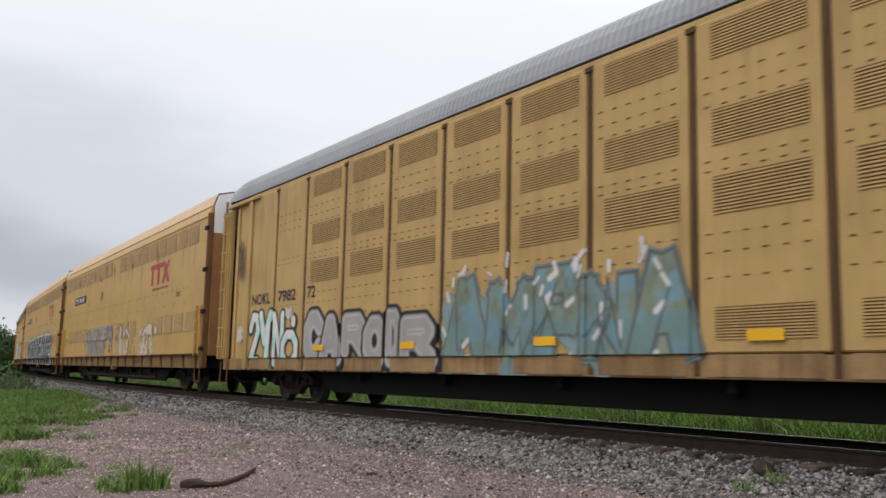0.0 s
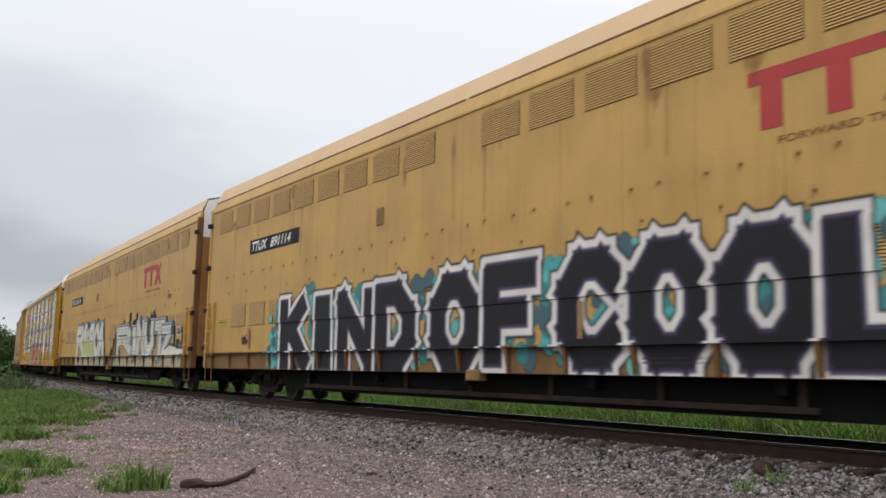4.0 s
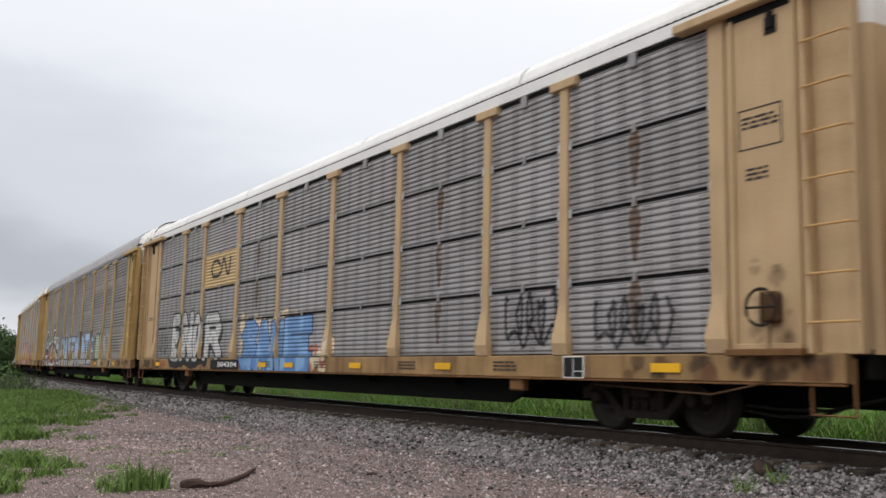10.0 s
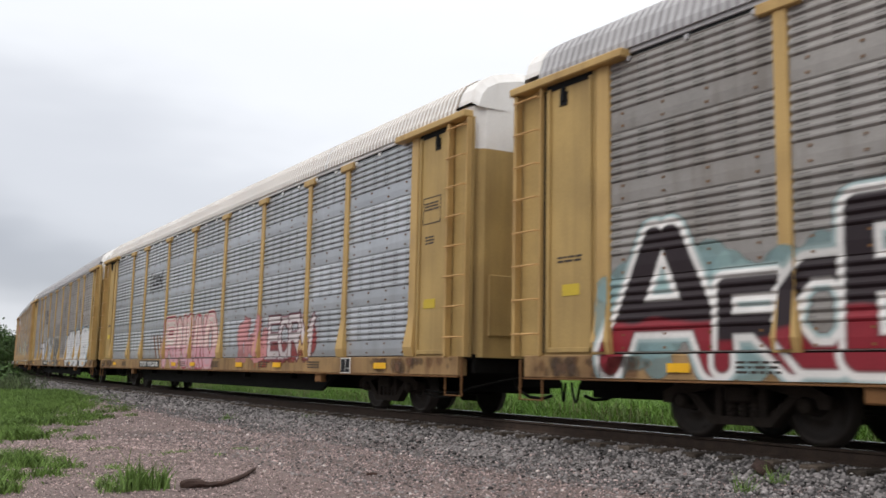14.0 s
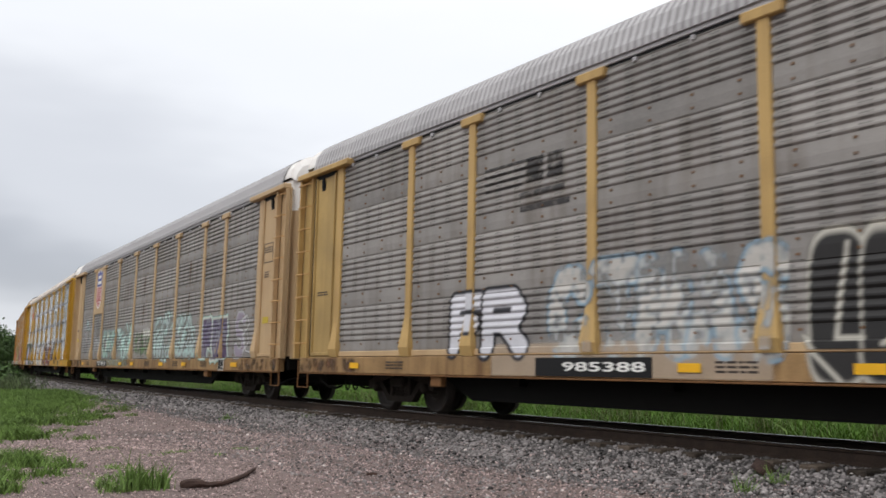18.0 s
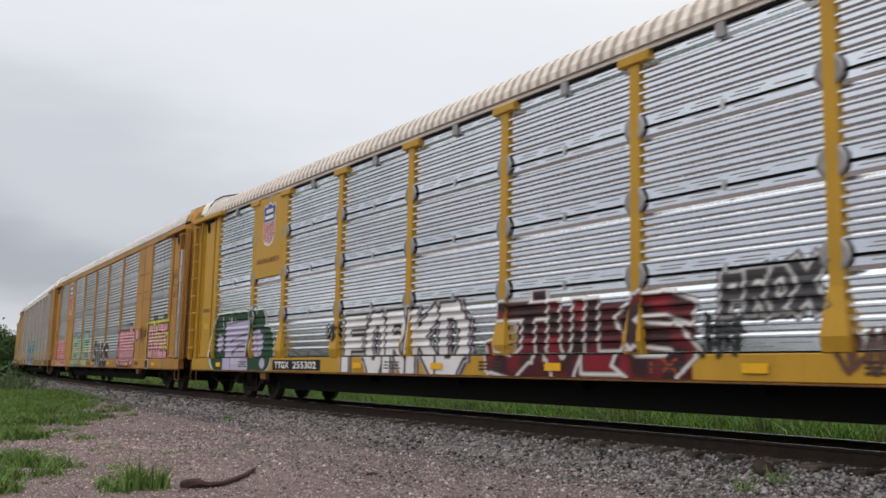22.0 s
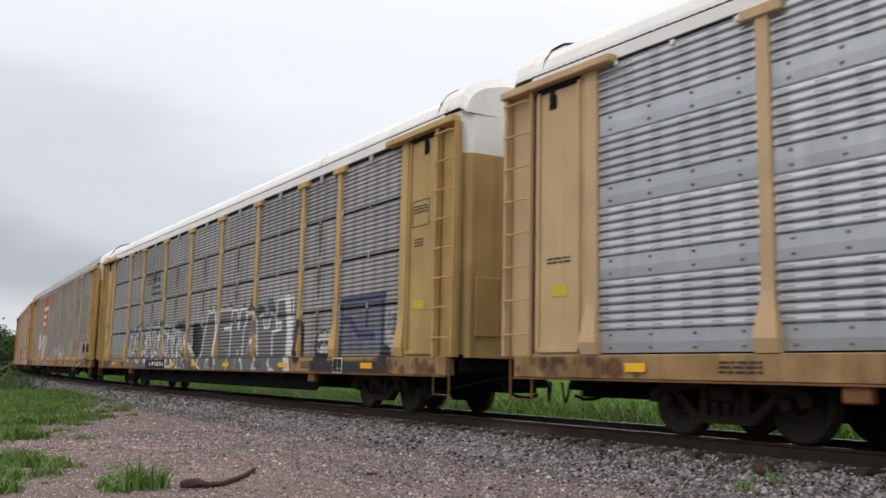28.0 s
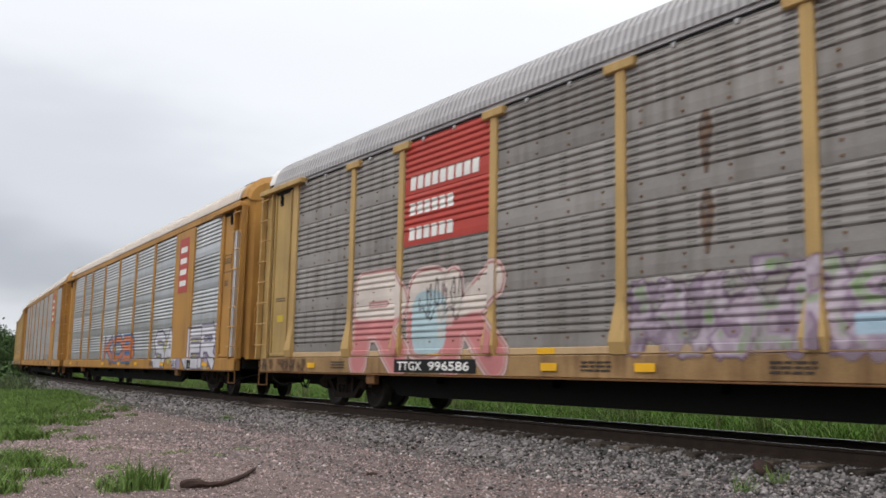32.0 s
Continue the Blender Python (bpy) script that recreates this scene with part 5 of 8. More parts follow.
def small_print(n, x, z, w, rows, y=SIDE + 0.077, material=None, pitch=0.055):
    """Rows of small stencilled data, as plain bars."""
    g = random.Random(int(100 * x) + n)
    bx = []
    for r in range(rows):
        a = x
        while a < x + w - 0.03:
            b = min(x + w, a + g.uniform(0.06, 0.18))
            bx.append((a, b, -y - 0.002, -y + 0.004, z - r * pitch - 0.028, z - r * pitch))
            a = b + 0.03
    put("stencil_data", boxes_mesh(bx), CAR[n], material or M["dark_letter"])


def data_panel(n, x, y=SIDE + 0.074):
    p = put("data_panel", boxes_mesh([(x, x + 0.44, -y - 0.004, -y + 0.01, 0.70, 1.0)]), CAR[n], M["white_letter"], None, "black and white data panel")
    for i, (a, b, c, d) in enumerate(((0.02, 0.21, 0.715, 0.985), (0.23, 0.42, 0.80, 0.985), (0.23, 0.42, 0.715, 0.79))):
        put("data_field", shared(("field", i), lambda: boxes_mesh([(a, b, -SIDE - 0.081, -SIDE - 0.074, c, d)])), p, M["black_paint"], pose(x, 0, 0))


def shield_sign(n, x, z, w, h, words=True):
    """A railway shield: blue head with white bars, red and white stripes below."""
    y = SIDE + 0.052
    def outline(k, top, bottom):
        pts = [(-0.5, 0.42), (-0.42, 0.5), (-0.25, 0.44), (0, 0.54), (0.25, 0.44), (0.42, 0.5), (0.5, 0.42), (0.44, 0.25), (0.5, 0.0), (0.49, -0.30), (0.32, -0.46), (0, -0.53), (-0.32, -0.46), (-0.49, -0.30), (-0.5, 0.0), (-0.44, 0.25)]
        return [(x + a * w * k, z + b * h * k) for a, b in pts]
    def flat(loop, d):
        return mesh_of([(a, -y - d, b) for a, b in loop], [tuple(range(len(loop)))])
    base = put("shield", flat(outline(1.06, 0, 0), 0.0), CAR[n], M["white_letter"], None, "railway shield in red, white and blue")
    head = [(-0.5, 0.42), (-0.42, 0.5), (-0.25, 0.44), (0, 0.54), (0.25, 0.44), (0.42, 0.5), (0.5, 0.42), (0.44, 0.25), (0.48, 0.08), (-0.48, 0.08), (-0.44, 0.25)]
    put("shield_head", flat([(x + a * w, z + b * h) for a, b in head], 0.004), base, M["blue_logo"])
    bars = []
    for i in range(7):
        u = -0.43 + i * 0.1433
        bars.append((x + (u - 0.037) * w, x + (u + 0.037) * w, -y - 0.006, -y - 0.002, z - h * (0.50 - 0.22 * (2 * abs(u)) ** 2.2 * 0.9), z + 0.06 * h))
    put("red_stripes", boxes_mesh(bars), base, M["red_logo"])
    if words:
        put("white_bars", boxes_mesh([(x - 0.30 * w, x + 0.30 * w, -y - 0.008, -y - 0.004, z + 0.30 * h, z + 0.39 * h), (x - 0.36 * w, x + 0.36 * w, -y - 0.008, -y - 0.004, z + 0.14 * h, z + 0.23 * h)]), base, M["white_letter"])


# flat plates that carry emblems
for n in (5, 11):
    plate_box("emblem_plate", CAR[n], -9.14, -7.39, 2.98, 4.98, M["bright_yellow"], 0.048, label="flat yellow emblem plate")
    shield_sign(n, -8.28, 4.28, 0.72, 0.98)
    lettering(n, "BUILDING AMERICA", -8.98, -7.55, 3.33, 3.46, M["brown_letter"], SIDE + 0.053)
plate_box("emblem_plate", CAR[10], -9.14, -7.39, 2.98, 4.98, M["pale_tan"], 0.048, label="flat tan emblem plate")
shield_sign(10, -8.25, 4.05, 1.05, 1.55)
plate_box("emblem_plate", CAR[12], -9.16, -7.37, 1.02, 4.98, M["orange_paint"], 0.048, label="flat orange emblem plate")
shield_sign(12, -8.2, 4.1, 0.95, 1.5)
small_print(12, -8.85, 3.0, 1.2, 2, SIDE + 0.051, M["brown_letter"], 0.2)
plate_box("plain_plate", CAR[12], 7.37, 9.16, 1.02, 4.98, M["orange_paint"], 0.048, label="flat riveted orange plate")
put("plate_seam", boxes_mesh([(8.25, 8.28, -SIDE - 0.054, -SIDE - 0.04, 1.04, 4.96)]), CAR[12], M["rust_brown"])
put("rivets", boxes_mesh([(7.55 + 0.12 * i, 7.58 + 0.12 * i, -SIDE - 0.06, -SIDE - 0.046, z, z + 0.03) for i in range(13) if i not in (5, 6) for z in (3.35 - 0.25 * (i % 4 == 0), 4.0)]), CAR[12], M["rust_brown"])
for n in (16, 17):
    plate_box("emblem_plate", CAR[n], 7.37, 9.16, 1.02, 4.98, M["orange_paint"], 0.048, label="flat orange emblem plate")
    put("emblem", boxes_mesh([(7.75, 8.78, -SIDE - 0.056, -SIDE - 0.046, 3.05, 4.75)]), CAR[n], M["cp_red"], None, "red emblem with white bars")
    put("emblem_bars", boxes_mesh([(7.9, 8.62, -SIDE - 0.061, -SIDE - 0.055, z, z + 0.17) for z in (3.25, 3.6, 3.95, 4.3)]), CAR[n], M["white_letter"])
for n in (12, 16):
    for m in (pose(0, 0, 0), TURN):
        put("chrome_strip", boxes_mesh([(13.35, 13.55, -SIDE - 0.10, -SIDE + 0.02, 1.05, 4.35)], 0.01), CAR[n], M["chrome_strip"], m, "bare galvanized corner strip")

# painted signs on the corrugated bays
panel_sign(6, "sign", "tan sign with a bent dark emblem", [(M["cn_plate"], [rect(-7.17, -4.49, 3.02, 3.98)]), (M["dark_letter"], stroke([(-5.85, 3.62), (-6.1, 3.78), (-6.45, 3.74), (-6.58, 3.52), (-6.4, 3.32), (-5.98, 3.32), (-5.72, 3.42), (-5.62, 3.76), (-5.52, 3.78), (-5.22, 3.32), (-5.08, 3.34), (-5.0, 3.76)], 0.052)), ])
panel_sign(15, "sign", "red sign with three rows of white bars", [(M["cp_red"], [rect(-7.17, -4.49, 3.02, 4.97)]), (M["white_letter"], [rect(-6.98 + 0.25 * i, -6.79 + 0.25 * i, 4.05, 4.30) for i in range(9)] + [rect(-6.98 + 0.25 * i, -6.79 + 0.25 * i, 3.58, 3.81) for i in range(6)] + [rect(-6.98 + 0.25 * i, -6.79 + 0.25 * i, 3.12, 3.35) for i in range(6)])])
stencil = [rect(-6.75, -6.68, 3.30, 4.05), rect(-6.68, -6.58, 3.30, 3.36), rect(-6.68, -6.58, 3.99, 4.05), rect(-4.98, -4.91, 3.30, 4.05), rect(-5.08, -4.98, 3.30, 3.36), rect(-5.08, -4.98, 3.99, 4.05), rect(-6.6, -5.1, 3.32, 3.37), rect(-6.4, -6.25, 3.2, 3.26), rect(-5.4, -5.25, 3.2, 3.26)] + [rect(-6.42, -5.98, 3.80, 3.90), rect(-6.42, -6.32, 3.58, 3.80), rect(-6.42, -5.98, 3.48, 3.58), rect(-5.90, -5.52, 3.80, 3.90), rect(-5.90, -5.52, 3.64, 3.74), rect(-5.90, -5.52, 3.48, 3.58)] + stroke([(-5.45, 3.86), (-5.28, 3.69), (-5.45, 3.52)], 0.055) + stroke([(-5.06, 3.86), (-5.2, 3.69), (-5.06, 3.52)], 0.055)
panel_sign(8, "sign", "dark stencilled emblem of bars between brackets", [(spray((0.055, 0.053, 0.055)), [[(-5.83 + 0.84 * (x + 5.83), 3.68 + 0.84 * (z - 3.68)) for x, z in q] for q in stencil])])
for n in (9, 14):
    panel_sign(n, "sign", "faded dark emblem with speed lines", [(spray((0.04, 0.037, 0.037), True), [rect(-6.95, -5.95 + 0.12 * i, 3.62 + 0.12 * i, 3.66 + 0.12 * i) for i in range(4)] + [rect(-5.85, -5.45, 3.64, 4.02), rect(-5.35, -5.0, 3.64, 4.02), rect(-6.0, -4.95, 3.42, 3.51), rect(-6.0, -4.85, 3.2, 3.29)])])

# red emblem, number panel, reflectors and rivets of the smooth-sided cars
for n, num in ((2, "TTUX 891145"), (3, "TTUX 891114"), (4, "TTUX 891176")):
    number_plate(n, num, -9.78, -6.72, 3.64, 4.0, 1.584, 0.25)
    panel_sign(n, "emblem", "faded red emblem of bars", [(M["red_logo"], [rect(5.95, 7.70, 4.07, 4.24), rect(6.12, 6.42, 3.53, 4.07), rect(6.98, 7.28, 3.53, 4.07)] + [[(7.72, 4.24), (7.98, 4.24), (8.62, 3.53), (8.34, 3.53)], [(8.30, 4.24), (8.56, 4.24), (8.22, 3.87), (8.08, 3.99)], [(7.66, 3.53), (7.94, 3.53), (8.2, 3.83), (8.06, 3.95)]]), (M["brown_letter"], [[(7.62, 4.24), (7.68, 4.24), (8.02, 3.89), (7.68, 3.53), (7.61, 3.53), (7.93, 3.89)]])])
    lettering(n, "FORWARD THINKING", 6.35, 8.45, 3.33, 3.42, M["brown_letter"], 1.585)
    for x in (-9.5, -6.4, -3.2, -0.1, 3.04, 6.2) if n != 3 else (-9.5, 3.04):
        reflector(n, x, 1.50, upright=True, dull=n == 3)
    reflector(n, -12.3, 1.70, upright=True, dull=n == 3)
    bx = [(x, x + 0.032, -1.592, -1.581, z, z + 0.032) for i in range(18) for x, z in ((-11.4 + 1.285 * i, 3.16), (-10.9 + 1.285 * i, 3.18), (-11.2 + 1.285 * i, 2.72))]
    put("rivets", boxes_mesh(bx), CAR[n], M["rust_brown"])
    put("access_hatch", boxes_mesh([(-3.0, -2.72, -1.60, -1.58, 3.55, 3.9)], 0.01), CAR[n], M["dirty_tan"])
    p = put("warning_panel", boxes_mesh([(-11.85, -11.3, -1.59, -1.58, 1.9, 2.07)]), CAR[n], M["safety_yellow"], None, "yellow warning panel")
    small_print(n, -11.8, 2.04, 0.44, 2, 1.592)
    small_print(n, 9.6, 3.1, 0.5, 3, 1.584)
    small_print(n, 4.2, 0.98, 1.1, 2, 1.565)
    put("valve_box", boxes_mesh([(0.25, 0.62, -1.62, -1.45, 0.62, 0.8)], 0.02), CAR[n], M["dirty_tan"])
# stencils and reflectors along the sills of the racks
NUMBERS = {5: ("TTGX 963477", -7.95, -5.27), 8: ("TTGX 973218", -7.25, -4.6), 10: ("TTGX 980212", -7.6, -5.6), 11: ("TTGX 255302", -7.6, -5.0), 13: ("TTGX 993343", -7.85, -5.75), 15: ("TTGX 996586", -7.3, -4.7), 7: ("TTGX 984091", -7.2, -5.0)}
for n, (text, a, b) in NUMBERS.items():
    number_plate(n, text, a, b)
for n, num, a, b in ((6, "504304", -5.4, -3.9), (9, "985388", -4.9, -3.3), (14, "171031", -5.4, -3.7)):
    p = put("number_panel", boxes_mesh([(a - 0.6, b + 0.1, -SIDE - 0.092, -SIDE - 0.06, 0.72, 0.98)]), CAR[n], M["black_paint"], None, "black panel with worn white number")
    lettering(n, num, a, b, 0.79, 0.92, M["white_letter"], SIDE + 0.096, parent=p)
for n in range(5, 20):
    for x in (-11.0, -2.4 if n in (6, 9, 14) else -3.2, -0.6, 2.9, 6.2, 10.9):
        reflector(n, x + 0.37 * math.sin(3.7 * n + x), 0.85, 0.36 if n % 2 else 0.5, 0.11)
    data_panel(n, 9.3 if n != 5 else 5.4)
    for x in (-9.9, -2.2, 0.9, 4.6, 7.6):
        small_print(n, x, 0.93, 0.6, 3)
    small_print(n, 12.45, 3.7, 0.5, 3, SIDE + 0.034)
    put("stencil_frame", boxes_mesh([(12.4, 13.0, -SIDE - 0.036, -SIDE - 0.028, z, z + 0.015) for z in (3.32, 3.78)] + [(x, x + 0.015, -SIDE - 0.036, -SIDE - 0.028, 3.32, 3.78) for x in (12.4, 12.985)]), CAR[n], M["dark_letter"])
    small_print(n, 12.5, 3.1, 0.3, 3, SIDE + 0.034)
    small_print(n, -13.0, 2.4, 0.5, 2, SIDE + 0.034)
    if n in (5, 10, 11, 13, 14, 15, 7, 8):
        put("warning_panel", boxes_mesh([(12.5, 12.88, -SIDE - 0.038, -SIDE - 0.028, 1.84, 2.0)]), CAR[n], M["safety_yellow"], None, "yellow warning panel")
        put("warning_panel", boxes_mesh([(-12.9, -12.55, -SIDE - 0.038, -SIDE - 0.028, 1.84, 2.0)]), CAR[n], M["safety_yellow"], None, "yellow warning panel")
    if n in (5, 8, 11, 13, 15):
        panel_sign(n, "sill_emblem", "small red-brown stencil emblem", [(M["red_letter"], [rect(4.2, 4.5, 0.93, 0.97), rect(4.32, 4.38, 0.78, 0.93), rect(4.53, 4.83, 0.93, 0.97), rect(4.65, 4.71, 0.78, 0.93)] + stroke([(4.88, 0.95), (5.1, 0.8)], 0.025) + stroke([(5.1, 0.95), (4.88, 0.8)], 0.025))])
# seam brackets and slot marks on the bolted panels
MID_BRACKET = boxes_mesh([(-0.03, 0.03, -SIDE - 0.03, -SIDE, -0.075, 0.06)], 0.008)
END_BRACKET = boxes_mesh([(-0.022, 0.022, -SIDE - 0.03, -SIDE, -0.07, 0.06)], 0.008)
TOP_BLOCK = boxes_mesh([(-0.07, 0.07, -SIDE - 0.05, -SIDE, -0.17, 0.02)], 0.01)
SEAM_DISC = lathe_y([(0.0, -0.008), (0.10, -0.008), (0.11, -0.014), (0.185, -0.012), (0.19, 0.0)], 16)
for n in (5, 6, 11, 14):
    for i in range(9):
        mid = (POSTS[i] + POSTS[i + 1]) / 2
        put("top_block", TOP_BLOCK, CAR[n], M["grey_steel"], pose(mid, 0, 4.98))
        for r in (1, 2, 3):
            if n in (5, 11) and i == 1 and r > 1:
                continue
            z = Z0 + r * PANEL_H
            put("seam_bracket", MID_BRACKET, CAR[n], M["dull_silver" if n in (5, 11) else "grey_steel"], pose(mid, 0, z))
            for e in (POSTS[i] + 0.13, POSTS[i + 1] - 0.13):
                put("seam_bracket", END_BRACKET, CAR[n], M["dull_silver"], pose(e, 0, z))
    if n in (5, 11):
        for x in POSTS[1:-1]:
            for r in (1, 2, 3):
                put("seam_disc", SEAM_DISC, CAR[n], M["grey_steel"], pose(x, -SIDE - 0.036, Z0 + r * PANEL_H))
CLIP = boxes_mesh([(-0.03, 0.03, -SIDE - 0.045, -SIDE, -0.07, 0.0)], 0.008)
for n in (7, 8, 9, 10, 13, 15):
    for i in range(24):
        put("eave_clip", CLIP, CAR[n], M[ROOF[n]], pose(-11.6 + 1.01 * i, 0, 4.985))
for n in (5, 11):
    g = random.Random(n)
    bx = []
    for i in range(9):
        for r in range(4):
            if i == 1 and r > 1:
                continue
            for z in (Z0 + r * PANEL_H + 0.045, Z0 + r * PANEL_H + 0.085, Z0 + r * PANEL_H + 0.895, Z0 + r * PANEL_H + 0.935):
                a = POSTS[i] + 0.25 + (z * 7 % 0.2)
                while a < POSTS[i + 1] - 0.7:
                    bx.append((a, a + 0.42, -SIDE - 0.007, -SIDE, z, z + 0.014))
                    a += 0.62
    put("vent_slot_field", boxes_mesh(bx), CAR[n], M["grey_steel"])
for n in (7, 8, 9, 10, 12, 13, 15):
    bx = []
    for i in range(9):
        if i in ((1, 7) if n == 12 else ()):
            continue
        for r in range(4):
            if n == 10 and i == 1 and r > 1 or n == 15 and i == 2 and r > 1:
                continue
            k = 3 if POSTS[i + 1] - POSTS[i] < 2.2 else 4
            for j in range(k):
                x = POSTS[i] + (POSTS[i + 1] - POSTS[i]) * (j + 0.5) / k
                for z in (0.06, 0.23):
                    zz = Z0 + r * PANEL_H + z
                    bx.append((x - 0.017, x + 0.017, -SIDE - 0.020, -SIDE, zz - 0.015, zz + 0.015))
    put("bolts", boxes_mesh(bx), CAR[n], M["rust_brown"])
# columns of small slots in the ridges: laid-on quads, their inner shade painted dark
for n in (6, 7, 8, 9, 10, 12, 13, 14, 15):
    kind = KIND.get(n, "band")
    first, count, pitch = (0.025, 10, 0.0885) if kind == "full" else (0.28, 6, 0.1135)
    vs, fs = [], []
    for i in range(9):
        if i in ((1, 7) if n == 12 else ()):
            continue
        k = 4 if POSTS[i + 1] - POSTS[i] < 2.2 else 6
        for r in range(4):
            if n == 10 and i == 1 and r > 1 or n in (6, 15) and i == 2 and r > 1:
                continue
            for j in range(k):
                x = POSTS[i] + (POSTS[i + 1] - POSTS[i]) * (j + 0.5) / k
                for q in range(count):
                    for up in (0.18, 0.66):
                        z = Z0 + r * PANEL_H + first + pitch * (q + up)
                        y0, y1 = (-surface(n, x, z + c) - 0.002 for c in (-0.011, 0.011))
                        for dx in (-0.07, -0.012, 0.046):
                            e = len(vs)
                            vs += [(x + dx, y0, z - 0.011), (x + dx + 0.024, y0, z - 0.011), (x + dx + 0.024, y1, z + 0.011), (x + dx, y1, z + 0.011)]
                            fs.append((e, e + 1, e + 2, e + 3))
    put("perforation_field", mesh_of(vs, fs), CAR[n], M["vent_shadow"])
# a ledge along the foot of the panels, with its own reflectors
for n in (9, 15):
    for i in range(9):
        a, b = POSTS[i] + 0.12, POSTS[i + 1] - 0.12
        put("ledge", boxes_mesh([(a, b, -SIDE - 0.036, -SIDE + 0.02, 1.026, 1.13)], 0.01), CAR[n], M["pale_tan"])
for i in (2, 3, 5, 6, 7):
    x = (POSTS[i] + POSTS[i + 1]) / 2 + 0.3 * math.sin(2.0 * i)
    put("reflector", boxes_mesh([(x - 0.2, x + 0.2, -SIDE - 0.042, -SIDE - 0.03, 1.035, 1.12)]), CAR[15], M["reflector"])
# rust that has run from the seam brackets
for n, bays in ((14, (2, 3, 4, 5, 7)), (6, (3, 6, 8)), (9, (5, 7)), (10, (4, 6)), (15, (4, 7))):
    for i in bays:
        x = (POSTS[i] + POSTS[i + 1]) / 2
        for r in (1, 2, 3):
            z = Z0 + r * PANEL_H
            drip = [[(x - 0.05, z), (x + 0.05, z), (x + 0.12, z - 0.25), (x - 0.12, z - 0.25)], [(x - 0.12, z - 0.25), (x + 0.12, z - 0.25), (x + 0.03, z - 0.8), (x - 0.03, z - 0.8)]]
            ob = new("rust_stain", laid_on(n, [(spray((0.155, 0.10, 0.07), True), drip)], 0.002))
            ob.parent = CAR[n]
# lettering and reflectors of the vented car
lettering(1, "NOKL", -11.72, -10.55, 2.31, 2.58, M["dark_letter"], 1.608)
lettering(1, "7982", -10.08, -9.06, 2.31, 2.58, M["dark_letter"], 1.608)
lettering(1, "72", -8.45, -8.02, 2.31, 2.58, M["dark_letter"], 1.608)
for x in (-7.7, -4.0, -0.1, 3.75):
    reflector(1, x, 1.22, 0.5, 0.13)
for n, car in CAR.items():
    if n == 1:
        tagged(car, "tan auto rack car with slotted vent panels and graffiti", "railcar", "freight train cars")

for ob in bpy.data.objects:
    if ob.name.split(".")[0] in ("rivets", "bolts", "perforation_field", "pressed_slot_field", "vent_slot_field", "stencil_data", "slats", "emblem_bars", "white_bars", "red_stripes"):
        tagged(ob, kind="stuff")


def hand_brake(n, x, z):
    """A rusty hand brake: housing, wheel and chain rod on the corner of a car."""
    h = put("hand_brake", boxes_mesh([(x - 0.11, x + 0.11, -SIDE - 0.16, -SIDE - 0.03, z - 0.16, z + 0.18)], 0.03), CAR[n], M["dark_rust"], None, "dark rusty hand brake housing")
    ring = [(x + 0.2 * math.cos(a), -SIDE - 0.27, z + 0.2 * math.sin(a)) for a in [0.3927 * i for i in range(17)]]
    put("brake_wheel", joined([tube(ring, 0.018, 6), tube([(x - 0.2, -SIDE - 0.26, z), (x + 0.2, -SIDE - 0.26, z)], 0.014, 5), tube([(x, -SIDE - 0.26, z - 0.2), (x, -SIDE - 0.26, z + 0.2)], 0.014, 5)]), h, M["truck_steel"])
    put("brake_step", boxes_mesh([(x - 0.55, x + 0.45, -SIDE - 0.22, -SIDE - 0.02, z - 0.52, z - 0.44)], 0.01), h, M["rust_brown"])
    put("brake_chain", tube([(x, -SIDE - 0.12, z - 0.2), (x - 0.05, -SIDE - 0.12, 0.7), (x - 0.9, -SIDE - 0.05, 0.55), (x - 3.2, -SIDE + 0.2, 0.62)], 0.012, 5), h, M["dark_rust"])


for n in (6, 15):
    hand_brake(n, 12.85, 1.5)

# ---- graffiti: sheets of spray paint that follow a car's side ----
def paint_material():
    m = mat("spray_paint", (0.5, 0.5, 0.5), 0.5, vary=0.14, blotch=1.6, bump=0.0)
    nodes, links = m.node_tree.nodes, m.node_tree.links
    src = nodes.new("ShaderNodeVertexColor")
    src.layer_name = "paint"
    hsv = [k for k in nodes if k.bl_idname == "ShaderNodeHueSaturation"][0]
    links.new(src.outputs["Color"], hsv.inputs["Color"])
    links.new(src.outputs["Alpha"], nodes["Principled BSDF"].inputs["Alpha"])
    return m


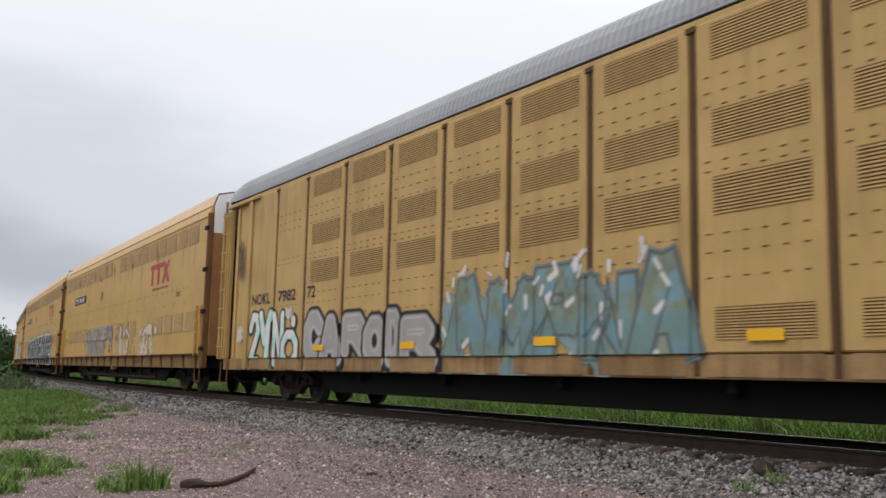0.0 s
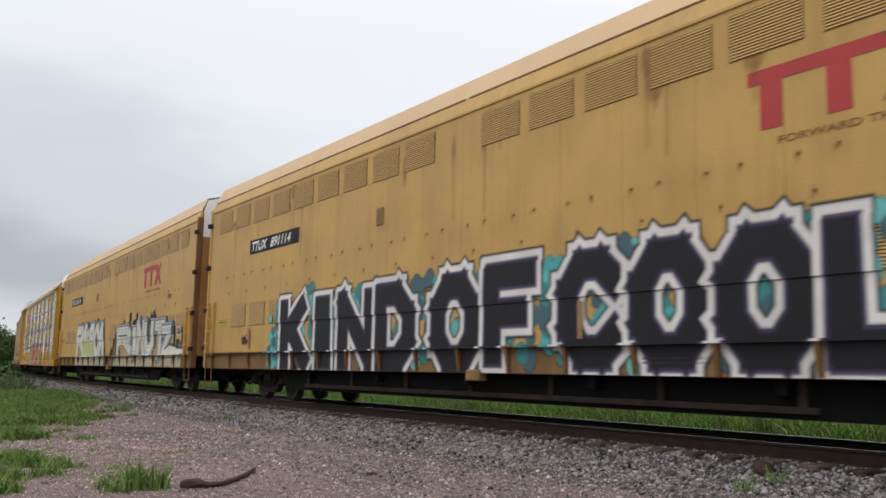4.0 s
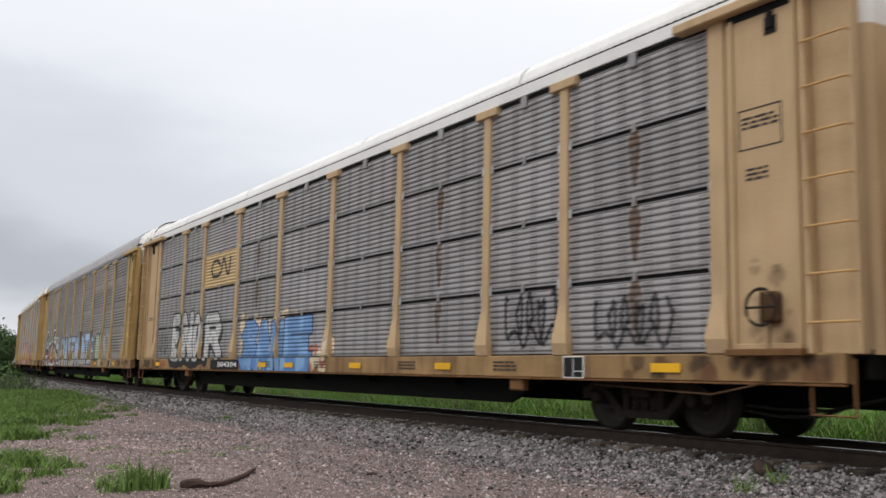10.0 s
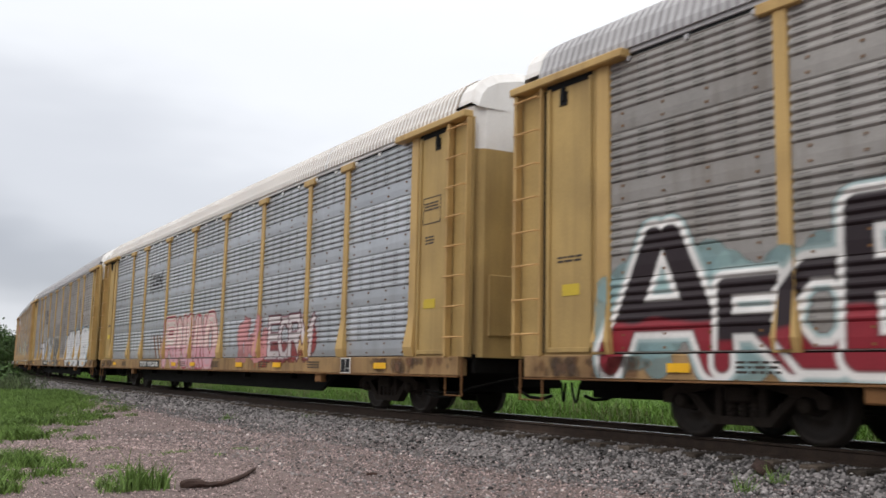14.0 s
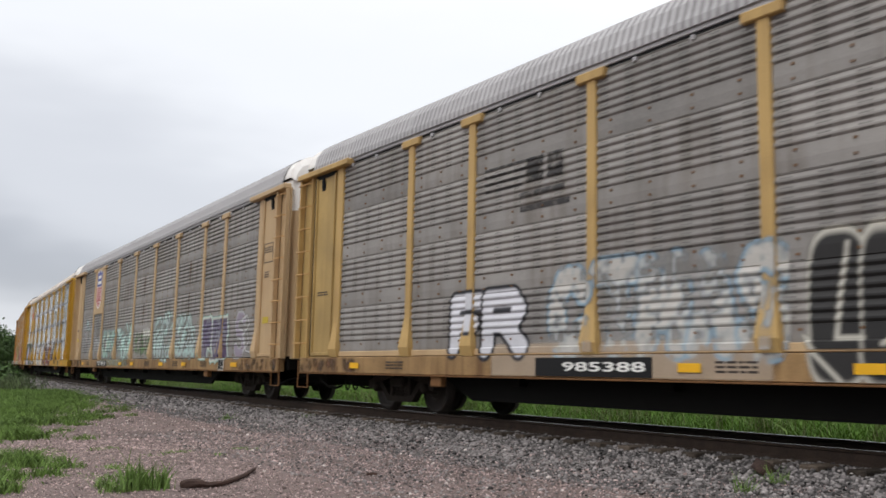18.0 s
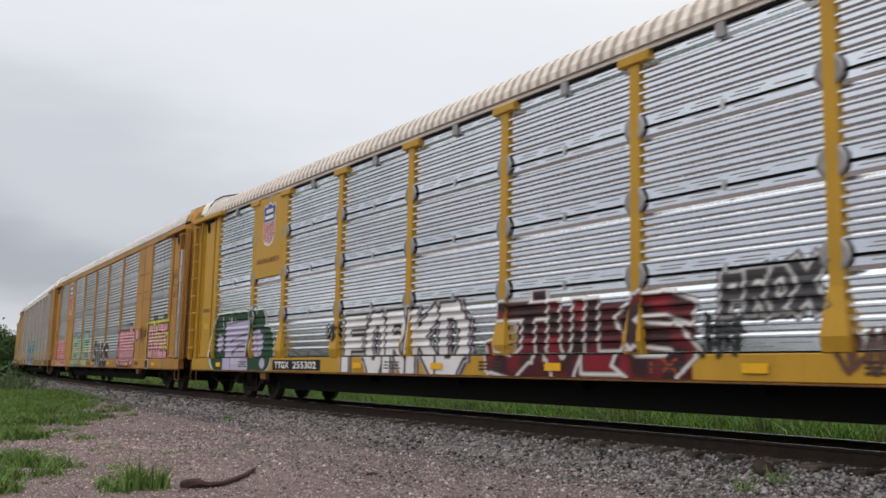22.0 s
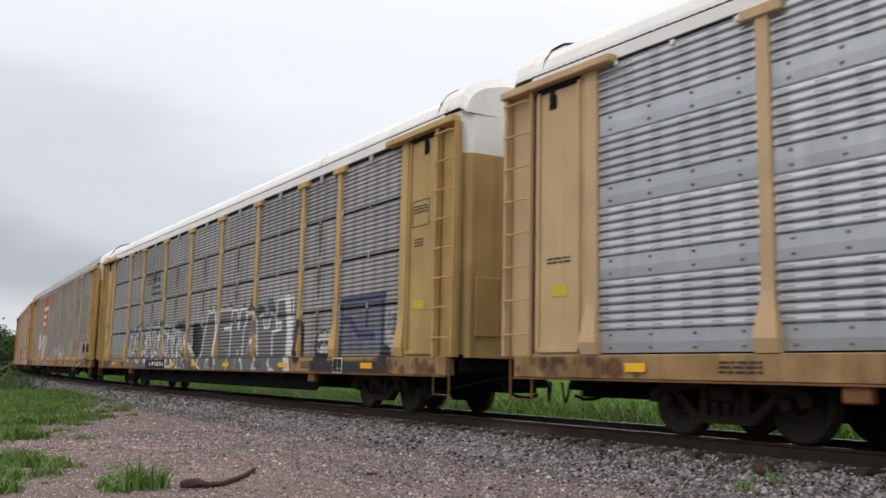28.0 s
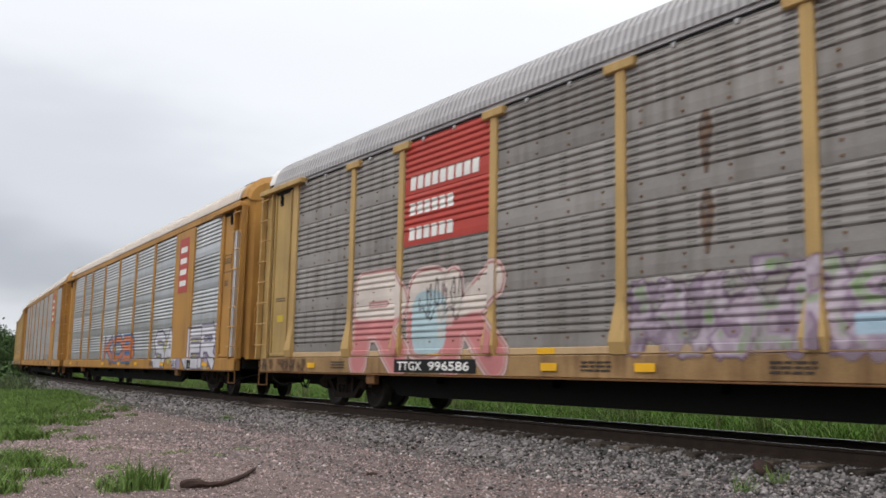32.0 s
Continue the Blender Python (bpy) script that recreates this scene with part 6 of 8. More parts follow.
M["spray_paint"] = paint_material()
GLYPHS = {
    "A": [[(0, 0), (0.42, 1)], [(0.58, 1), (1, 0)], [(0.2, 0.36), (0.8, 0.36)]], "B": [[(0, 0), (0, 1), (0.7, 1), (0.9, 0.78), (0.65, 0.53), (0.95, 0.28), (0.75, 0), (0, 0)], [(0, 0.53), (0.65, 0.53)]],
    "C": [[(1, 0.8), (0.7, 1), (0.3, 1), (0, 0.7), (0, 0.3), (0.3, 0), (0.7, 0), (1, 0.2)]], "D": [[(0, 0), (0, 1), (0.6, 1), (1, 0.7), (1, 0.3), (0.6, 0), (0, 0)]],
    "E": [[(0.95, 1), (0, 1), (0, 0), (0.95, 0)], [(0, 0.5), (0.8, 0.5)]], "F": [[(0, 0), (0, 1), (1, 1)], [(0, 0.52), (0.75, 0.52)]],
    "G": [[(1, 0.85), (0.6, 1), (0.2, 0.95), (0, 0.6), (0, 0.3), (0.3, 0), (0.8, 0.02), (1, 0.45), (0.6, 0.45)]], "H": [[(0, 0), (0, 1)], [(1, 0), (1, 1)], [(0, 0.5), (1, 0.5)]],
    "I": [[(0.5, 0), (0.5, 1)]], "J": [[(0.2, 1), (0.95, 1)], [(0.7, 1), (0.7, 0.25), (0.45, 0), (0.05, 0.1), (0, 0.35)]],
    "K": [[(0, 0), (0, 1)], [(0.9, 1), (0.05, 0.45)], [(0.3, 0.6), (1, 0)]], "L": [[(0, 1), (0, 0), (0.95, 0)]], "M": [[(0, 0), (0.1, 1), (0.5, 0.35), (0.9, 1), (1, 0)]],
    "N": [[(0, 0), (0, 1)], [(0, 1), (1, 0)], [(1, 0), (1, 1)]], "O": [[(0.3, 0), (0, 0.3), (0, 0.7), (0.3, 1), (0.7, 1), (1, 0.7), (1, 0.3), (0.7, 0), (0.3, 0)]],
    "P": [[(0, 0), (0, 1), (0.8, 1), (1, 0.75), (0.8, 0.48), (0, 0.48)]], "R": [[(0, 0), (0, 1), (0.75, 1), (0.95, 0.76), (0.75, 0.5), (0, 0.5)], [(0.45, 0.5), (1, 0)]],
    "S": [[(1, 0.88), (0.7, 1), (0.25, 1), (0, 0.78), (0.2, 0.55), (0.8, 0.48), (1, 0.24), (0.75, 0), (0.2, 0), (0, 0.14)]], "T": [[(0, 1), (1, 1)], [(0.5, 1), (0.5, 0)]],
    "U": [[(0, 1), (0.02, 0.3), (0.3, 0), (0.7, 0), (0.98, 0.3), (1, 1)]], "V": [[(0, 1), (0.5, 0), (1, 1)]], "W": [[(0, 1), (0.25, 0), (0.5, 0.6), (0.75, 0), (1, 1)]],
    "X": [[(0, 1), (1, 0)], [(0, 0), (1, 1)]], "Y": [[(0, 1), (0.45, 0.45), (1, 1)], [(0.85, 0.85), (0.7, 0)]], "Z": [[(0, 1), (1, 1), (0, 0), (1, 0)]],
    "2": [[(0.05, 0.75), (0.3, 1), (0.75, 0.98), (0.95, 0.7), (0.6, 0.42), (0.05, 0.02), (1, 0.02)]],
}


def smooth_noise(X, Z, size, seed):
    """Value noise between 0 and 1 over the sheet."""
    g = np.random.default_rng(seed).random((64, 64))
    u, v = X / size, Z / size
    i, j = np.floor(u).astype(int), np.floor(v).astype(int)
    a, b = u - i, v - j
    a, b = a * a * (3 - 2 * a), b * b * (3 - 2 * b)
    p, q, r, s = g[i % 64, j % 64], g[(i + 1) % 64, j % 64], g[i % 64, (j + 1) % 64], g[(i + 1) % 64, (j + 1) % 64]
    return (p * (1 - a) + q * a) * (1 - b) + (r * (1 - a) + s * a) * b


def bar_distance(X, Z, a, b, r, square=False):
    """Distance from a bar of half width r between two points; below zero inside."""
    dx, dz = b[0] - a[0], b[1] - a[1]
    l = math.hypot(dx, dz) or 1e-6
    t = ((X - a[0]) * dx + (Z - a[1]) * dz) / l
    side = np.abs((X - a[0]) * dz - (Z - a[1]) * dx) / l
    if square:
        return np.maximum(np.abs(t - l / 2) - l / 2 - 0.85 * r, side - r)
    t2 = np.clip(t, 0, l)
    return np.hypot(t - t2, side) - r


def letter_distance(X, Z, ch, box, thick, square, flare):
    """Distance from one sprayed letter that fills a box (x0, x1, z0, z1); '#' is a plump rounded block, '@' an oval."""
    x0, x1, z0, z1 = box
    w, h = x1 - x0, z1 - z0
    if ch in "#@":
        p = 3.2 if ch == "#" else 2.0
        u, v = np.abs(X - (x0 + x1) / 2) / (w / 2), np.abs(Z - (z0 + z1) / 2) / (h / 2)
        return ((u ** p + v ** p) ** (1 / p) - 1) * min(w, h) / 2
    th = 0.62 * thick * min(w, 0.8 * h) * (1.9 if ch == "I" else 1.0)
    r = th * (1 + flare * ((z0 + z1) / 2 - Z) / h)
    d = np.full(X.shape, 9.0)
    for pts in GLYPHS[ch]:
        line = [(x0 + th + a * (w - 2 * th), z0 + th + b * (h - 2 * th)) for a, b in pts]
        for a, b in zip(line, line[1:]):
            d = np.minimum(d, bar_distance(X, Z, a, b, r, square))
    return d


class Sheet:
    """A canvas over part of a car's side."""

    def __init__(self, n, x0, x1, z0, z1, step=0.022, seed=0):
        self.n, self.step, self.g = n, step, np.random.default_rng(seed + 31 * n + int(40 * abs(x0)))
        zs, xs = breaks(n)
        gx = list(np.arange(x0, x1, step)) + [b + e for b in xs if x0 < b < x1 for e in (-0.002, 0.002)]
        gz = list(np.arange(max(z0, 0.712), z1, step)) + [b + e for b in zs if max(z0, 0.712) < b < z1 for e in (-0.001, 0.001)]
        self.xs, self.zs = np.array(sorted(gx)), np.array(sorted(gz))
        self.X, self.Z = np.meshgrid(self.xs, self.zs)
        self.rgb, self.a = np.zeros((*self.X.shape, 3)), np.zeros(self.X.shape)

    def part(self, x0, x1, z0=0.0, z1=9.0):
        """The rows and columns between two lengths and heights."""
        a, b = np.searchsorted(self.xs, (x0, x1))
        c, d = np.searchsorted(self.zs, (z0, z1))
        return slice(max(c - 1, 0), d + 1), slice(max(a - 1, 0), b + 1)

    def cover(self, d, colour, opacity=1.0, soft=0.016, at=np.s_[:, :]):
        old, rgb = self.a[at], self.rgb[at]
        m = np.clip(0.5 - d / (2 * soft), 0, 1) * opacity
        out = m + old * (1 - m)
        c = np.asarray(colour, float)
        self.rgb[at] = np.where(out[..., None] > 1e-6, (c * m[..., None] + rgb * (old * (1 - m))[..., None]) / np.maximum(out, 1e-6)[..., None], c)
        self.a[at] = out

    def oval(self, x, z, r, rz, colour, opacity=1.0):
        at = self.part(x - r - 0.03, x + r + 0.03, z - rz - 0.03, z + rz + 0.03)
        self.cover((np.hypot((self.X[at] - x) / r, (self.Z[at] - z) / rz) - 1) * min(r, rz), colour, opacity, at=at)

    def rect(self, x0, x1, z0, z1, colour, opacity=1.0):
        at = self.part(x0 - 0.03, x1 + 0.03)
        self.cover(np.maximum(np.abs(self.X[at] - (x0 + x1) / 2) - (x1 - x0) / 2, np.abs(self.Z[at] - (z0 + z1) / 2) - (z1 - z0) / 2), colour, opacity, at=at)

    def line(self, pts, w, colour, opacity=1.0):
        at = self.part(min(p[0] for p in pts) - w - 0.03, max(p[0] for p in pts) + w + 0.03)
        d = np.full(self.X[at].shape, 9.0)
        for a, b in zip(pts, pts[1:]):
            d = np.minimum(d, bar_distance(self.X[at], self.Z[at], a, b, w))
        self.cover(d, colour, opacity, at=at)

    def cloud(self, box, colours, count, r0, r1, opacity=1.0):
        x0, x1, z0, z1 = box
        for i in range(count):
            r = self.g.uniform(r0, r1)
            self.oval(self.g.uniform(x0, x1), self.g.uniform(z0, z1), r, r * self.g.uniform(0.9, 1.3), colours[i % len(colours)], opacity)

    def scrawl(self, box, colour, loops=3, w=0.02, opacity=0.95):
        """Quick looping handwriting of no letters."""
        x0, x1, z0, z1 = box
        k = 15 * loops
        ph, pts = self.g.uniform(0, 6), []
        for i in range(k):
            u = i / (k - 1)
            a = 2 * math.pi * loops * u + ph
            pts.append((x0 + (x1 - x0) * (0.08 + 0.84 * u + 0.42 / loops * math.cos(a)), (z0 + z1) / 2 + (z1 - z0) * (0.34 * math.sin(a) + 0.16 * math.sin(2.6 * a + ph))))
        self.line(pts, w, colour, opacity)

    def letters(self, spec, fill, edge=None, rim=0.06, thick=0.2, square=True, flare=0.15, low=None, outer=None, drop=None, inner=None, mottle=None, opacity=1.0, wear=0.0):
        """Sprayed letters, spec: (glyph, x0, x1, z0, z1). low: (colour, share from the bottom); outer: (colour, width); drop: (colour, dx, dz); inner: (colour, depth, width); mottle: (colour, size)."""
        fade = opacity if not wear else opacity * np.clip(1.1 - wear * (0.75 + 2.2 * (smooth_noise(self.X, self.Z, 0.09, 3) - 0.5) + 1.8 * (smooth_noise(self.X, self.Z, 0.42, 4) - 0.5)), 0.08, 1)
        spots = []
        for c, a, b, e, f in spec:
            at = self.part(a - 0.35, b + 0.35)
            spots.append((at, self.X[at], self.Z[at], fade[at] if wear else fade))
        shapes = [letter_distance(X, Z, q[0], q[1:], thick, square, flare) for q, (at, X, Z, o) in zip(spec, spots)]
        if drop:
            for q, (at, X, Z, o) in zip(spec, spots):
                for k in (0.25, 0.5, 0.75, 1.0):
                    self.cover(letter_distance(X - drop[1] * k, Z - drop[2] * k, q[0], q[1:], thick, square, flare) - rim, drop[0], o, at=at)
        if outer:
            for d, (at, X, Z, o) in zip(shapes, spots):
                self.cover(d - rim - outer[1], outer[0], o, at=at)
        for k, ((c, a, b, e, f), d, (at, X, Z, o)) in enumerate(zip(spec, shapes, spots)):
            if edge:
                self.cover(d - rim, edge, o, at=at)
            self.cover(d, fill, o, at=at)
            if low:
                cut = e + low[1] * (f - e) + 0.10 * (smooth_noise(X, Z, 0.35, k) - 0.5)
                self.cover(np.maximum(d + 0.01, Z - cut), low[0], o, 0.03, at)
            if mottle:
                self.cover(np.maximum(d + 0.02, 0.10 * (0.60 - smooth_noise(X, Z, mottle[1], 11 + k))), mottle[0], o, at=at)
            if inner:
                self.cover(np.abs(d + inner[1]) - inner[2], inner[0], o, at=at)

    def done(self, label, name="graffiti", kind=""):
        """Lay the paint on the car; bare seams between panels stay bare."""
        n, X, Z = self.n, self.X, self.Z
        keep = self.a > 0.02
        if n > 4:
            k = KIND.get(n, "band")
            rel = (Z - Z0) % PANEL_H
            self.a[(Z > 1.017) & (Z < 1.043)] = 0
            if k != "band":
                self.a[(rel > PANEL_H - (0.04 if k == "slot" else 0.053)) & (Z > 1.1)] = 0
        elif n == 1:
            self.a[(Z > 1.005) & (Z < 1.02)] = 0
        ny, nx = X.shape
        cell = keep[:-1, :-1] | keep[1:, :-1] | keep[:-1, 1:] | keep[1:, 1:]
        j, i = np.nonzero(cell)
        quads = np.stack([j * nx + i, j * nx + i + 1, (j + 1) * nx + i + 1, (j + 1) * nx + i], 1)
        used = np.unique(quads)
        index = np.zeros(nx * ny, int)
        index[used] = np.arange(len(used))
        xf, zf = X.ravel()[used], Z.ravel()[used]
        y = np.array([surface(n, a, b) for a, b in zip(xf, zf)]) + 0.005
        me = bpy.data.meshes.new("mesh")
        me.from_pydata(np.stack([xf, -y, zf], 1).tolist(), [], index[quads].tolist())
        col = me.color_attributes.new("paint", "FLOAT_COLOR", "POINT")
        rgba = np.concatenate([self.rgb.reshape(-1, 3)[used], self.a.ravel()[used, None]], 1).astype(np.float32)
        col.data.foreach_set("color", rgba.ravel())
        me.materials.append(M["spray_paint"])
        ob = new(name, me)
        ob.parent = CAR[n]
        return tagged(ob, label, kind=kind)


WHITE, BLACK, CREAM = (0.66, 0.64, 0.62), (0.011, 0.011, 0.013), (0.58, 0.50, 0.36)

# sprayed pieces, car by car
p = Sheet(1, -12.0, -8.7, 0.72, 2.45)
p.letters([("2", -11.82, -11.04, 0.77, 2.14), ("Y", -11.17, -10.34, 0.79, 2.17), ("N", -10.32, -9.62, 0.81, 2.11), ("O", -9.77, -8.81, 0.77, 1.65)], WHITE, BLACK, rim=0.055, thick=0.25, square=False, mottle=((0.36, 0.66, 0.58), 0.16))
p.oval(-9.08, 1.83, 0.18, 0.19, BLACK)
p.oval(-9.1, 1.83, 0.12, 0.13, WHITE)
p.scrawl((-9.58, -9.15, 1.89, 2.17), WHITE, 3, 0.025)
p.done("white sprayed letters with black edges and mint patches")
p = Sheet(1, -8.5, -2.8, 0.72, 2.2)
p.letters([("C", -8.53, -7.5, 0.85, 2.06), ("A", -7.69, -6.68, 0.85, 1.94), ("R", -6.66, -5.57, 0.98, 1.92), ("O", -5.73, -4.78, 0.81, 1.83), ("D", -4.89, -4.2, 0.82, 1.93), ("R", -4.3, -3.05, 0.82, 1.78)], (0.33, 0.32, 0.31), BLACK, rim=0.07, thick=0.37, square=False, inner=((0.5, 0.48, 0.46), 0.06, 0.012), drop=(BLACK, 0.05, -0.04))
p.done("grey sprayed bubble letters with heavy black outline")
p = Sheet(1, -3.3, 3.2, 0.72, 2.75)
p.cloud((-2.8, 2.5, 0.8, 1.9), [(0.17, 0.25, 0.25), (0.2, 0.29, 0.31), (0.24, 0.27, 0.2)], 110, 0.1, 0.22)
p.letters([("A", -2.75, -1.55, 0.95, 2.3), ("M", -1.6, -0.3, 0.95, 2.15), ("P", -0.35, 0.75, 0.8, 2.3), ("N", 0.65, 1.75, 0.95, 2.1), ("A", 1.65, 2.75, 0.95, 2.3)], (0.20, 0.24, 0.17), (0.075, 0.08, 0.085), rim=0.04, thick=0.3, low=((0.15, 0.24, 0.24), 0.45), mottle=((0.16, 0.28, 0.34), 0.22), outer=((0.18, 0.25, 0.26), 0.03), wear=0.3)
for i in range(34):
    u, v = p.g.uniform(-2.8, 2.6), p.g.uniform(0.9, 2.2) if i > 12 else p.g.uniform(2.1, 2.55)
    p.line([(u, v), (u + p.g.uniform(-0.12, 0.16), v + p.g.uniform(0.04, 0.2))], p.g.uniform(0.025, 0.05), WHITE, 0.85)
for i in range(14):
    u = p.g.uniform(-2.7, 2.4)
    p.line([(u, p.g.uniform(0.9, 1.4)), (u + p.g.uniform(-0.3, 0.5), p.g.uniform(1.4, 2.1))], 0.022, (0.07, 0.08, 0.09), 0.8)
p.done("faded blue-green sprayed letters with white flecks")
p = Sheet(1, -12.95, -12.2, 1.4, 4.2)
p.scrawl((-12.8, -12.4, 3.0, 4.1), BLACK, 4, 0.018)
p.scrawl((-12.65, -12.18, 1.41, 1.85), WHITE, 4, 0.018)
p.done("black and white handwritten scrawls")
p = Sheet(2, -6.4, 5.0, 1.12, 2.55)
p.cloud((-5.9, -1.3, 1.25, 2.2), [(0.36, 0.33, 0.25), (0.33, 0.34, 0.30)], 60, 0.1, 0.25, 0.45)
p.letters([("K", -4.65, -3.91, 1.16, 2.34), ("R", -4.03, -3.19, 1.18, 2.36), ("T", -3.15, -2.36, 1.2, 2.34), ("P", -2.32, -1.67, 1.22, 2.35), ("F", -1.82, -1.04, 1.25, 2.36)], (0.19, 0.15, 0.16), (0.62, 0.6, 0.58), rim=0.03, thick=0.2, low=((0.05, 0.07, 0.2), 0.42), opacity=0.95, wear=0.5)
p.oval(-0.36, 2.0, 0.41, 0.45, (0.36, 0.37, 0.36), 0.85)
p.oval(-0.36, 2.03, 0.3, 0.32, (0.17, 0.12, 0.2))
p.oval(-0.35, 2.02, 0.11, 0.15, (0.55, 0.48, 0.3))
p.rect(-0.74, -0.08, 1.32, 1.6, (0.2, 0.13, 0.16), 0.9)
p.rect(-0.74, -0.08, 1.45, 1.52, (0.5, 0.3, 0.25), 0.8)
p.letters([("F", 0.47, 1.07, 1.18, 2.39), ("I", 1.26, 2.09, 1.17, 2.33), ("G", 2.13, 2.93, 1.18, 2.22)], (0.56, 0.52, 0.52), (0.36, 0.28, 0.2), rim=0.025, thick=0.17, square=False, flare=0.3, opacity=0.9, wear=0.5)
p.line([(2.84, 2.1), (3.07, 1.92), (3.3, 1.79)], 0.05, (0.56, 0.52, 0.52))
p.cloud((3.38, 4.18, 1.18, 1.78), [(0.28, 0.36, 0.33), (0.34, 0.28, 0.25)], 9, 0.04, 0.09, 0.6)
p.done("faded sprayed letters and a painted ball")
p = Sheet(2, 4.5, 7.6, 1.1, 2.35)
p.letters([("C", 4.85, 5.6, 1.2, 2.1), ("O", 5.4, 6.1, 1.2, 2.15), ("R", 5.95, 6.9, 1.2, 2.2)], (0.60, 0.53, 0.43), (0.45, 0.37, 0.27), rim=0.06, thick=0.34, square=False, wear=0.6)
p.rect(7.15, 7.4, 1.85, 2.1, (0.6, 0.58, 0.55), 0.9)
p.done("faded cream sprayed bubble letters")
p = Sheet(3, -8.6, 9.3, 0.75, 3.0)
p.cloud((-8.2, 8.9, 0.85, 2.45), [(0.05, 0.22, 0.22), (0.08, 0.36, 0.36), (0.14, 0.44, 0.42), (0.06, 0.12, 0.14)], 340, 0.09, 0.2)
p.cloud((-8.35, -7.5, 0.82, 1.25), [(0.08, 0.36, 0.36), (0.05, 0.22, 0.22), (0.14, 0.44, 0.42), (0.05, 0.12, 0.13)], 34, 0.06, 0.12)
p.cloud((-8.05, -7.5, 1.25, 1.75), [(0.08, 0.36, 0.36), (0.05, 0.22, 0.22), (0.14, 0.44, 0.42), (0.05, 0.12, 0.13)], 24, 0.06, 0.12)
p.cloud((-7.85, -7.5, 1.7, 2.2), [(0.08, 0.36, 0.36), (0.05, 0.22, 0.22), (0.14, 0.44, 0.42), (0.05, 0.12, 0.13)], 14, 0.06, 0.12)
p.letters([("K", -7.57, -5.96, 0.7, 2.41), ("I", -5.84, -4.7, 0.7, 2.41), ("N", -4.56, -2.89, 0.7, 2.41), ("D", -2.94, -1.42, 0.7, 2.43), ("O", -0.92, 0.63, 0.7, 2.44), ("F", 0.68, 2.12, 0.8, 2.5), ("C", 2.52, 3.97, 0.8, 2.5), ("O", 3.97, 5.41, 0.8, 2.5), ("O", 5.41, 6.86, 0.8, 2.5), ("L", 6.86, 8.3, 0.8, 2.5)], (0.012, 0.012, 0.015), WHITE, rim=0.11, thick=0.29, flare=0.1, outer=(BLACK, 0.035), inner=((0.06, 0.05, 0.11), 0.03, 0.018))
p.rect(-6.95, -6.2, 0.77, 1.1, BLACK, 0.9)
p.done("tall black letters edged in white on teal dots")
p = Sheet(3, -10.3, -9.3, 1.2, 1.9)
p.scrawl((-10.1, -9.6, 1.35, 1.58), BLACK, 4, 0.02)
p.scrawl((-9.75, -9.5, 1.5, 1.75), (0.6, 0.25, 0.25), 2, 0.03, 0.8)
p.done("small black and pink sprayed tag")
p = Sheet(4, -8.1, -0.4, 0.76, 3.0)
p.cloud((-7.04, -0.89, 2.14, 2.53), [BLACK], 14, 0.14, 0.3)
p.rect(-7.7, -0.7, 0.76, 1.16, CREAM, 0.85)
p.letters([("R", -7.49, -5.49, 1.13, 2.6), ("I", -5.71, -4.75, 1.14, 2.7), ("E", -4.87, -3.92, 1.13, 2.36), ("R", -4.1, -2.91, 1.11, 2.63), ("O", -3.07, -1.66, 1.08, 2.55), ("A", -2.01, -0.62, 1.09, 2.59)], (0.66, 0.62, 0.55), (0.02, 0.05, 0.07), rim=0.045, thick=0.3, outer=(WHITE, 0.03), inner=((0.28, 0.45, 0.5), 0.09, 0.015), drop=((0.03, 0.1, 0.13), 0.2, 0.06))
p.rect(-5.81, -3.35, 1.12, 1.89, (0.5, 0.52, 0.28))
p.letters([("N", -5.64, -5.01, 1.2, 1.83), ("H", -4.81, -4.19, 1.19, 1.79), ("C", -3.96, -3.43, 1.18, 1.75)], (0.3, 0.46, 0.2), None, thick=0.12)
p.line([(-7.4, 0.8), (-6.8, 1.05), (-6.0, 0.85), (-5.0, 1.1), (-4.0, 0.85), (-3.0, 1.1), (-2.2, 0.8), (-1.2, 1.1)], 0.02, (0.05, 0.07, 0.08))
p.done("large white sprayed letters with teal edges and a green block")
p = Sheet(4, -1.0, 2.4, 0.76, 2.8)
p.oval(-0.5, 1.33, 0.24, 0.24, BLACK)
p.rect(0.54, 0.74, 1.09, 1.29, BLACK, 0.95)
p.rect(0.8, 1.16, 1.09, 1.48, BLACK, 0.95)
p.rect(1.21, 1.45, 1.08, 1.82, BLACK, 0.95)
p.rect(1.6, 1.84, 1.08, 2.04, BLACK, 0.95)
p.rect(-0.39, 0.39, 0.79, 1.08, BLACK, 0.9)
p.letters([("A", 0.23, 0.58, 1.41, 2.0), ("R", 0.58, 0.94, 1.43, 1.87)], (0.6, 0.52, 0.45), None, thick=0.09, square=False, opacity=0.8)
p.done("black sprayed bars and a pale tag")
p = Sheet(4, 1.0, 12.2, 0.76, 2.75)
p.rect(1.4, 11.6, 0.76, 1.16, CREAM, 0.85)
p.cloud((2.96, 8.28, 2.16, 2.63), [BLACK], 12, 0.12, 0.22)
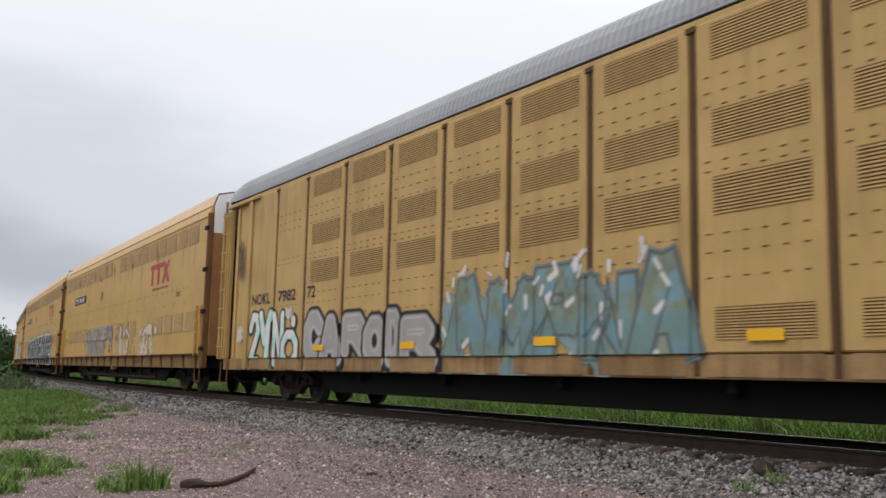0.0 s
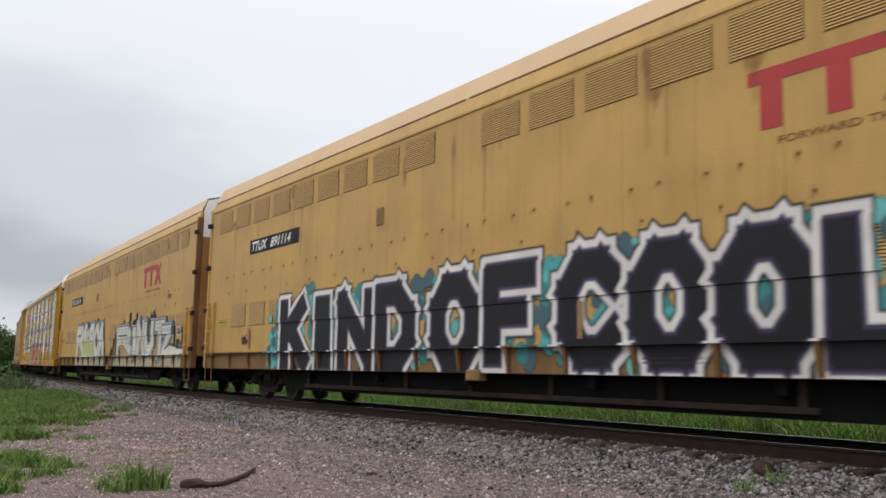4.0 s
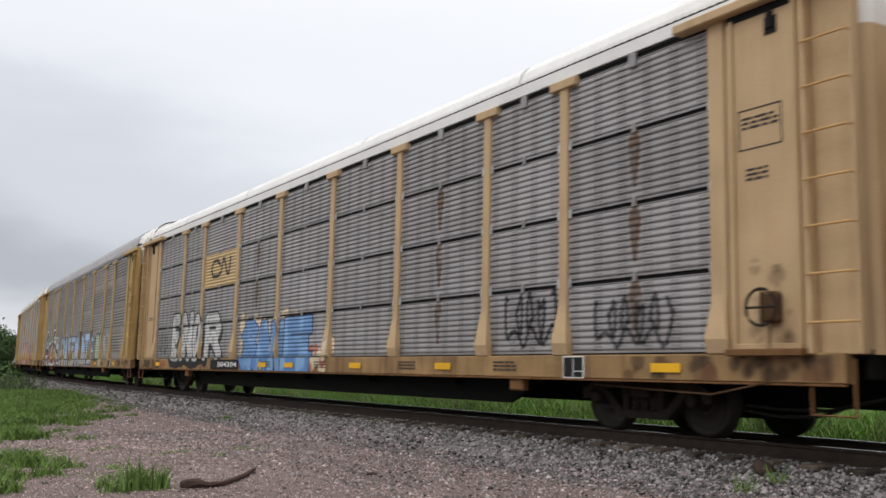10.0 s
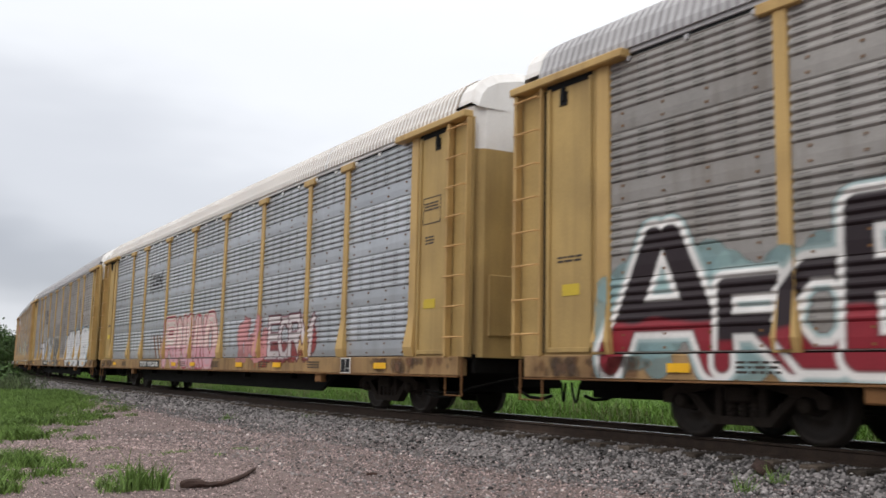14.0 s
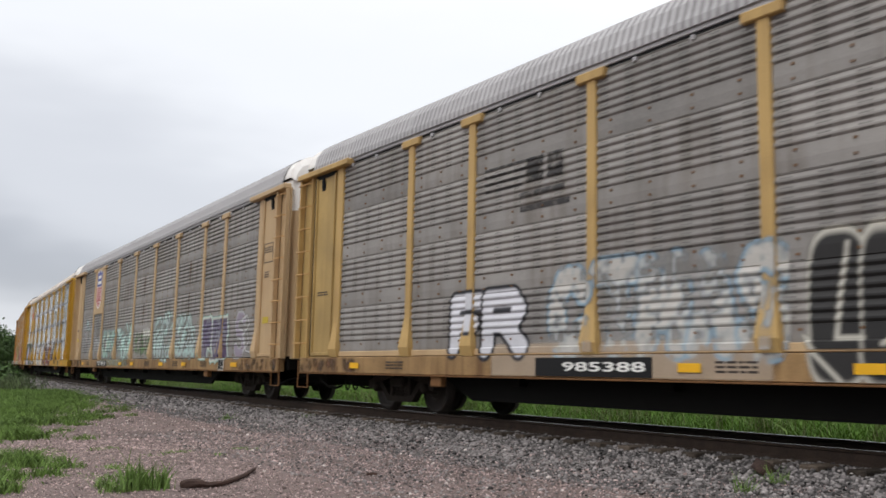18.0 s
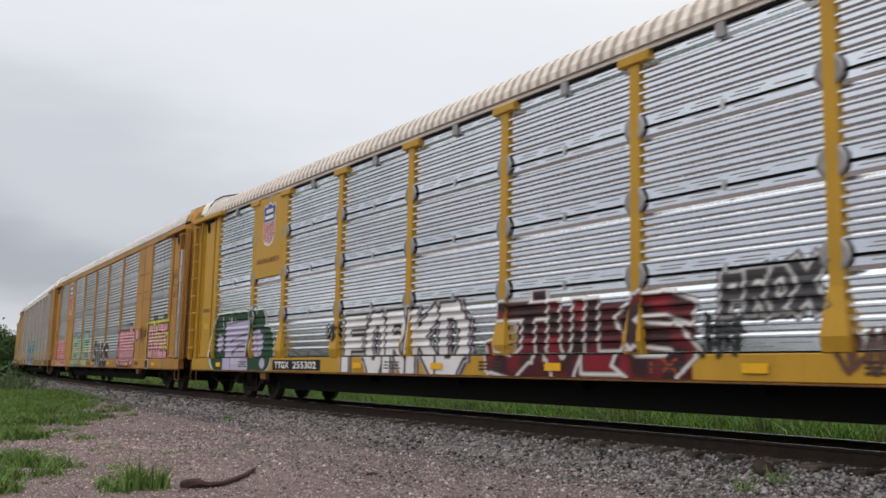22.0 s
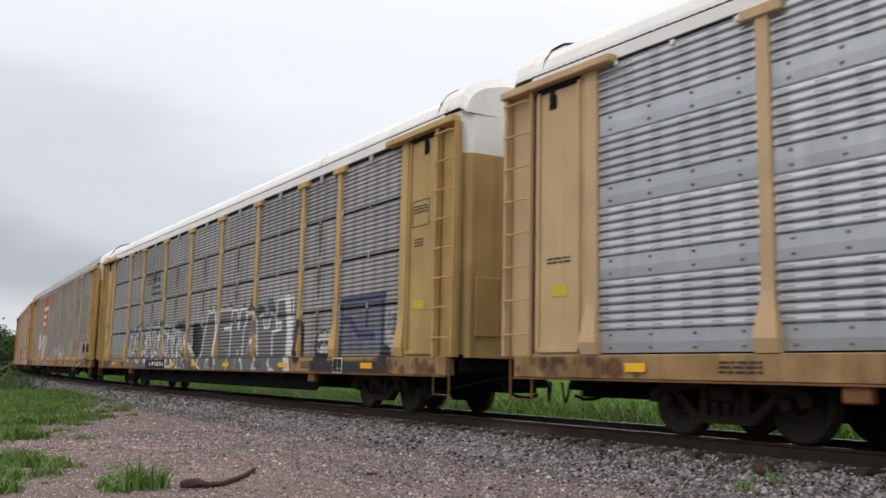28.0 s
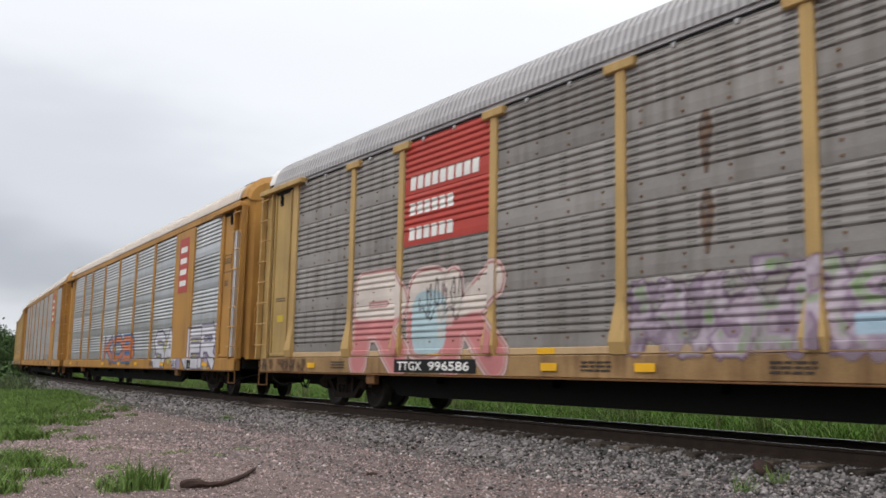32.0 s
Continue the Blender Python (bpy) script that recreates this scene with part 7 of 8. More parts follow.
p.letters([("R", 2.02, 4.62, 1.17, 2.26), ("I", 4.56, 5.72, 1.16, 2.23), ("N", 5.49, 6.76, 1.14, 2.43), ("U", 6.67, 8.04, 1.14, 2.34), ("T", 8.25, 9.58, 1.1, 2.29), ("Z", 9.17, 10.44, 1.09, 2.1)], (0.66, 0.62, 0.55), (0.02, 0.05, 0.07), rim=0.05, thick=0.3, outer=(WHITE, 0.03), drop=((0.025, 0.085, 0.11), 0.3, 0.05), inner=((0.2, 0.33, 0.38), 0.1, 0.014))
p.line([(9.48, 1.23), (10.13, 1.3), (10.72, 1.24), (11.3, 1.32), (11.66, 1.25)], 0.15, (0.66, 0.62, 0.55))
p.line([(9.61, 1.34), (10.19, 1.47), (10.72, 1.44), (11.16, 1.36), (11.68, 1.35)], 0.035, (0.025, 0.08, 0.11))
p.rect(10.36, 10.51, 1.82, 2.05, BLACK, 0.95)
p.rect(10.68, 10.93, 1.4, 2.02, BLACK, 0.95)
p.rect(11.03, 11.36, 1.33, 1.62, BLACK, 0.95)
p.rect(11.43, 11.56, 1.37, 1.56, BLACK, 0.95)
p.rect(11.63, 11.79, 1.31, 1.98, BLACK, 0.95)
p.rect(11.08, 11.56, 1.7, 2.01, WHITE, 0.9)
p.rect(11.14, 11.5, 1.74, 1.97, (0.2, 0.16, 0.1))
p.cloud((1.6, 11.4, 0.8, 1.1), [(0.05, 0.13, 0.17), (0.05, 0.06, 0.07)], 26, 0.05, 0.14, 0.8)
p.done("large white sprayed letters with black and blue shading")
p = Sheet(5, -4.6, 4.9, 0.71, 2.5)
p.cloud((-4.29, 2.06, 0.84, 2.01), [(0.30, 0.6, 0.40), (0.36, 0.66, 0.46)], 60, 0.14, 0.28)
p.cloud((3.39, 4.06, 0.75, 1.58), [(0.30, 0.6, 0.40), (0.36, 0.66, 0.46)], 26, 0.2, 0.34)
p.cloud((-4.23, 4.06, 0.85, 1.88), [WHITE], 18, 0.05, 0.12, 0.7)
p.letters([("2", -3.81, -2.45, 0.7, 2.13), ("M", -2.45, -0.67, 0.7, 2.08), ("U", -0.75, 0.62, 0.7, 2.13), ("C", 0.6, 1.94, 0.7, 2.06), ("H", 1.89, 3.64, 0.7, 2.04)], (0.52, 0.07, 0.07), (0.05, 0.008, 0.015), rim=0.04, thick=0.25, square=False, low=((0.56, 0.27, 0.31), 0.42), drop=((0.07, 0.01, 0.02), 0.16, 0.02), mottle=((0.62, 0.24, 0.22), 0.3), flare=0.35)
p.done("red and pink sprayed letters with dark edges on mint")
p = Sheet(5, 4.7, 5.5, 1.1, 1.7)
p.scrawl((4.8, 5.34, 1.15, 1.6), (0.1, 0.06, 0.09), 3, 0.018)
p.done("small dark scrawl")
p = Sheet(6, -10.8, -5.0, 0.71, 2.7)
p.letters([("E", -10.18, -9.13, 0.95, 2.41), ("N", -9.13, -8.0, 0.95, 2.44), ("O", -8.03, -7.11, 0.95, 2.33), ("R", -6.89, -5.42, 0.97, 2.29)], (0.52, 0.52, 0.51), (0.012, 0.012, 0.014), rim=0.055, thick=0.29, square=False, mottle=((0.34, 0.34, 0.35), 0.13), drop=((0.014, 0.014, 0.016), 0.1, -0.12))
p.line([(-10.1, 0.95), (-9.4, 0.78), (-8.6, 0.92), (-7.8, 0.78), (-6.9, 0.95)], 0.07, BLACK)
p.done("silver sprayed bubble letters with black shadow")
p = Sheet(6, -12.0, -10.2, 0.71, 2.2)
p.scrawl((-11.82, -10.45, 1.11, 1.96), (0.05, 0.05, 0.055), 5, 0.016, 0.7)
p.cloud((-11.9, -10.6, 0.76, 0.98), [(0.4, 0.08, 0.05)], 12, 0.04, 0.1, 0.7)
p.done("faint black scrawl and red smears")
p = Sheet(6, -4.6, 1.9, 0.71, 2.7)
p.cloud((-3.92, -0.07, 0.85, 2.01), [(0.62, 0.52, 0.36), (0.6, 0.48, 0.34)], 150, 0.06, 0.17)
p.cloud((0.4, 1.7, 0.8, 1.3), [(0.62, 0.52, 0.36), (0.6, 0.5, 0.36), (0.4, 0.12, 0.08)], 30, 0.06, 0.16)
p.letters([("S", -3.75, -2.68, 0.7, 1.99), ("A", -2.81, -1.75, 0.7, 1.96), ("N", -1.83, -0.93, 0.7, 1.95), ("E", -1.01, 0.69, 0.7, 1.97)], (0.12, 0.24, 0.46), (0.02, 0.02, 0.05), rim=0.045, thick=0.33, low=((0.10, 0.22, 0.46), 0.3), mottle=((0.22, 0.38, 0.6), 0.3), flare=0.3)
p.done("blue sprayed letters on a cream cloud")
p = Sheet(6, 7.6, 11.6, 1.05, 2.1)
p.scrawl((7.8, 9.1, 1.12, 1.98), BLACK, 4, 0.026)
p.scrawl((9.85, 11.4, 1.1, 1.78), (0.03, 0.03, 0.035), 5, 0.022)
p.done("black looping scrawls")
p = Sheet(7, -12.4, -5.6, 0.71, 2.8)
p.cloud((-12.01, -6.32, 0.93, 2.14), [(0.24, 0.36, 0.36), (0.2, 0.3, 0.31)], 50, 0.15, 0.35, 0.6)
p.letters([("A", -12.09, -10.01, 0.76, 2.64), ("R", -10.2, -9.04, 0.8, 1.9), ("O", -9.37, -8.28, 0.85, 2.03), ("B", -8.56, -7.16, 0.83, 2.65), ("S", -7.28, -6.15, 0.73, 2.19)], (0.02, 0.012, 0.015), WHITE, rim=0.085, thick=0.2, square=False, low=((0.22, 0.018, 0.028), 0.36), outer=((0.3, 0.38, 0.38), 0.05))
p.scrawl((-7.16, -6.34, 1.63, 2.12), WHITE, 4, 0.02)
p.done("black and red sprayed letters with white outline")
p = Sheet(7, -6.2, 5.1, 0.71, 2.75)
p.cloud((-5.4, 4.9, 0.8, 2.05), [(0.33, 0.37, 0.27), (0.38, 0.41, 0.31), (0.10, 0.17, 0.09)], 190, 0.12, 0.28)
p.rect(-4.9, 4.4, 0.71, 1.02, (0.36, 0.36, 0.34), 0.5)
p.letters([("P", -4.97, -3.66, 0.7, 2.16), ("A", -3.72, -2.7, 0.7, 2.14), ("I", -2.48, -1.89, 0.73, 2.17), ("F", -1.79, -0.22, 1.0, 2.14), ("M", -0.28, 0.8, 0.79, 2.13), ("A", 0.68, 1.61, 0.7, 2.3), ("I", 1.71, 2.32, 0.8, 2.19), ("N", 2.25, 2.96, 0.81, 2.09), ("T", 2.73, 4.06, 0.81, 2.21), ("2", 3.99, 4.5, 0.82, 2.27), ("E", 4.58, 5.19, 0.82, 2.01), ("S", 5.06, 5.68, 0.85, 2.01)], (0.36, 0.50, 0.66), (0.012, 0.012, 0.016), rim=0.055, thick=0.24, low=((0.46, 0.47, 0.49), 0.45), drop=((0.012, 0.012, 0.016), 0.3, -0.03), outer=((0.5, 0.36, 0.38), 0.03))
p.oval(-3.25, 2.31, 0.22, 0.09, WHITE)
p.oval(-3.25, 2.31, 0.15, 0.045, (0.2, 0.18, 0.16))
p.done("pale blue sprayed letters with heavy black shadow")
p = Sheet(7, 4.6, 9.4, 0.71, 2.5)
p.letters([("#", 5.67, 6.64, 1.03, 2.09), ("#", 6.75, 7.17, 1.43, 2.12)], (0.40, 0.44, 0.35), (0.05, 0.1, 0.05), rim=0.07, mottle=((0.5, 0.52, 0.44), 0.2), opacity=0.9)
p.letters([("#", 6.89, 7.58, 0.7, 1.42)], (0.5, 0.42, 0.3), (0.16, 0.15, 0.13), rim=0.04, opacity=0.8)
p.letters([("U", 7.41, 7.84, 1.01, 2.0), ("W", 7.76, 8.43, 1.09, 2.1)], (0.42, 0.39, 0.38), (0.5, 0.47, 0.45), rim=0.05, thick=0.24, square=False, opacity=0.85, wear=0.7)
p.done("faded grey-green sprayed shapes")
p = Sheet(7, 9.6, 12.1, 1.2, 2.1)
p.scrawl((9.76, 10.83, 1.29, 1.97), (0.06, 0.05, 0.05), 3, 0.014, 0.6)
p.scrawl((11.28, 11.96, 1.47, 1.76), WHITE, 3, 0.016)
p.done("faint scrawls")
p = Sheet(8, -6.1, 2.0, 0.71, 2.7)
p.line([(-5.74, 1.77), (-5.28, 1.08)], 0.06, (0.27, 0.10, 0.04), 0.85)
p.line([(-5.29, 1.75), (-4.86, 1.07)], 0.06, (0.27, 0.10, 0.04), 0.85)
p.line([(-4.91, 1.73), (-4.5, 1.07)], 0.06, (0.27, 0.10, 0.04), 0.85)
p.letters([("R", -4.29, -2.82, 0.78, 2.33), ("N", -2.89, -1.59, 0.77, 2.28), ("U", -2.27, -1.24, 0.79, 2.33), ("A", -1.33, -0.16, 0.76, 2.28), ("N", -0.73, 0.07, 0.77, 2.24), ("O", -0.09, 1.07, 0.74, 2.32)], (0.60, 0.50, 0.46), (0.26, 0.018, 0.04), rim=0.065, thick=0.27, square=False, low=((0.52, 0.32, 0.36), 0.4), outer=((0.58, 0.5, 0.42), 0.04), inner=((0.6, 0.24, 0.26), 0.09, 0.02))
p.done("large pink and white sprayed letters with dark red edges")
p = Sheet(8, 2.5, 8.3, 0.9, 2.2)
p.cloud((2.9, 4.9, 1.0, 1.9), [(0.5, 0.22, 0.22)], 30, 0.15, 0.3, 0.7)
p.cloud((5.0, 7.8, 1.0, 1.5), [(0.26, 0.05, 0.05)], 24, 0.12, 0.25, 0.6)
p.letters([("E", 5.0, 5.8, 1.0, 2.0), ("C", 5.7, 6.4, 1.0, 1.95), ("R", 6.3, 7.1, 1.0, 2.0), ("Y", 7.0, 7.8, 1.0, 1.95)], (0.55, 0.5, 0.5), (0.12, 0.03, 0.04), rim=0.05, thick=0.17, opacity=0.9)
p.done("white sprayed letters over maroon and a pink patch")
p = Sheet(9, 3.7, 13.2, 0.71, 2.75)
p.cloud((4.05, 4.55, 1.0, 2.12), [(0.26, 0.42, 0.54)], 10, 0.08, 0.18)
p.cloud((11.78, 12.22, 1.09, 1.71), [(0.26, 0.42, 0.54), (0.6, 0.6, 0.6)], 14, 0.1, 0.22)
p.cloud((7.24, 11.67, 2.1, 2.48), [(0.22, 0.38, 0.5)], 14, 0.1, 0.2)
p.letters([("#", 4.37, 5.48, 0.7, 2.24), ("#", 5.11, 6.46, 0.76, 2.42), ("#", 6.11, 7.47, 0.7, 2.43), ("#", 7.25, 9.24, 0.7, 2.42), ("#", 9.17, 11.87, 0.7, 2.48)], (0.60, 0.60, 0.61), (0.015, 0.015, 0.018), rim=0.05)
p.line([(5.17, 2.12), (5.35, 1.86), (5.25, 1.68), (5.59, 1.39)], 0.022, BLACK)
p.line([(5.73, 2.01), (5.66, 1.79), (6.0, 1.65), (6.26, 1.49), (6.32, 0.99)], 0.022, BLACK)
p.line([(6.29, 2.38), (6.2, 2.06), (6.23, 1.58)], 0.022, BLACK)
p.line([(6.55, 1.74), (6.69, 2.02), (7.06, 2.08)], 0.022, BLACK)
p.line([(7.93, 2.37), (8.05, 2.04), (7.97, 1.67), (8.25, 1.81), (8.17, 2.19)], 0.022, BLACK)
p.line([(10.2, 1.61), (10.43, 1.62), (10.57, 1.37), (10.53, 1.11)], 0.022, BLACK)
p.line([(11.01, 1.63), (10.84, 1.57), (10.78, 1.32), (10.56, 1.32)], 0.022, BLACK)
p.line([(10.45, 2.41), (10.53, 2.28), (10.67, 2.34)], 0.022, BLACK)
p.line([(8.59, 0.7), (8.71, 0.98), (9.13, 1.15)], 0.022, BLACK)
p.rect(5.44, 6.47, 0.7, 0.93, (0.06, 0.03, 0.03), 0.9)
p.done("large white sprayed bubble letters with black outline")
p = Sheet(9, -9.0, -1.2, 0.71, 2.5)
p.rect(-6.6, -1.4, 0.71, 1.2, (0.52, 0.42, 0.32), 0.6)
p.letters([("F", -7.86, -6.89, 1.03, 2.04), ("R", -6.95, -5.79, 1.0, 2.06)], (0.58, 0.58, 0.62), (0.02, 0.02, 0.025), rim=0.06, thick=0.28, square=False)
p.letters([("C", -5.29, -4.36, 1.0, 2.26), ("T", -4.36, -3.4, 1.0, 2.31), ("M", -3.56, -2.6, 0.99, 2.3), ("A", -2.67, -1.91, 0.99, 2.26), ("S", -1.91, -1.13, 0.97, 2.26)], (0.50, 0.47, 0.43), (0.26, 0.36, 0.44), rim=0.06, thick=0.3, square=False, opacity=0.9, wear=0.7)
p.done("faded white sprayed letters with blue edges")
p = Sheet(9, -1.9, 3.3, 0.71, 2.5)
p.letters([("#", -0.97, -0.28, 0.7, 2.27), ("#", -0.36, 0.11, 0.7, 2.25), ("#", -0.01, 0.49, 0.7, 2.26), ("#", 0.4, 0.9, 0.7, 2.23), ("#", 0.78, 1.27, 0.7, 2.25)], (0.028, 0.027, 0.027), (0.52, 0.5, 0.44), rim=0.03)
p.line([(-0.5, 2.15), (-0.6, 1.63), (-0.66, 1.17), (-0.37, 1.17)], 0.026, (0.52, 0.5, 0.44))
p.line([(0.11, 1.92), (0.04, 1.51), (0.18, 1.34)], 0.026, (0.52, 0.5, 0.44))
p.line([(-0.14, 1.1), (0.03, 1.22), (0.17, 1.01), (0.35, 0.81)], 0.026, (0.52, 0.5, 0.44))
p.line([(0.37, 1.21), (0.59, 1.25), (0.69, 0.97), (0.79, 0.7)], 0.026, (0.52, 0.5, 0.44))
p.line([(-1.05, 1.2), (-0.91, 1.02), (-0.59, 0.72)], 0.026, (0.52, 0.5, 0.44))
p.done("black sprayed shapes with pale outlines")
p = Sheet(10, 7.0, 12.2, 0.75, 2.5)
p.letters([("P", 7.48, 8.4, 1.03, 2.15), ("U", 8.42, 9.17, 1.01, 2.13), ("R", 9.15, 9.78, 0.99, 2.11)], (0.085, 0.06, 0.13), (0.56, 0.58, 0.52), rim=0.06, thick=0.42, outer=((0.36, 0.56, 0.5), 0.03), wear=0.25)
p.letters([("S", 10.4, 11.2, 1.05, 2.2)], (0.25, 0.2, 0.28), (0.5, 0.5, 0.5), rim=0.05, thick=0.2, square=False, opacity=0.8)
p.line([(11.1, 1.2), (11.5, 1.4), (11.3, 1.75), (11.0, 1.6), (11.3, 1.2), (11.8, 1.15)], 0.025, (0.5, 0.5, 0.5))
p.line([(10.9, 2.0), (11.3, 2.1), (11.5, 1.85), (11.2, 1.7)], 0.025, (0.5, 0.5, 0.5))
p.done("dark purple sprayed letters with mint outline")
p = Sheet(10, 1.3, 7.0, 0.8, 2.75)
p.letters([("#", 1.79, 2.92, 1.03, 2.39), ("#", 2.86, 4.23, 0.93, 2.53), ("#", 4.53, 5.52, 1.07, 2.39), ("#", 5.28, 6.28, 1.05, 2.37), ("#", 6.17, 6.73, 1.05, 1.93)], (0.36, 0.42, 0.42), (0.42, 0.52, 0.5), rim=0.04, mottle=((0.44, 0.62, 0.58), 0.16), opacity=0.9, wear=0.85)
p.done("faded aqua and grey sprayed bubbles")
p = Sheet(10, -7.2, 1.4, 0.75, 2.75)
p.letters([("O", -7.0, -5.96, 1.1, 2.23), ("R", -6.09, -5.15, 1.08, 2.21), ("E", -5.21, -4.28, 1.07, 2.18)], (0.26, 0.42, 0.36), (0.3, 0.34, 0.36), rim=0.04, thick=0.27, square=False, mottle=((0.5, 0.5, 0.42), 0.2), opacity=0.9, wear=0.7)
p.letters([("T", -4.2, -3.28, 1.08, 2.2), ("H", -3.34, -2.63, 1.06, 2.22), ("N", -2.76, -1.67, 1.04, 2.39)], (0.36, 0.58, 0.53), (0.45, 0.54, 0.52), rim=0.04, thick=0.34, square=False, opacity=0.92, wear=0.8, mottle=((0.55, 0.62, 0.6), 0.14))
p.rect(-6.86, -1.86, 0.76, 1.02, (0.28, 0.4, 0.36), 0.35)
p.cloud((-1.02, 1.25, 1.16, 1.95), [(0.12, 0.22, 0.09), (0.15, 0.26, 0.12)], 90, 0.025, 0.09, 0.6)
p.scrawl((0.08, 1.29, 1.78, 2.13), WHITE, 6, 0.03)
p.done("faded aqua letters, green marks and a white tag")
p = Sheet(10, -11.9, -7.2, 1.0, 2.95)
p.letters([("O", -11.34, -10.05, 1.27, 2.78), ("S", -9.88, -9.25, 1.46, 2.7), ("A", -8.95, -7.55, 1.22, 2.78)], (0.30, 0.30, 0.31), (0.40, 0.42, 0.42), rim=0.03, thick=0.27, square=False, opacity=0.75, wear=0.8)
p.cloud((-10.76, -10.14, 2.34, 2.74), [(0.38, 0.5, 0.5)], 8, 0.06, 0.12, 0.6)
p.done("faded grey sprayed letters")
p = Sheet(11, -4.9, 1.0, 0.71, 2.2)
p.scrawl((-4.84, -4.18, 1.34, 1.72), BLACK, 4, 0.03)
p.letters([("F", -3.98, -3.03, 0.7, 1.84), ("O", -3.05, -2.22, 0.7, 1.85), ("R", -2.27, -1.39, 0.7, 1.87), ("K", -1.4, -0.35, 0.7, 1.89), ("D", -0.39, 0.5, 0.7, 1.92)], (0.70, 0.68, 0.68), (0.012, 0.01, 0.014), rim=0.06, thick=0.24, drop=((0.09, 0.05, 0.12), 0.09, -0.03), outer=(WHITE, 0.02))
p.done("white sprayed letters with dark purple shadow")
p = Sheet(11, 0.6, 5.8, 0.71, 2.2)
p.rect(1.83, 5.35, 0.7, 1.71, (0.07, 0.008, 0.012))
p.letters([("J", 1.05, 2.62, 0.7, 1.85), ("U", 2.56, 3.36, 0.7, 1.82), ("L", 3.38, 4.16, 0.79, 1.79), ("S", 4.03, 5.36, 0.7, 1.79)], (0.035, 0.012, 0.014), WHITE, rim=0.045, thick=0.25, mottle=((0.2, 0.012, 0.02), 0.3))
p.rect(2.12, 2.56, 1.79, 2.0, WHITE)
p.rect(2.18, 2.5, 1.82, 1.97, (0.04, 0.02, 0.03))
p.done("dark red sprayed letters with white outline")
p = Sheet(11, 5.3, 8.4, 0.72, 2.2)
p.scrawl((5.43, 6.1, 0.97, 1.53), (0.02, 0.02, 0.02), 4, 0.025)
p.letters([("P", 5.75, 6.15, 1.45, 1.95), ("R", 6.1, 6.5, 1.45, 1.98), ("O", 6.4, 6.78, 1.48, 1.98), ("X", 6.7, 7.15, 1.45, 2.05)], (0.05, 0.05, 0.055), WHITE, rim=0.03, thick=0.28, outer=(BLACK, 0.02))
p.scrawl((7.3, 8.1, 0.8, 1.25), (0.12, 0.06, 0.04), 4, 0.03)
p.done("small white and black sprayed tag")
p = Sheet(11, -12.2, -7.4, 0.71, 2.45)
p.letters([("#", -12.01, -10.88, 0.7, 2.17), ("#", -11.44, -10.46, 0.7, 2.18), ("#", -10.88, -9.87, 0.7, 2.18), ("#", -10.32, -9.33, 0.7, 2.17), ("#", -9.44, -8.9, 0.7, 2.17), ("#", -9.01, -8.35, 1.02, 2.15), ("#", -9.21, -7.79, 0.7, 1.76), ("#", -11.96, -9.22, 0.7, 1.37)], (0.012, 0.055, 0.025), (0.012, 0.055, 0.025), rim=0.02, outer=((0.60, 0.62, 0.58), 0.035))
p.line([(-11.37, 2.11), (-11.31, 1.82)], 0.016, WHITE)
p.line([(-10.88, 2.08), (-10.82, 1.79)], 0.016, WHITE)
p.line([(-10.42, 2.04), (-10.37, 1.76)], 0.016, WHITE)
p.rect(-11.09, -9.26, 0.7, 1.98, (0.46, 0.41, 0.55))
p.letters([("@", -11.72, -11.25, 1.17, 1.66), ("@", -9.18, -8.42, 1.02, 1.72), ("@", -8.45, -8.12, 0.76, 1.01)], (0.46, 0.41, 0.55), None)
p.line([(-11.06, 1.91), (-9.26, 2.0)], 0.016, (0.02, 0.02, 0.03))
p.line([(-10.77, 1.42), (-10.06, 1.58), (-9.29, 1.63)], 0.016, (0.02, 0.02, 0.03))
p.line([(-10.63, 1.13), (-10.06, 1.36), (-9.27, 1.43)], 0.016, (0.02, 0.02, 0.03))
p.line([(-10.47, 0.7), (-10.53, 1.13), (-10.06, 1.31), (-9.56, 1.3), (-9.28, 0.98)], 0.016, (0.02, 0.02, 0.03))
p.line([(-8.87, 1.72), (-8.85, 1.41), (-8.67, 1.04)], 0.016, (0.02, 0.02, 0.03))
p.line([(-9.15, 1.51), (-9.04, 1.28)], 0.016, (0.02, 0.02, 0.03))
p.rect(-10.43, -9.81, 0.86, 1.04, (0.55, 0.52, 0.6))
p.done("lilac sprayed block in a dark green cloud")
p = Sheet(12, 8.95, 12.55, 1.02, 2.75)
p.letters([("B", 9.37, 10.07, 1.06, 2.16), ("A", 10.11, 10.8, 1.05, 2.16), ("Z", 10.78, 11.49, 1.04, 2.16), ("E", 11.49, 12.17, 1.04, 2.15)], (0.66, 0.30, 0.36), (0.012, 0.01, 0.012), rim=0.06, thick=0.25, flare=0.1, outer=((0.62, 0.58, 0.05), 0.08), drop=((0.012, 0.01, 0.012), -0.08, -0.02))
p.scrawl((9.93, 10.58, 2.31, 2.48), BLACK, 4, 0.02)
p.scrawl((11.31, 11.94, 2.33, 2.47), BLACK, 4, 0.02)
p.done("pink sprayed letters with black shadow and yellow edge")
p = Sheet(12, 3.6, 9.2, 0.71, 2.75)
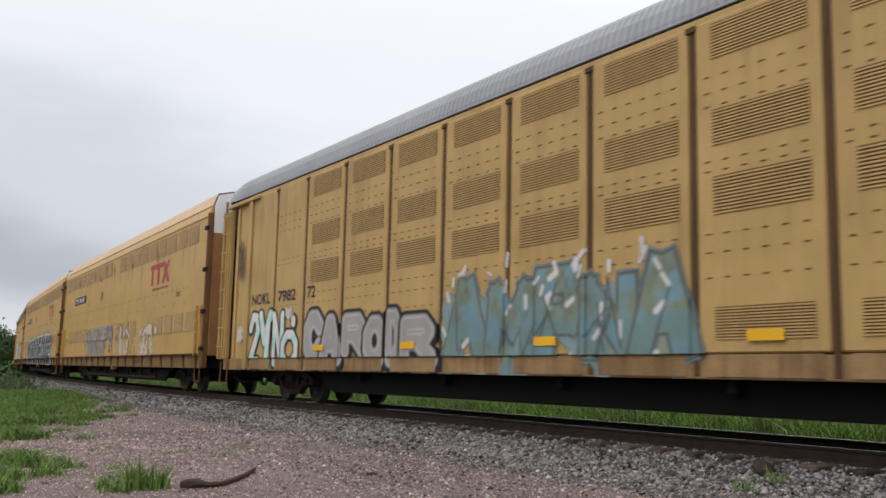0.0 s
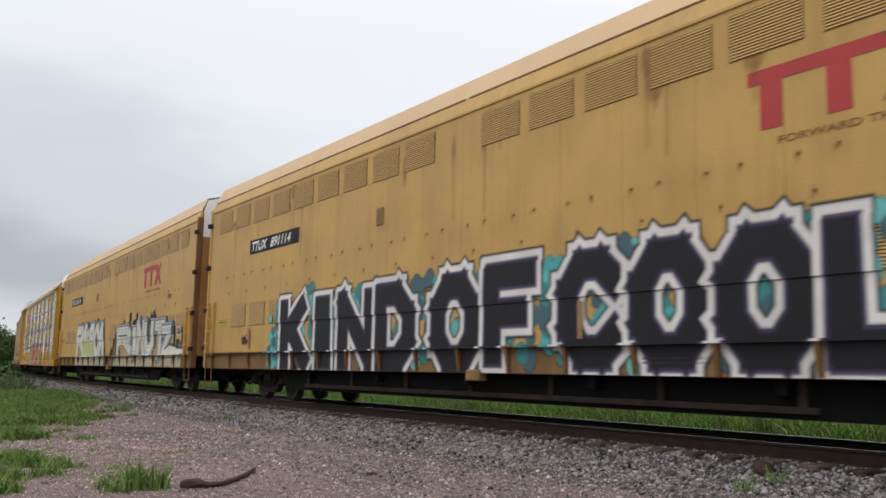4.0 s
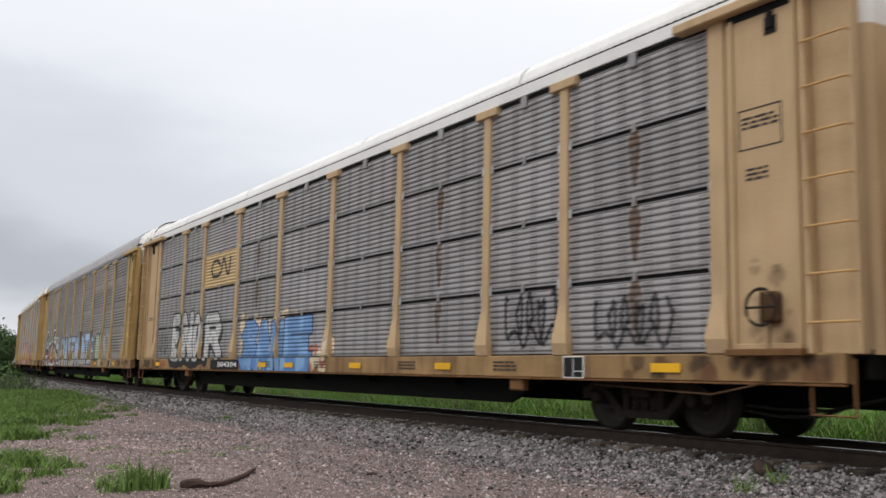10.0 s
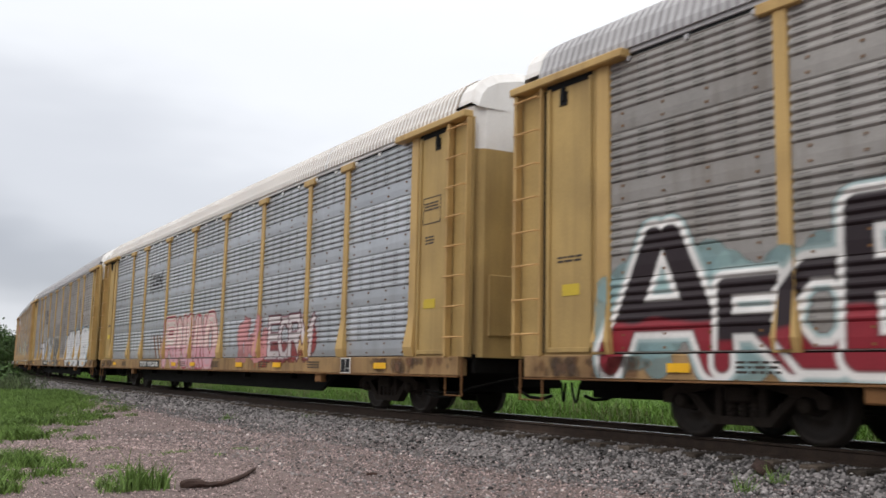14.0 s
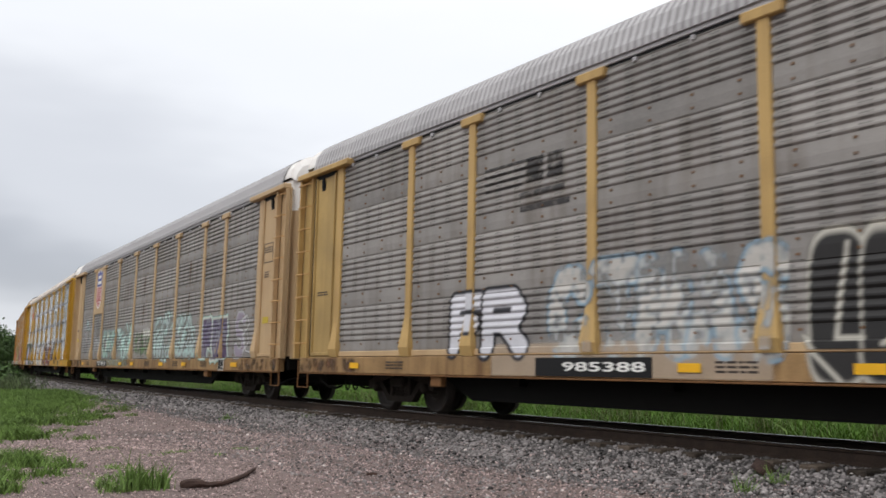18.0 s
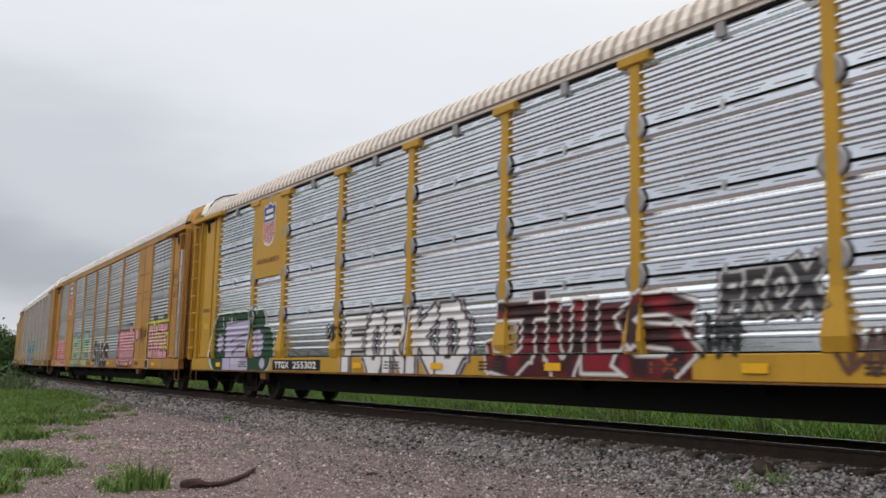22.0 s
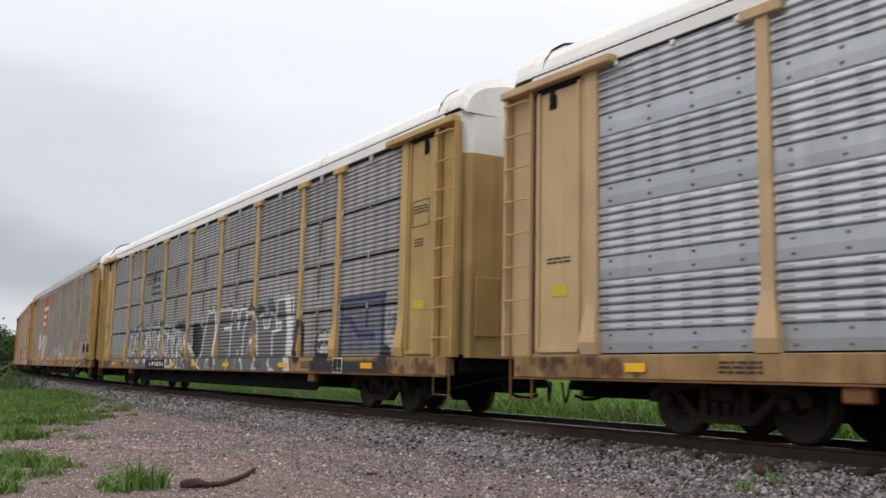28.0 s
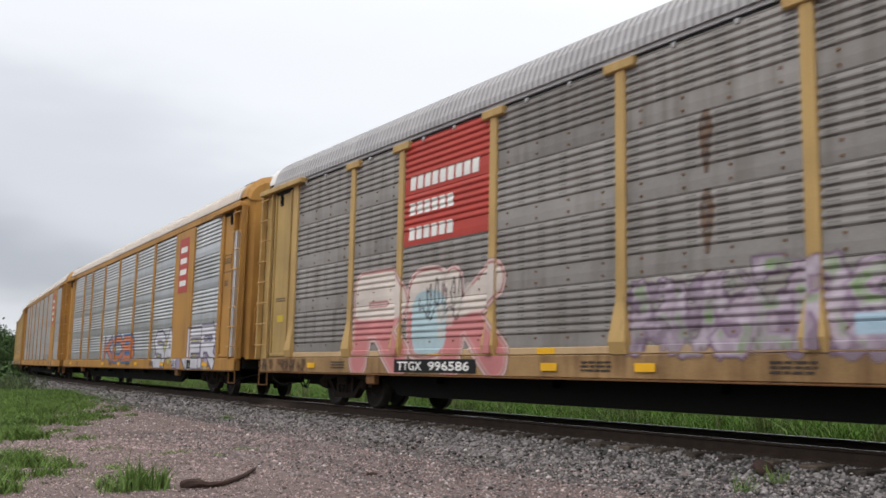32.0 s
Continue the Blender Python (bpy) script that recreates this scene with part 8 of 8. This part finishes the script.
p.letters([("@", 4.32, 4.98, 1.53, 2.13), ("@", 4.25, 4.99, 0.93, 1.62), ("#", 4.31, 5.31, 0.78, 2.09), ("#", 4.99, 5.67, 0.79, 2.08), ("#", 5.42, 6.21, 0.79, 2.08), ("#", 6.14, 6.76, 0.79, 2.27), ("#", 6.63, 7.32, 0.8, 2.07), ("#", 4.37, 7.28, 0.93, 1.75)], (0.64, 0.30, 0.34), (0.015, 0.01, 0.012), rim=0.035)
p.rect(4.56, 7.16, 0.99, 1.75, (0.64, 0.30, 0.34))
p.letters([("G", 4.57, 5.08, 1.09, 1.65), ("E", 5.12, 5.61, 1.08, 1.63), ("A", 5.65, 6.14, 1.08, 1.64), ("U", 6.2, 6.66, 1.09, 1.62), ("D", 6.69, 7.18, 1.1, 1.6)], (0.64, 0.30, 0.34), (0.02, 0.012, 0.014), rim=0.02, thick=0.2)
p.line([(5.66, 2.06), (5.67, 2.47)], 0.018, BLACK)
p.line([(5.86, 2.05), (5.87, 2.45)], 0.018, BLACK)
p.line([(6.06, 2.03), (6.07, 2.43)], 0.018, BLACK)
p.oval(7.7, 1.88, 0.29, 0.22, BLACK)
p.oval(7.7, 1.9, 0.23, 0.19, (0.64, 0.30, 0.34))
p.scrawl((8.11, 8.79, 1.62, 2.18), (0.09, 0.045, 0.02), 4, 0.018)
p.scrawl((8.86, 9.15, 1.74, 2.1), (0.09, 0.045, 0.02), 2, 0.018)
p.done("pink sprayed bubble letters with black outline")
p = Sheet(12, -13.0, -1.9, 0.71, 2.4)
p.letters([("G", -12.2, -11.4, 0.8, 2.0), ("R", -11.45, -10.7, 0.8, 2.05), ("E", -10.75, -10.1, 0.8, 1.95), ("E", -10.1, -9.4, 0.8, 2.0), ("D", -9.4, -8.4, 0.8, 2.05)], (0.55, 0.14, 0.14), (0.58, 0.48, 0.45), rim=0.06, thick=0.26)
p.letters([("E", -6.9, -5.7, 0.8, 2.15), ("I", -5.75, -5.0, 0.8, 2.1), ("K", -5.0, -3.7, 0.8, 2.15), ("E", -3.7, -2.4, 0.75, 2.25)], (0.44, 0.45, 0.2), (0.03, 0.06, 0.08), rim=0.05, thick=0.25, outer=((0.12, 0.4, 0.42), 0.04), low=((0.42, 0.36, 0.16), 0.35), mottle=((0.3, 0.48, 0.4), 0.3))
p.done("red and yellow-green sprayed letters")
p = Sheet(12, -1.5, 3.2, 0.71, 2.0)
p.letters([("S", -1.06, -0.24, 0.74, 1.84), ("I", -0.31, 0.21, 0.74, 1.81), ("V", 0.07, 0.75, 0.72, 1.76), ("E", 0.64, 1.47, 0.7, 1.74), ("S", 1.41, 2.36, 0.7, 1.71)], (0.022, 0.022, 0.025), WHITE, rim=0.045, thick=0.27)
p.done("black sprayed letters with white outline")
p = Sheet(13, -4.7, 3.4, 0.71, 2.7)
p.cloud((-4.65, -3.44, 0.82, 2.12), [(0.36, 0.56, 0.08), (0.42, 0.6, 0.14)], 30, 0.1, 0.26)
p.cloud((-3.5, 2.0, 1.0, 2.2), [(0.32, 0.5, 0.07), (0.38, 0.55, 0.12), (0.27, 0.45, 0.05)], 130, 0.09, 0.2)
p.cloud((1.5, 2.6, 0.95, 2.15), [(0.32, 0.5, 0.07), (0.4, 0.56, 0.13)], 40, 0.08, 0.2)
p.letters([("H", -3.95, -2.0, 0.7, 2.31), ("R", -1.99, -0.71, 0.7, 2.29), ("O", -0.68, 0.52, 0.7, 2.24), ("C", 0.58, 1.98, 0.7, 2.26)], (0.07, 0.21, 0.45), (0.006, 0.008, 0.02), rim=0.05, thick=0.30, low=((0.025, 0.075, 0.32), 0.3), mottle=((0.12, 0.36, 0.58), 0.35), flare=0.15, drop=((0.006, 0.008, 0.02), -0.1, -0.02))
p.line([(-3.42, 1.51), (-3.25, 0.72)], 0.1, (0.40, 0.50, 0.72))
p.line([(-2.35, 1.47), (-2.31, 0.89)], 0.09, (0.40, 0.50, 0.72))
p.line([(-1.78, 2.04), (-1.85, 1.06)], 0.1, (0.40, 0.50, 0.72))
p.line([(-1.75, 0.78), (-0.81, 0.79)], 0.07, (0.40, 0.50, 0.72))
p.line([(-1.63, 2.21), (-0.98, 2.13)], 0.08, (0.40, 0.50, 0.72))
p.line([(-0.53, 1.94), (-0.59, 0.8)], 0.11, (0.40, 0.50, 0.72))
p.line([(-0.29, 2.19), (0.27, 2.15)], 0.07, (0.40, 0.50, 0.72))
p.line([(-0.38, 0.75), (0.34, 0.73)], 0.06, (0.40, 0.50, 0.72))
p.line([(0.79, 1.95), (0.7, 0.83)], 0.13, (0.40, 0.50, 0.72))
p.line([(0.94, 2.19), (1.89, 2.15)], 0.07, (0.40, 0.50, 0.72))
p.line([(0.85, 0.74), (1.78, 0.74)], 0.06, (0.40, 0.50, 0.72))
p.line([(1.47, 1.33), (1.86, 1.43)], 0.09, (0.40, 0.50, 0.72))
p.scrawl((1.9, 2.6, 1.05, 1.6), (0.03, 0.09, 0.05), 4, 0.02)
p.done("large blue sprayed letters on a lime cloud")
p = Sheet(14, -0.9, 7.6, 0.71, 2.75)
p.oval(-0.56, 1.52, 0.68, 0.54, (0.02, 0.02, 0.022))
p.oval(1.99, 2.16, 0.4, 0.27, (0.02, 0.02, 0.022))
p.oval(4.16, 2.18, 0.34, 0.16, (0.02, 0.02, 0.022))
p.oval(4.81, 2.15, 0.27, 0.15, (0.02, 0.02, 0.022))
p.oval(5.59, 2.11, 0.21, 0.19, (0.02, 0.02, 0.022))
p.oval(7.29, 1.38, 0.35, 0.49, (0.02, 0.02, 0.022))
p.cloud((-0.15, 6.92, 1.82, 2.44), [(0.05, 0.13, 0.14), (0.02, 0.02, 0.022)], 26, 0.06, 0.14)
p.rect(-1.54, 7.03, 0.7, 0.94, (0.13, 0.125, 0.13), 0.85)
p.letters([("A", 0.08, 1.62, 0.7, 2.37), ("E", 1.54, 2.71, 0.7, 2.36), ("H", 2.62, 3.77, 0.7, 2.33), ("C", 3.65, 4.63, 0.7, 2.16), ("W", 4.56, 5.93, 0.7, 2.09), ("J", 5.7, 6.98, 0.7, 2.43)], (0.13, 0.125, 0.13), (0.62, 0.62, 0.60), rim=0.075, thick=0.36, flare=0.5)
p.line([(6.55, 2.33), (6.71, 1.7), (6.69, 1.06), (6.83, 0.7)], 0.16, (0.62, 0.62, 0.60))
p.line([(1.36, 2.3), (1.43, 1.74), (1.51, 0.88)], 0.06, (0.62, 0.62, 0.60))
p.done("grey sprayed letters with thick white outline")
p = Sheet(14, -9.8, -0.3, 0.71, 2.4)
p.cloud((-8.8, -1.62, 0.99, 2.01), [(0.13, 0.125, 0.13)], 90, 0.15, 0.32)
p.cloud((-8.14, -1.61, 1.72, 2.16), [(0.02, 0.02, 0.022), (0.04, 0.13, 0.14)], 26, 0.1, 0.22)
p.rect(-7.68, -0.29, 0.7, 0.94, (0.13, 0.125, 0.13), 0.8)
p.oval(-0.36, 1.56, 0.54, 0.48, (0.02, 0.02, 0.022))
p.letters([("A", -8.82, -7.32, 1.01, 2.05), ("N", -7.32, -6.07, 0.97, 2.13), ("O", -6.2, -5.47, 0.97, 2.01), ("R", -5.57, -4.31, 0.85, 2.1), ("S", -4.27, -3.45, 0.83, 2.11), ("B", -3.61, -2.65, 0.84, 2.05), ("S", -2.82, -2.05, 0.74, 1.9), ("K", -2.11, -1.5, 0.7, 1.85)], (0.13, 0.125, 0.13), (0.62, 0.62, 0.60), rim=0.05, thick=0.26, square=False, flare=0.6)
p.scrawl((-8.8, -6.87, 1.01, 2.17), (0.62, 0.62, 0.60), 3, 0.032)
p.scrawl((-8.52, -6.64, 1.01, 2.15), (0.03, 0.03, 0.033), 2, 0.035)
p.scrawl((-7.1, -5.27, 0.94, 2.06), (0.62, 0.62, 0.60), 3, 0.032)
p.scrawl((-6.87, -5.08, 0.94, 2.05), (0.03, 0.03, 0.033), 2, 0.035)
p.scrawl((-5.57, -3.93, 0.85, 2.06), (0.62, 0.62, 0.60), 3, 0.032)
p.scrawl((-5.37, -3.77, 0.85, 2.05), (0.03, 0.03, 0.033), 2, 0.035)
p.scrawl((-4.27, -2.72, 0.81, 2.05), (0.62, 0.62, 0.60), 3, 0.032)
p.scrawl((-4.1, -2.58, 0.81, 2.04), (0.03, 0.03, 0.033), 2, 0.035)
p.scrawl((-3.0, -1.62, 0.72, 1.86), (0.62, 0.62, 0.60), 3, 0.032)
p.scrawl((-2.86, -1.5, 0.72, 1.85), (0.03, 0.03, 0.033), 2, 0.035)
p.line([(-1.61, 1.58), (-1.16, 1.34), (-0.63, 1.06), (-0.2, 0.7)], 0.09, (0.62, 0.62, 0.60))
p.line([(-0.88, 1.59), (-0.91, 1.42), (-1.02, 1.38)], 0.03, (0.62, 0.62, 0.60))
p.line([(0.31, 2.21), (0.15, 1.46), (0.09, 1.22), (0.63, 1.51)], 0.05, (0.62, 0.62, 0.60))
p.done("pale swirling sprayed letters on a dark cloud")
p = Sheet(14, 8.0, 12.2, 0.72, 2.6)
p.oval(8.64, 1.22, 0.46, 0.38, (0.02, 0.02, 0.022))
p.rect(8.12, 11.67, 0.7, 0.94, (0.03, 0.03, 0.032), 0.85)
p.scrawl((8.33, 9.0, 1.35, 1.55), WHITE, 4, 0.018)
p.scrawl((8.37, 9.02, 1.11, 1.29), WHITE, 4, 0.018)
p.rect(9.45, 11.4, 1.09, 2.19, (0.09, 0.10, 0.16), 0.45)
p.line([(9.5, 2.16), (11.37, 2.18)], 0.06, (0.03, 0.04, 0.11), 0.9)
p.line([(11.31, 2.19), (11.33, 1.13)], 0.06, (0.03, 0.04, 0.11), 0.9)
p.line([(10.65, 2.1), (10.65, 1.64)], 0.06, (0.03, 0.04, 0.11), 0.9)
p.line([(9.52, 1.8), (9.93, 1.75), (10.31, 1.45), (10.96, 1.43)], 0.06, (0.03, 0.04, 0.11), 0.9)
p.line([(9.52, 2.11), (9.48, 1.1)], 0.06, (0.03, 0.04, 0.11), 0.9)
p.oval(11.45, 1.08, 0.22, 0.16, (0.02, 0.02, 0.022))
p.scrawl((11.5, 11.93, 1.4, 1.87), (0.05, 0.05, 0.05), 2, 0.015, 0.7)
p.done("navy sprayed frame and a small white tag")
p = Sheet(15, -9.4, -3.6, 0.71, 2.8)
p.letters([("R", -9.01, -6.94, 0.7, 2.64), ("#", -6.95, -5.61, 1.01, 2.52), ("K", -5.77, -3.95, 0.7, 2.5)], (0.62, 0.55, 0.5), (0.30, 0.07, 0.07), rim=0.03, thick=0.3, square=False, low=((0.5, 0.19, 0.19), 0.55), outer=((0.6, 0.44, 0.42), 0.05))
p.letters([("#", -6.83, -5.69, 1.04, 2.17)], (0.38, 0.50, 0.54), None)
p.scrawl((-6.58, -5.09, 1.61, 2.38), (0.03, 0.03, 0.035), 5, 0.018)
p.cloud((-5.92, -4.97, 1.27, 2.39), [(0.5, 0.46, 0.42)], 8, 0.08, 0.16, 0.7)
p.done("red and white sprayed letters with pink outline")
p = Sheet(15, -1.9, 4.0, 0.9, 2.4)
p.cloud((-1.3, 3.4, 1.05, 1.9), [(0.28, 0.22, 0.28), (0.4, 0.33, 0.38), (0.2, 0.14, 0.2)], 120, 0.07, 0.17, 0.7)
p.letters([("M", -1.3, -0.5, 1.0, 1.95), ("U", -0.55, 0.1, 1.0, 1.9), ("S", 0.05, 0.7, 1.0, 1.95), ("E", 0.65, 1.25, 1.05, 2.1), ("R", 1.2, 1.9, 1.05, 2.05), ("S", 1.85, 2.5, 1.05, 1.95)], (0.46, 0.40, 0.46), (0.2, 0.12, 0.2), rim=0.03, thick=0.24, opacity=0.9, mottle=((0.16, 0.26, 0.10), 0.18), wear=0.6)
p.rect(1.9, 3.3, 1.2, 1.42, (0.34, 0.5, 0.6), 0.85)
p.line([(3.2, 1.05), (3.55, 1.3), (3.25, 1.6)], 0.05, (0.38, 0.52, 0.62), 0.9)
p.done("faded lilac sprayed letters with a pale blue arrow")
p = Sheet(15, 9.1, 12.4, 0.9, 2.6)
p.cloud((9.21, 12.1, 1.03, 1.82), [(0.16, 0.05, 0.07), (0.34, 0.2, 0.22), (0.4, 0.32, 0.36), (0.36, 0.42, 0.36)], 140, 0.04, 0.12, 0.8)
p.letters([("G", 9.18, 9.69, 0.99, 1.84), ("R", 9.66, 10.22, 0.99, 1.9), ("I", 10.15, 10.51, 0.99, 1.92), ("N", 10.45, 10.95, 0.98, 1.91), ("A", 10.89, 11.41, 0.98, 2.14), ("S", 11.36, 11.77, 0.98, 1.92), ("E", 11.71, 12.12, 0.98, 1.91)], (0.46, 0.36, 0.42), (0.11, 0.04, 0.06), rim=0.035, thick=0.24, mottle=((0.42, 0.48, 0.42), 0.12), wear=0.6)
p.oval(9.44, 1.6, 0.15, 0.16, (0.42, 0.08, 0.06))
p.done("faded purple and pink sprayed letters")
# soot and rust on the ends of the sills, and grime round the hand brakes
for n in (6, 7, 8, 9, 10, 13, 14, 15):
    for a, b in ((-13.6, -11.2), (10.6, 13.6)):
        p = Sheet(n, a - 0.1, b + 0.1, 0.72, 1.0, 0.03)
        p.cloud((a, b, 0.74, 0.99), [(0.05, 0.034, 0.025), (0.17, 0.08, 0.04), (0.09, 0.055, 0.035)], 26, 0.03, 0.13, 0.45)
        p.done("soot and rust stains on the sill", "sill_stain", "stuff")
for n in (6, 15):
    p = Sheet(n, 12.3, 13.3, 1.03, 2.2, 0.03)
    p.cloud((12.55, 13.1, 1.1, 2.0), [(0.05, 0.032, 0.022), (0.12, 0.06, 0.03)], 26, 0.03, 0.08, 0.22)
    p.done("dark rusty grime round the hand brake", "brake_stain", "stuff")
# rust round the rivets and louvres of the smooth-sided cars
for n in (2, 3, 4):
    p = Sheet(n, -12.0, 12.0, 2.45, 5.05, 0.06, seed=5)
    for i in range(18):
        x = -11.4 + 1.285 * i
        for q in range(3):
            p.oval(x + 0.5 * q * (q < 2) + 0.2 * (q == 2), (3.16, 3.17, 2.72)[q], 0.03, 0.045, (0.13, 0.065, 0.025), 0.4)
        for q in range(int(p.g.integers(0, 4))):
            u, v = x + p.g.uniform(0.2, 1.1), p.g.uniform(4.45, 4.95)
            p.oval(u, v, p.g.uniform(0.04, 0.16), p.g.uniform(0.08, 0.28), (0.24, 0.10, 0.03), 0.35)
            p.line([(u, v), (u + 0.02, v - p.g.uniform(0.3, 1.3))], 0.03, (0.3, 0.16, 0.06), 0.22)
    p.done("rust spots round the rivets and louvres", "rust_stain", "stuff")
p = Sheet(16, 4.5, 12.3, 0.71, 2.1)
p.cloud((4.9, 12.0, 0.8, 1.7), [(0.5, 0.48, 0.16), (0.3, 0.26, 0.42)], 60, 0.12, 0.25, 0.8)
p.letters([("S", 5.0, 6.4, 0.75, 1.9), ("A", 6.3, 7.9, 0.75, 1.95), ("N", 7.8, 9.3, 0.75, 1.9), ("E", 9.2, 10.6, 0.75, 1.9), ("R", 10.5, 12.0, 0.75, 1.95)], (0.56, 0.55, 0.6), (0.12, 0.1, 0.16), rim=0.06, thick=0.23)
p.done("white and violet sprayed letters with yellow edge")
p = Sheet(16, -3.9, 2.2, 0.75, 2.1)
p.letters([("K", -3.6, -1.9, 0.95, 1.9), ("O", -1.9, 0.1, 0.95, 1.9), ("B", 0.1, 2.0, 0.95, 1.9)], (0.5, 0.16, 0.06), (0.05, 0.14, 0.3), rim=0.08, thick=0.23)
p.done("orange and blue sprayed letters")

LOOKS = {5: "bright galvanized auto rack car with yellow posts and ends", 6: "grey weathered auto rack car with tan posts", 7: "brown weathered auto rack car with tan posts and graffiti", 8: "light grey auto rack car with tan posts and red graffiti", 9: "brown weathered auto rack car with big white graffiti", 10: "brown weathered auto rack car with shield plate", 11: "bright galvanized auto rack car with yellow ends and graffiti", 12: "silver auto rack car with orange plates and pink graffiti", 13: "light grey auto rack car with blue and green graffiti", 14: "grey weathered auto rack car with black and white graffiti", 15: "brown weathered auto rack car with a red sign", 16: "silver auto rack car with orange frame and red emblem", 17: "silver auto rack car with orange posts", 18: "dull silver auto rack car with tan posts", 19: "light grey auto rack car with tan posts"}
for n, car in CAR.items():
    tagged(car, LOOKS.get(n, "tan smooth-sided auto carrier car with louvres and graffiti" if n > 1 else ""), "railcar", "freight train cars")


def motions():
    times = [0.5 * i for i in range(65)]
    for n, car in CAR.items():
        half = 9.35 if n in (2, 3, 4) else 10.29
        walk(car, [(t, car_pose(PLACE[n - 1] + travel(t), half)) for t in times])

        # the wheels roll with the way that the car has gone
        frames = [i / FPS for i in range(int(32 * FPS) + 1)]
        close = [t for t in frames if -42 < PLACE[n - 1] + travel(t) < 14]
        if not close:
            continue
        a, b = travel(close[0]), travel(close[-1])
        stretch = [t for t in (0.0,) if t < close[0]] + close + [t for t in (32.0,) if t > close[-1]]
        for w in WHEELS[n]:
            x = w.location.x
            walk(w, [(t, pose(x, 0, 0.425, 0, math.degrees((min(max(travel(t), a), b) - a) / 0.425), 0)) for t in stretch])


motions()
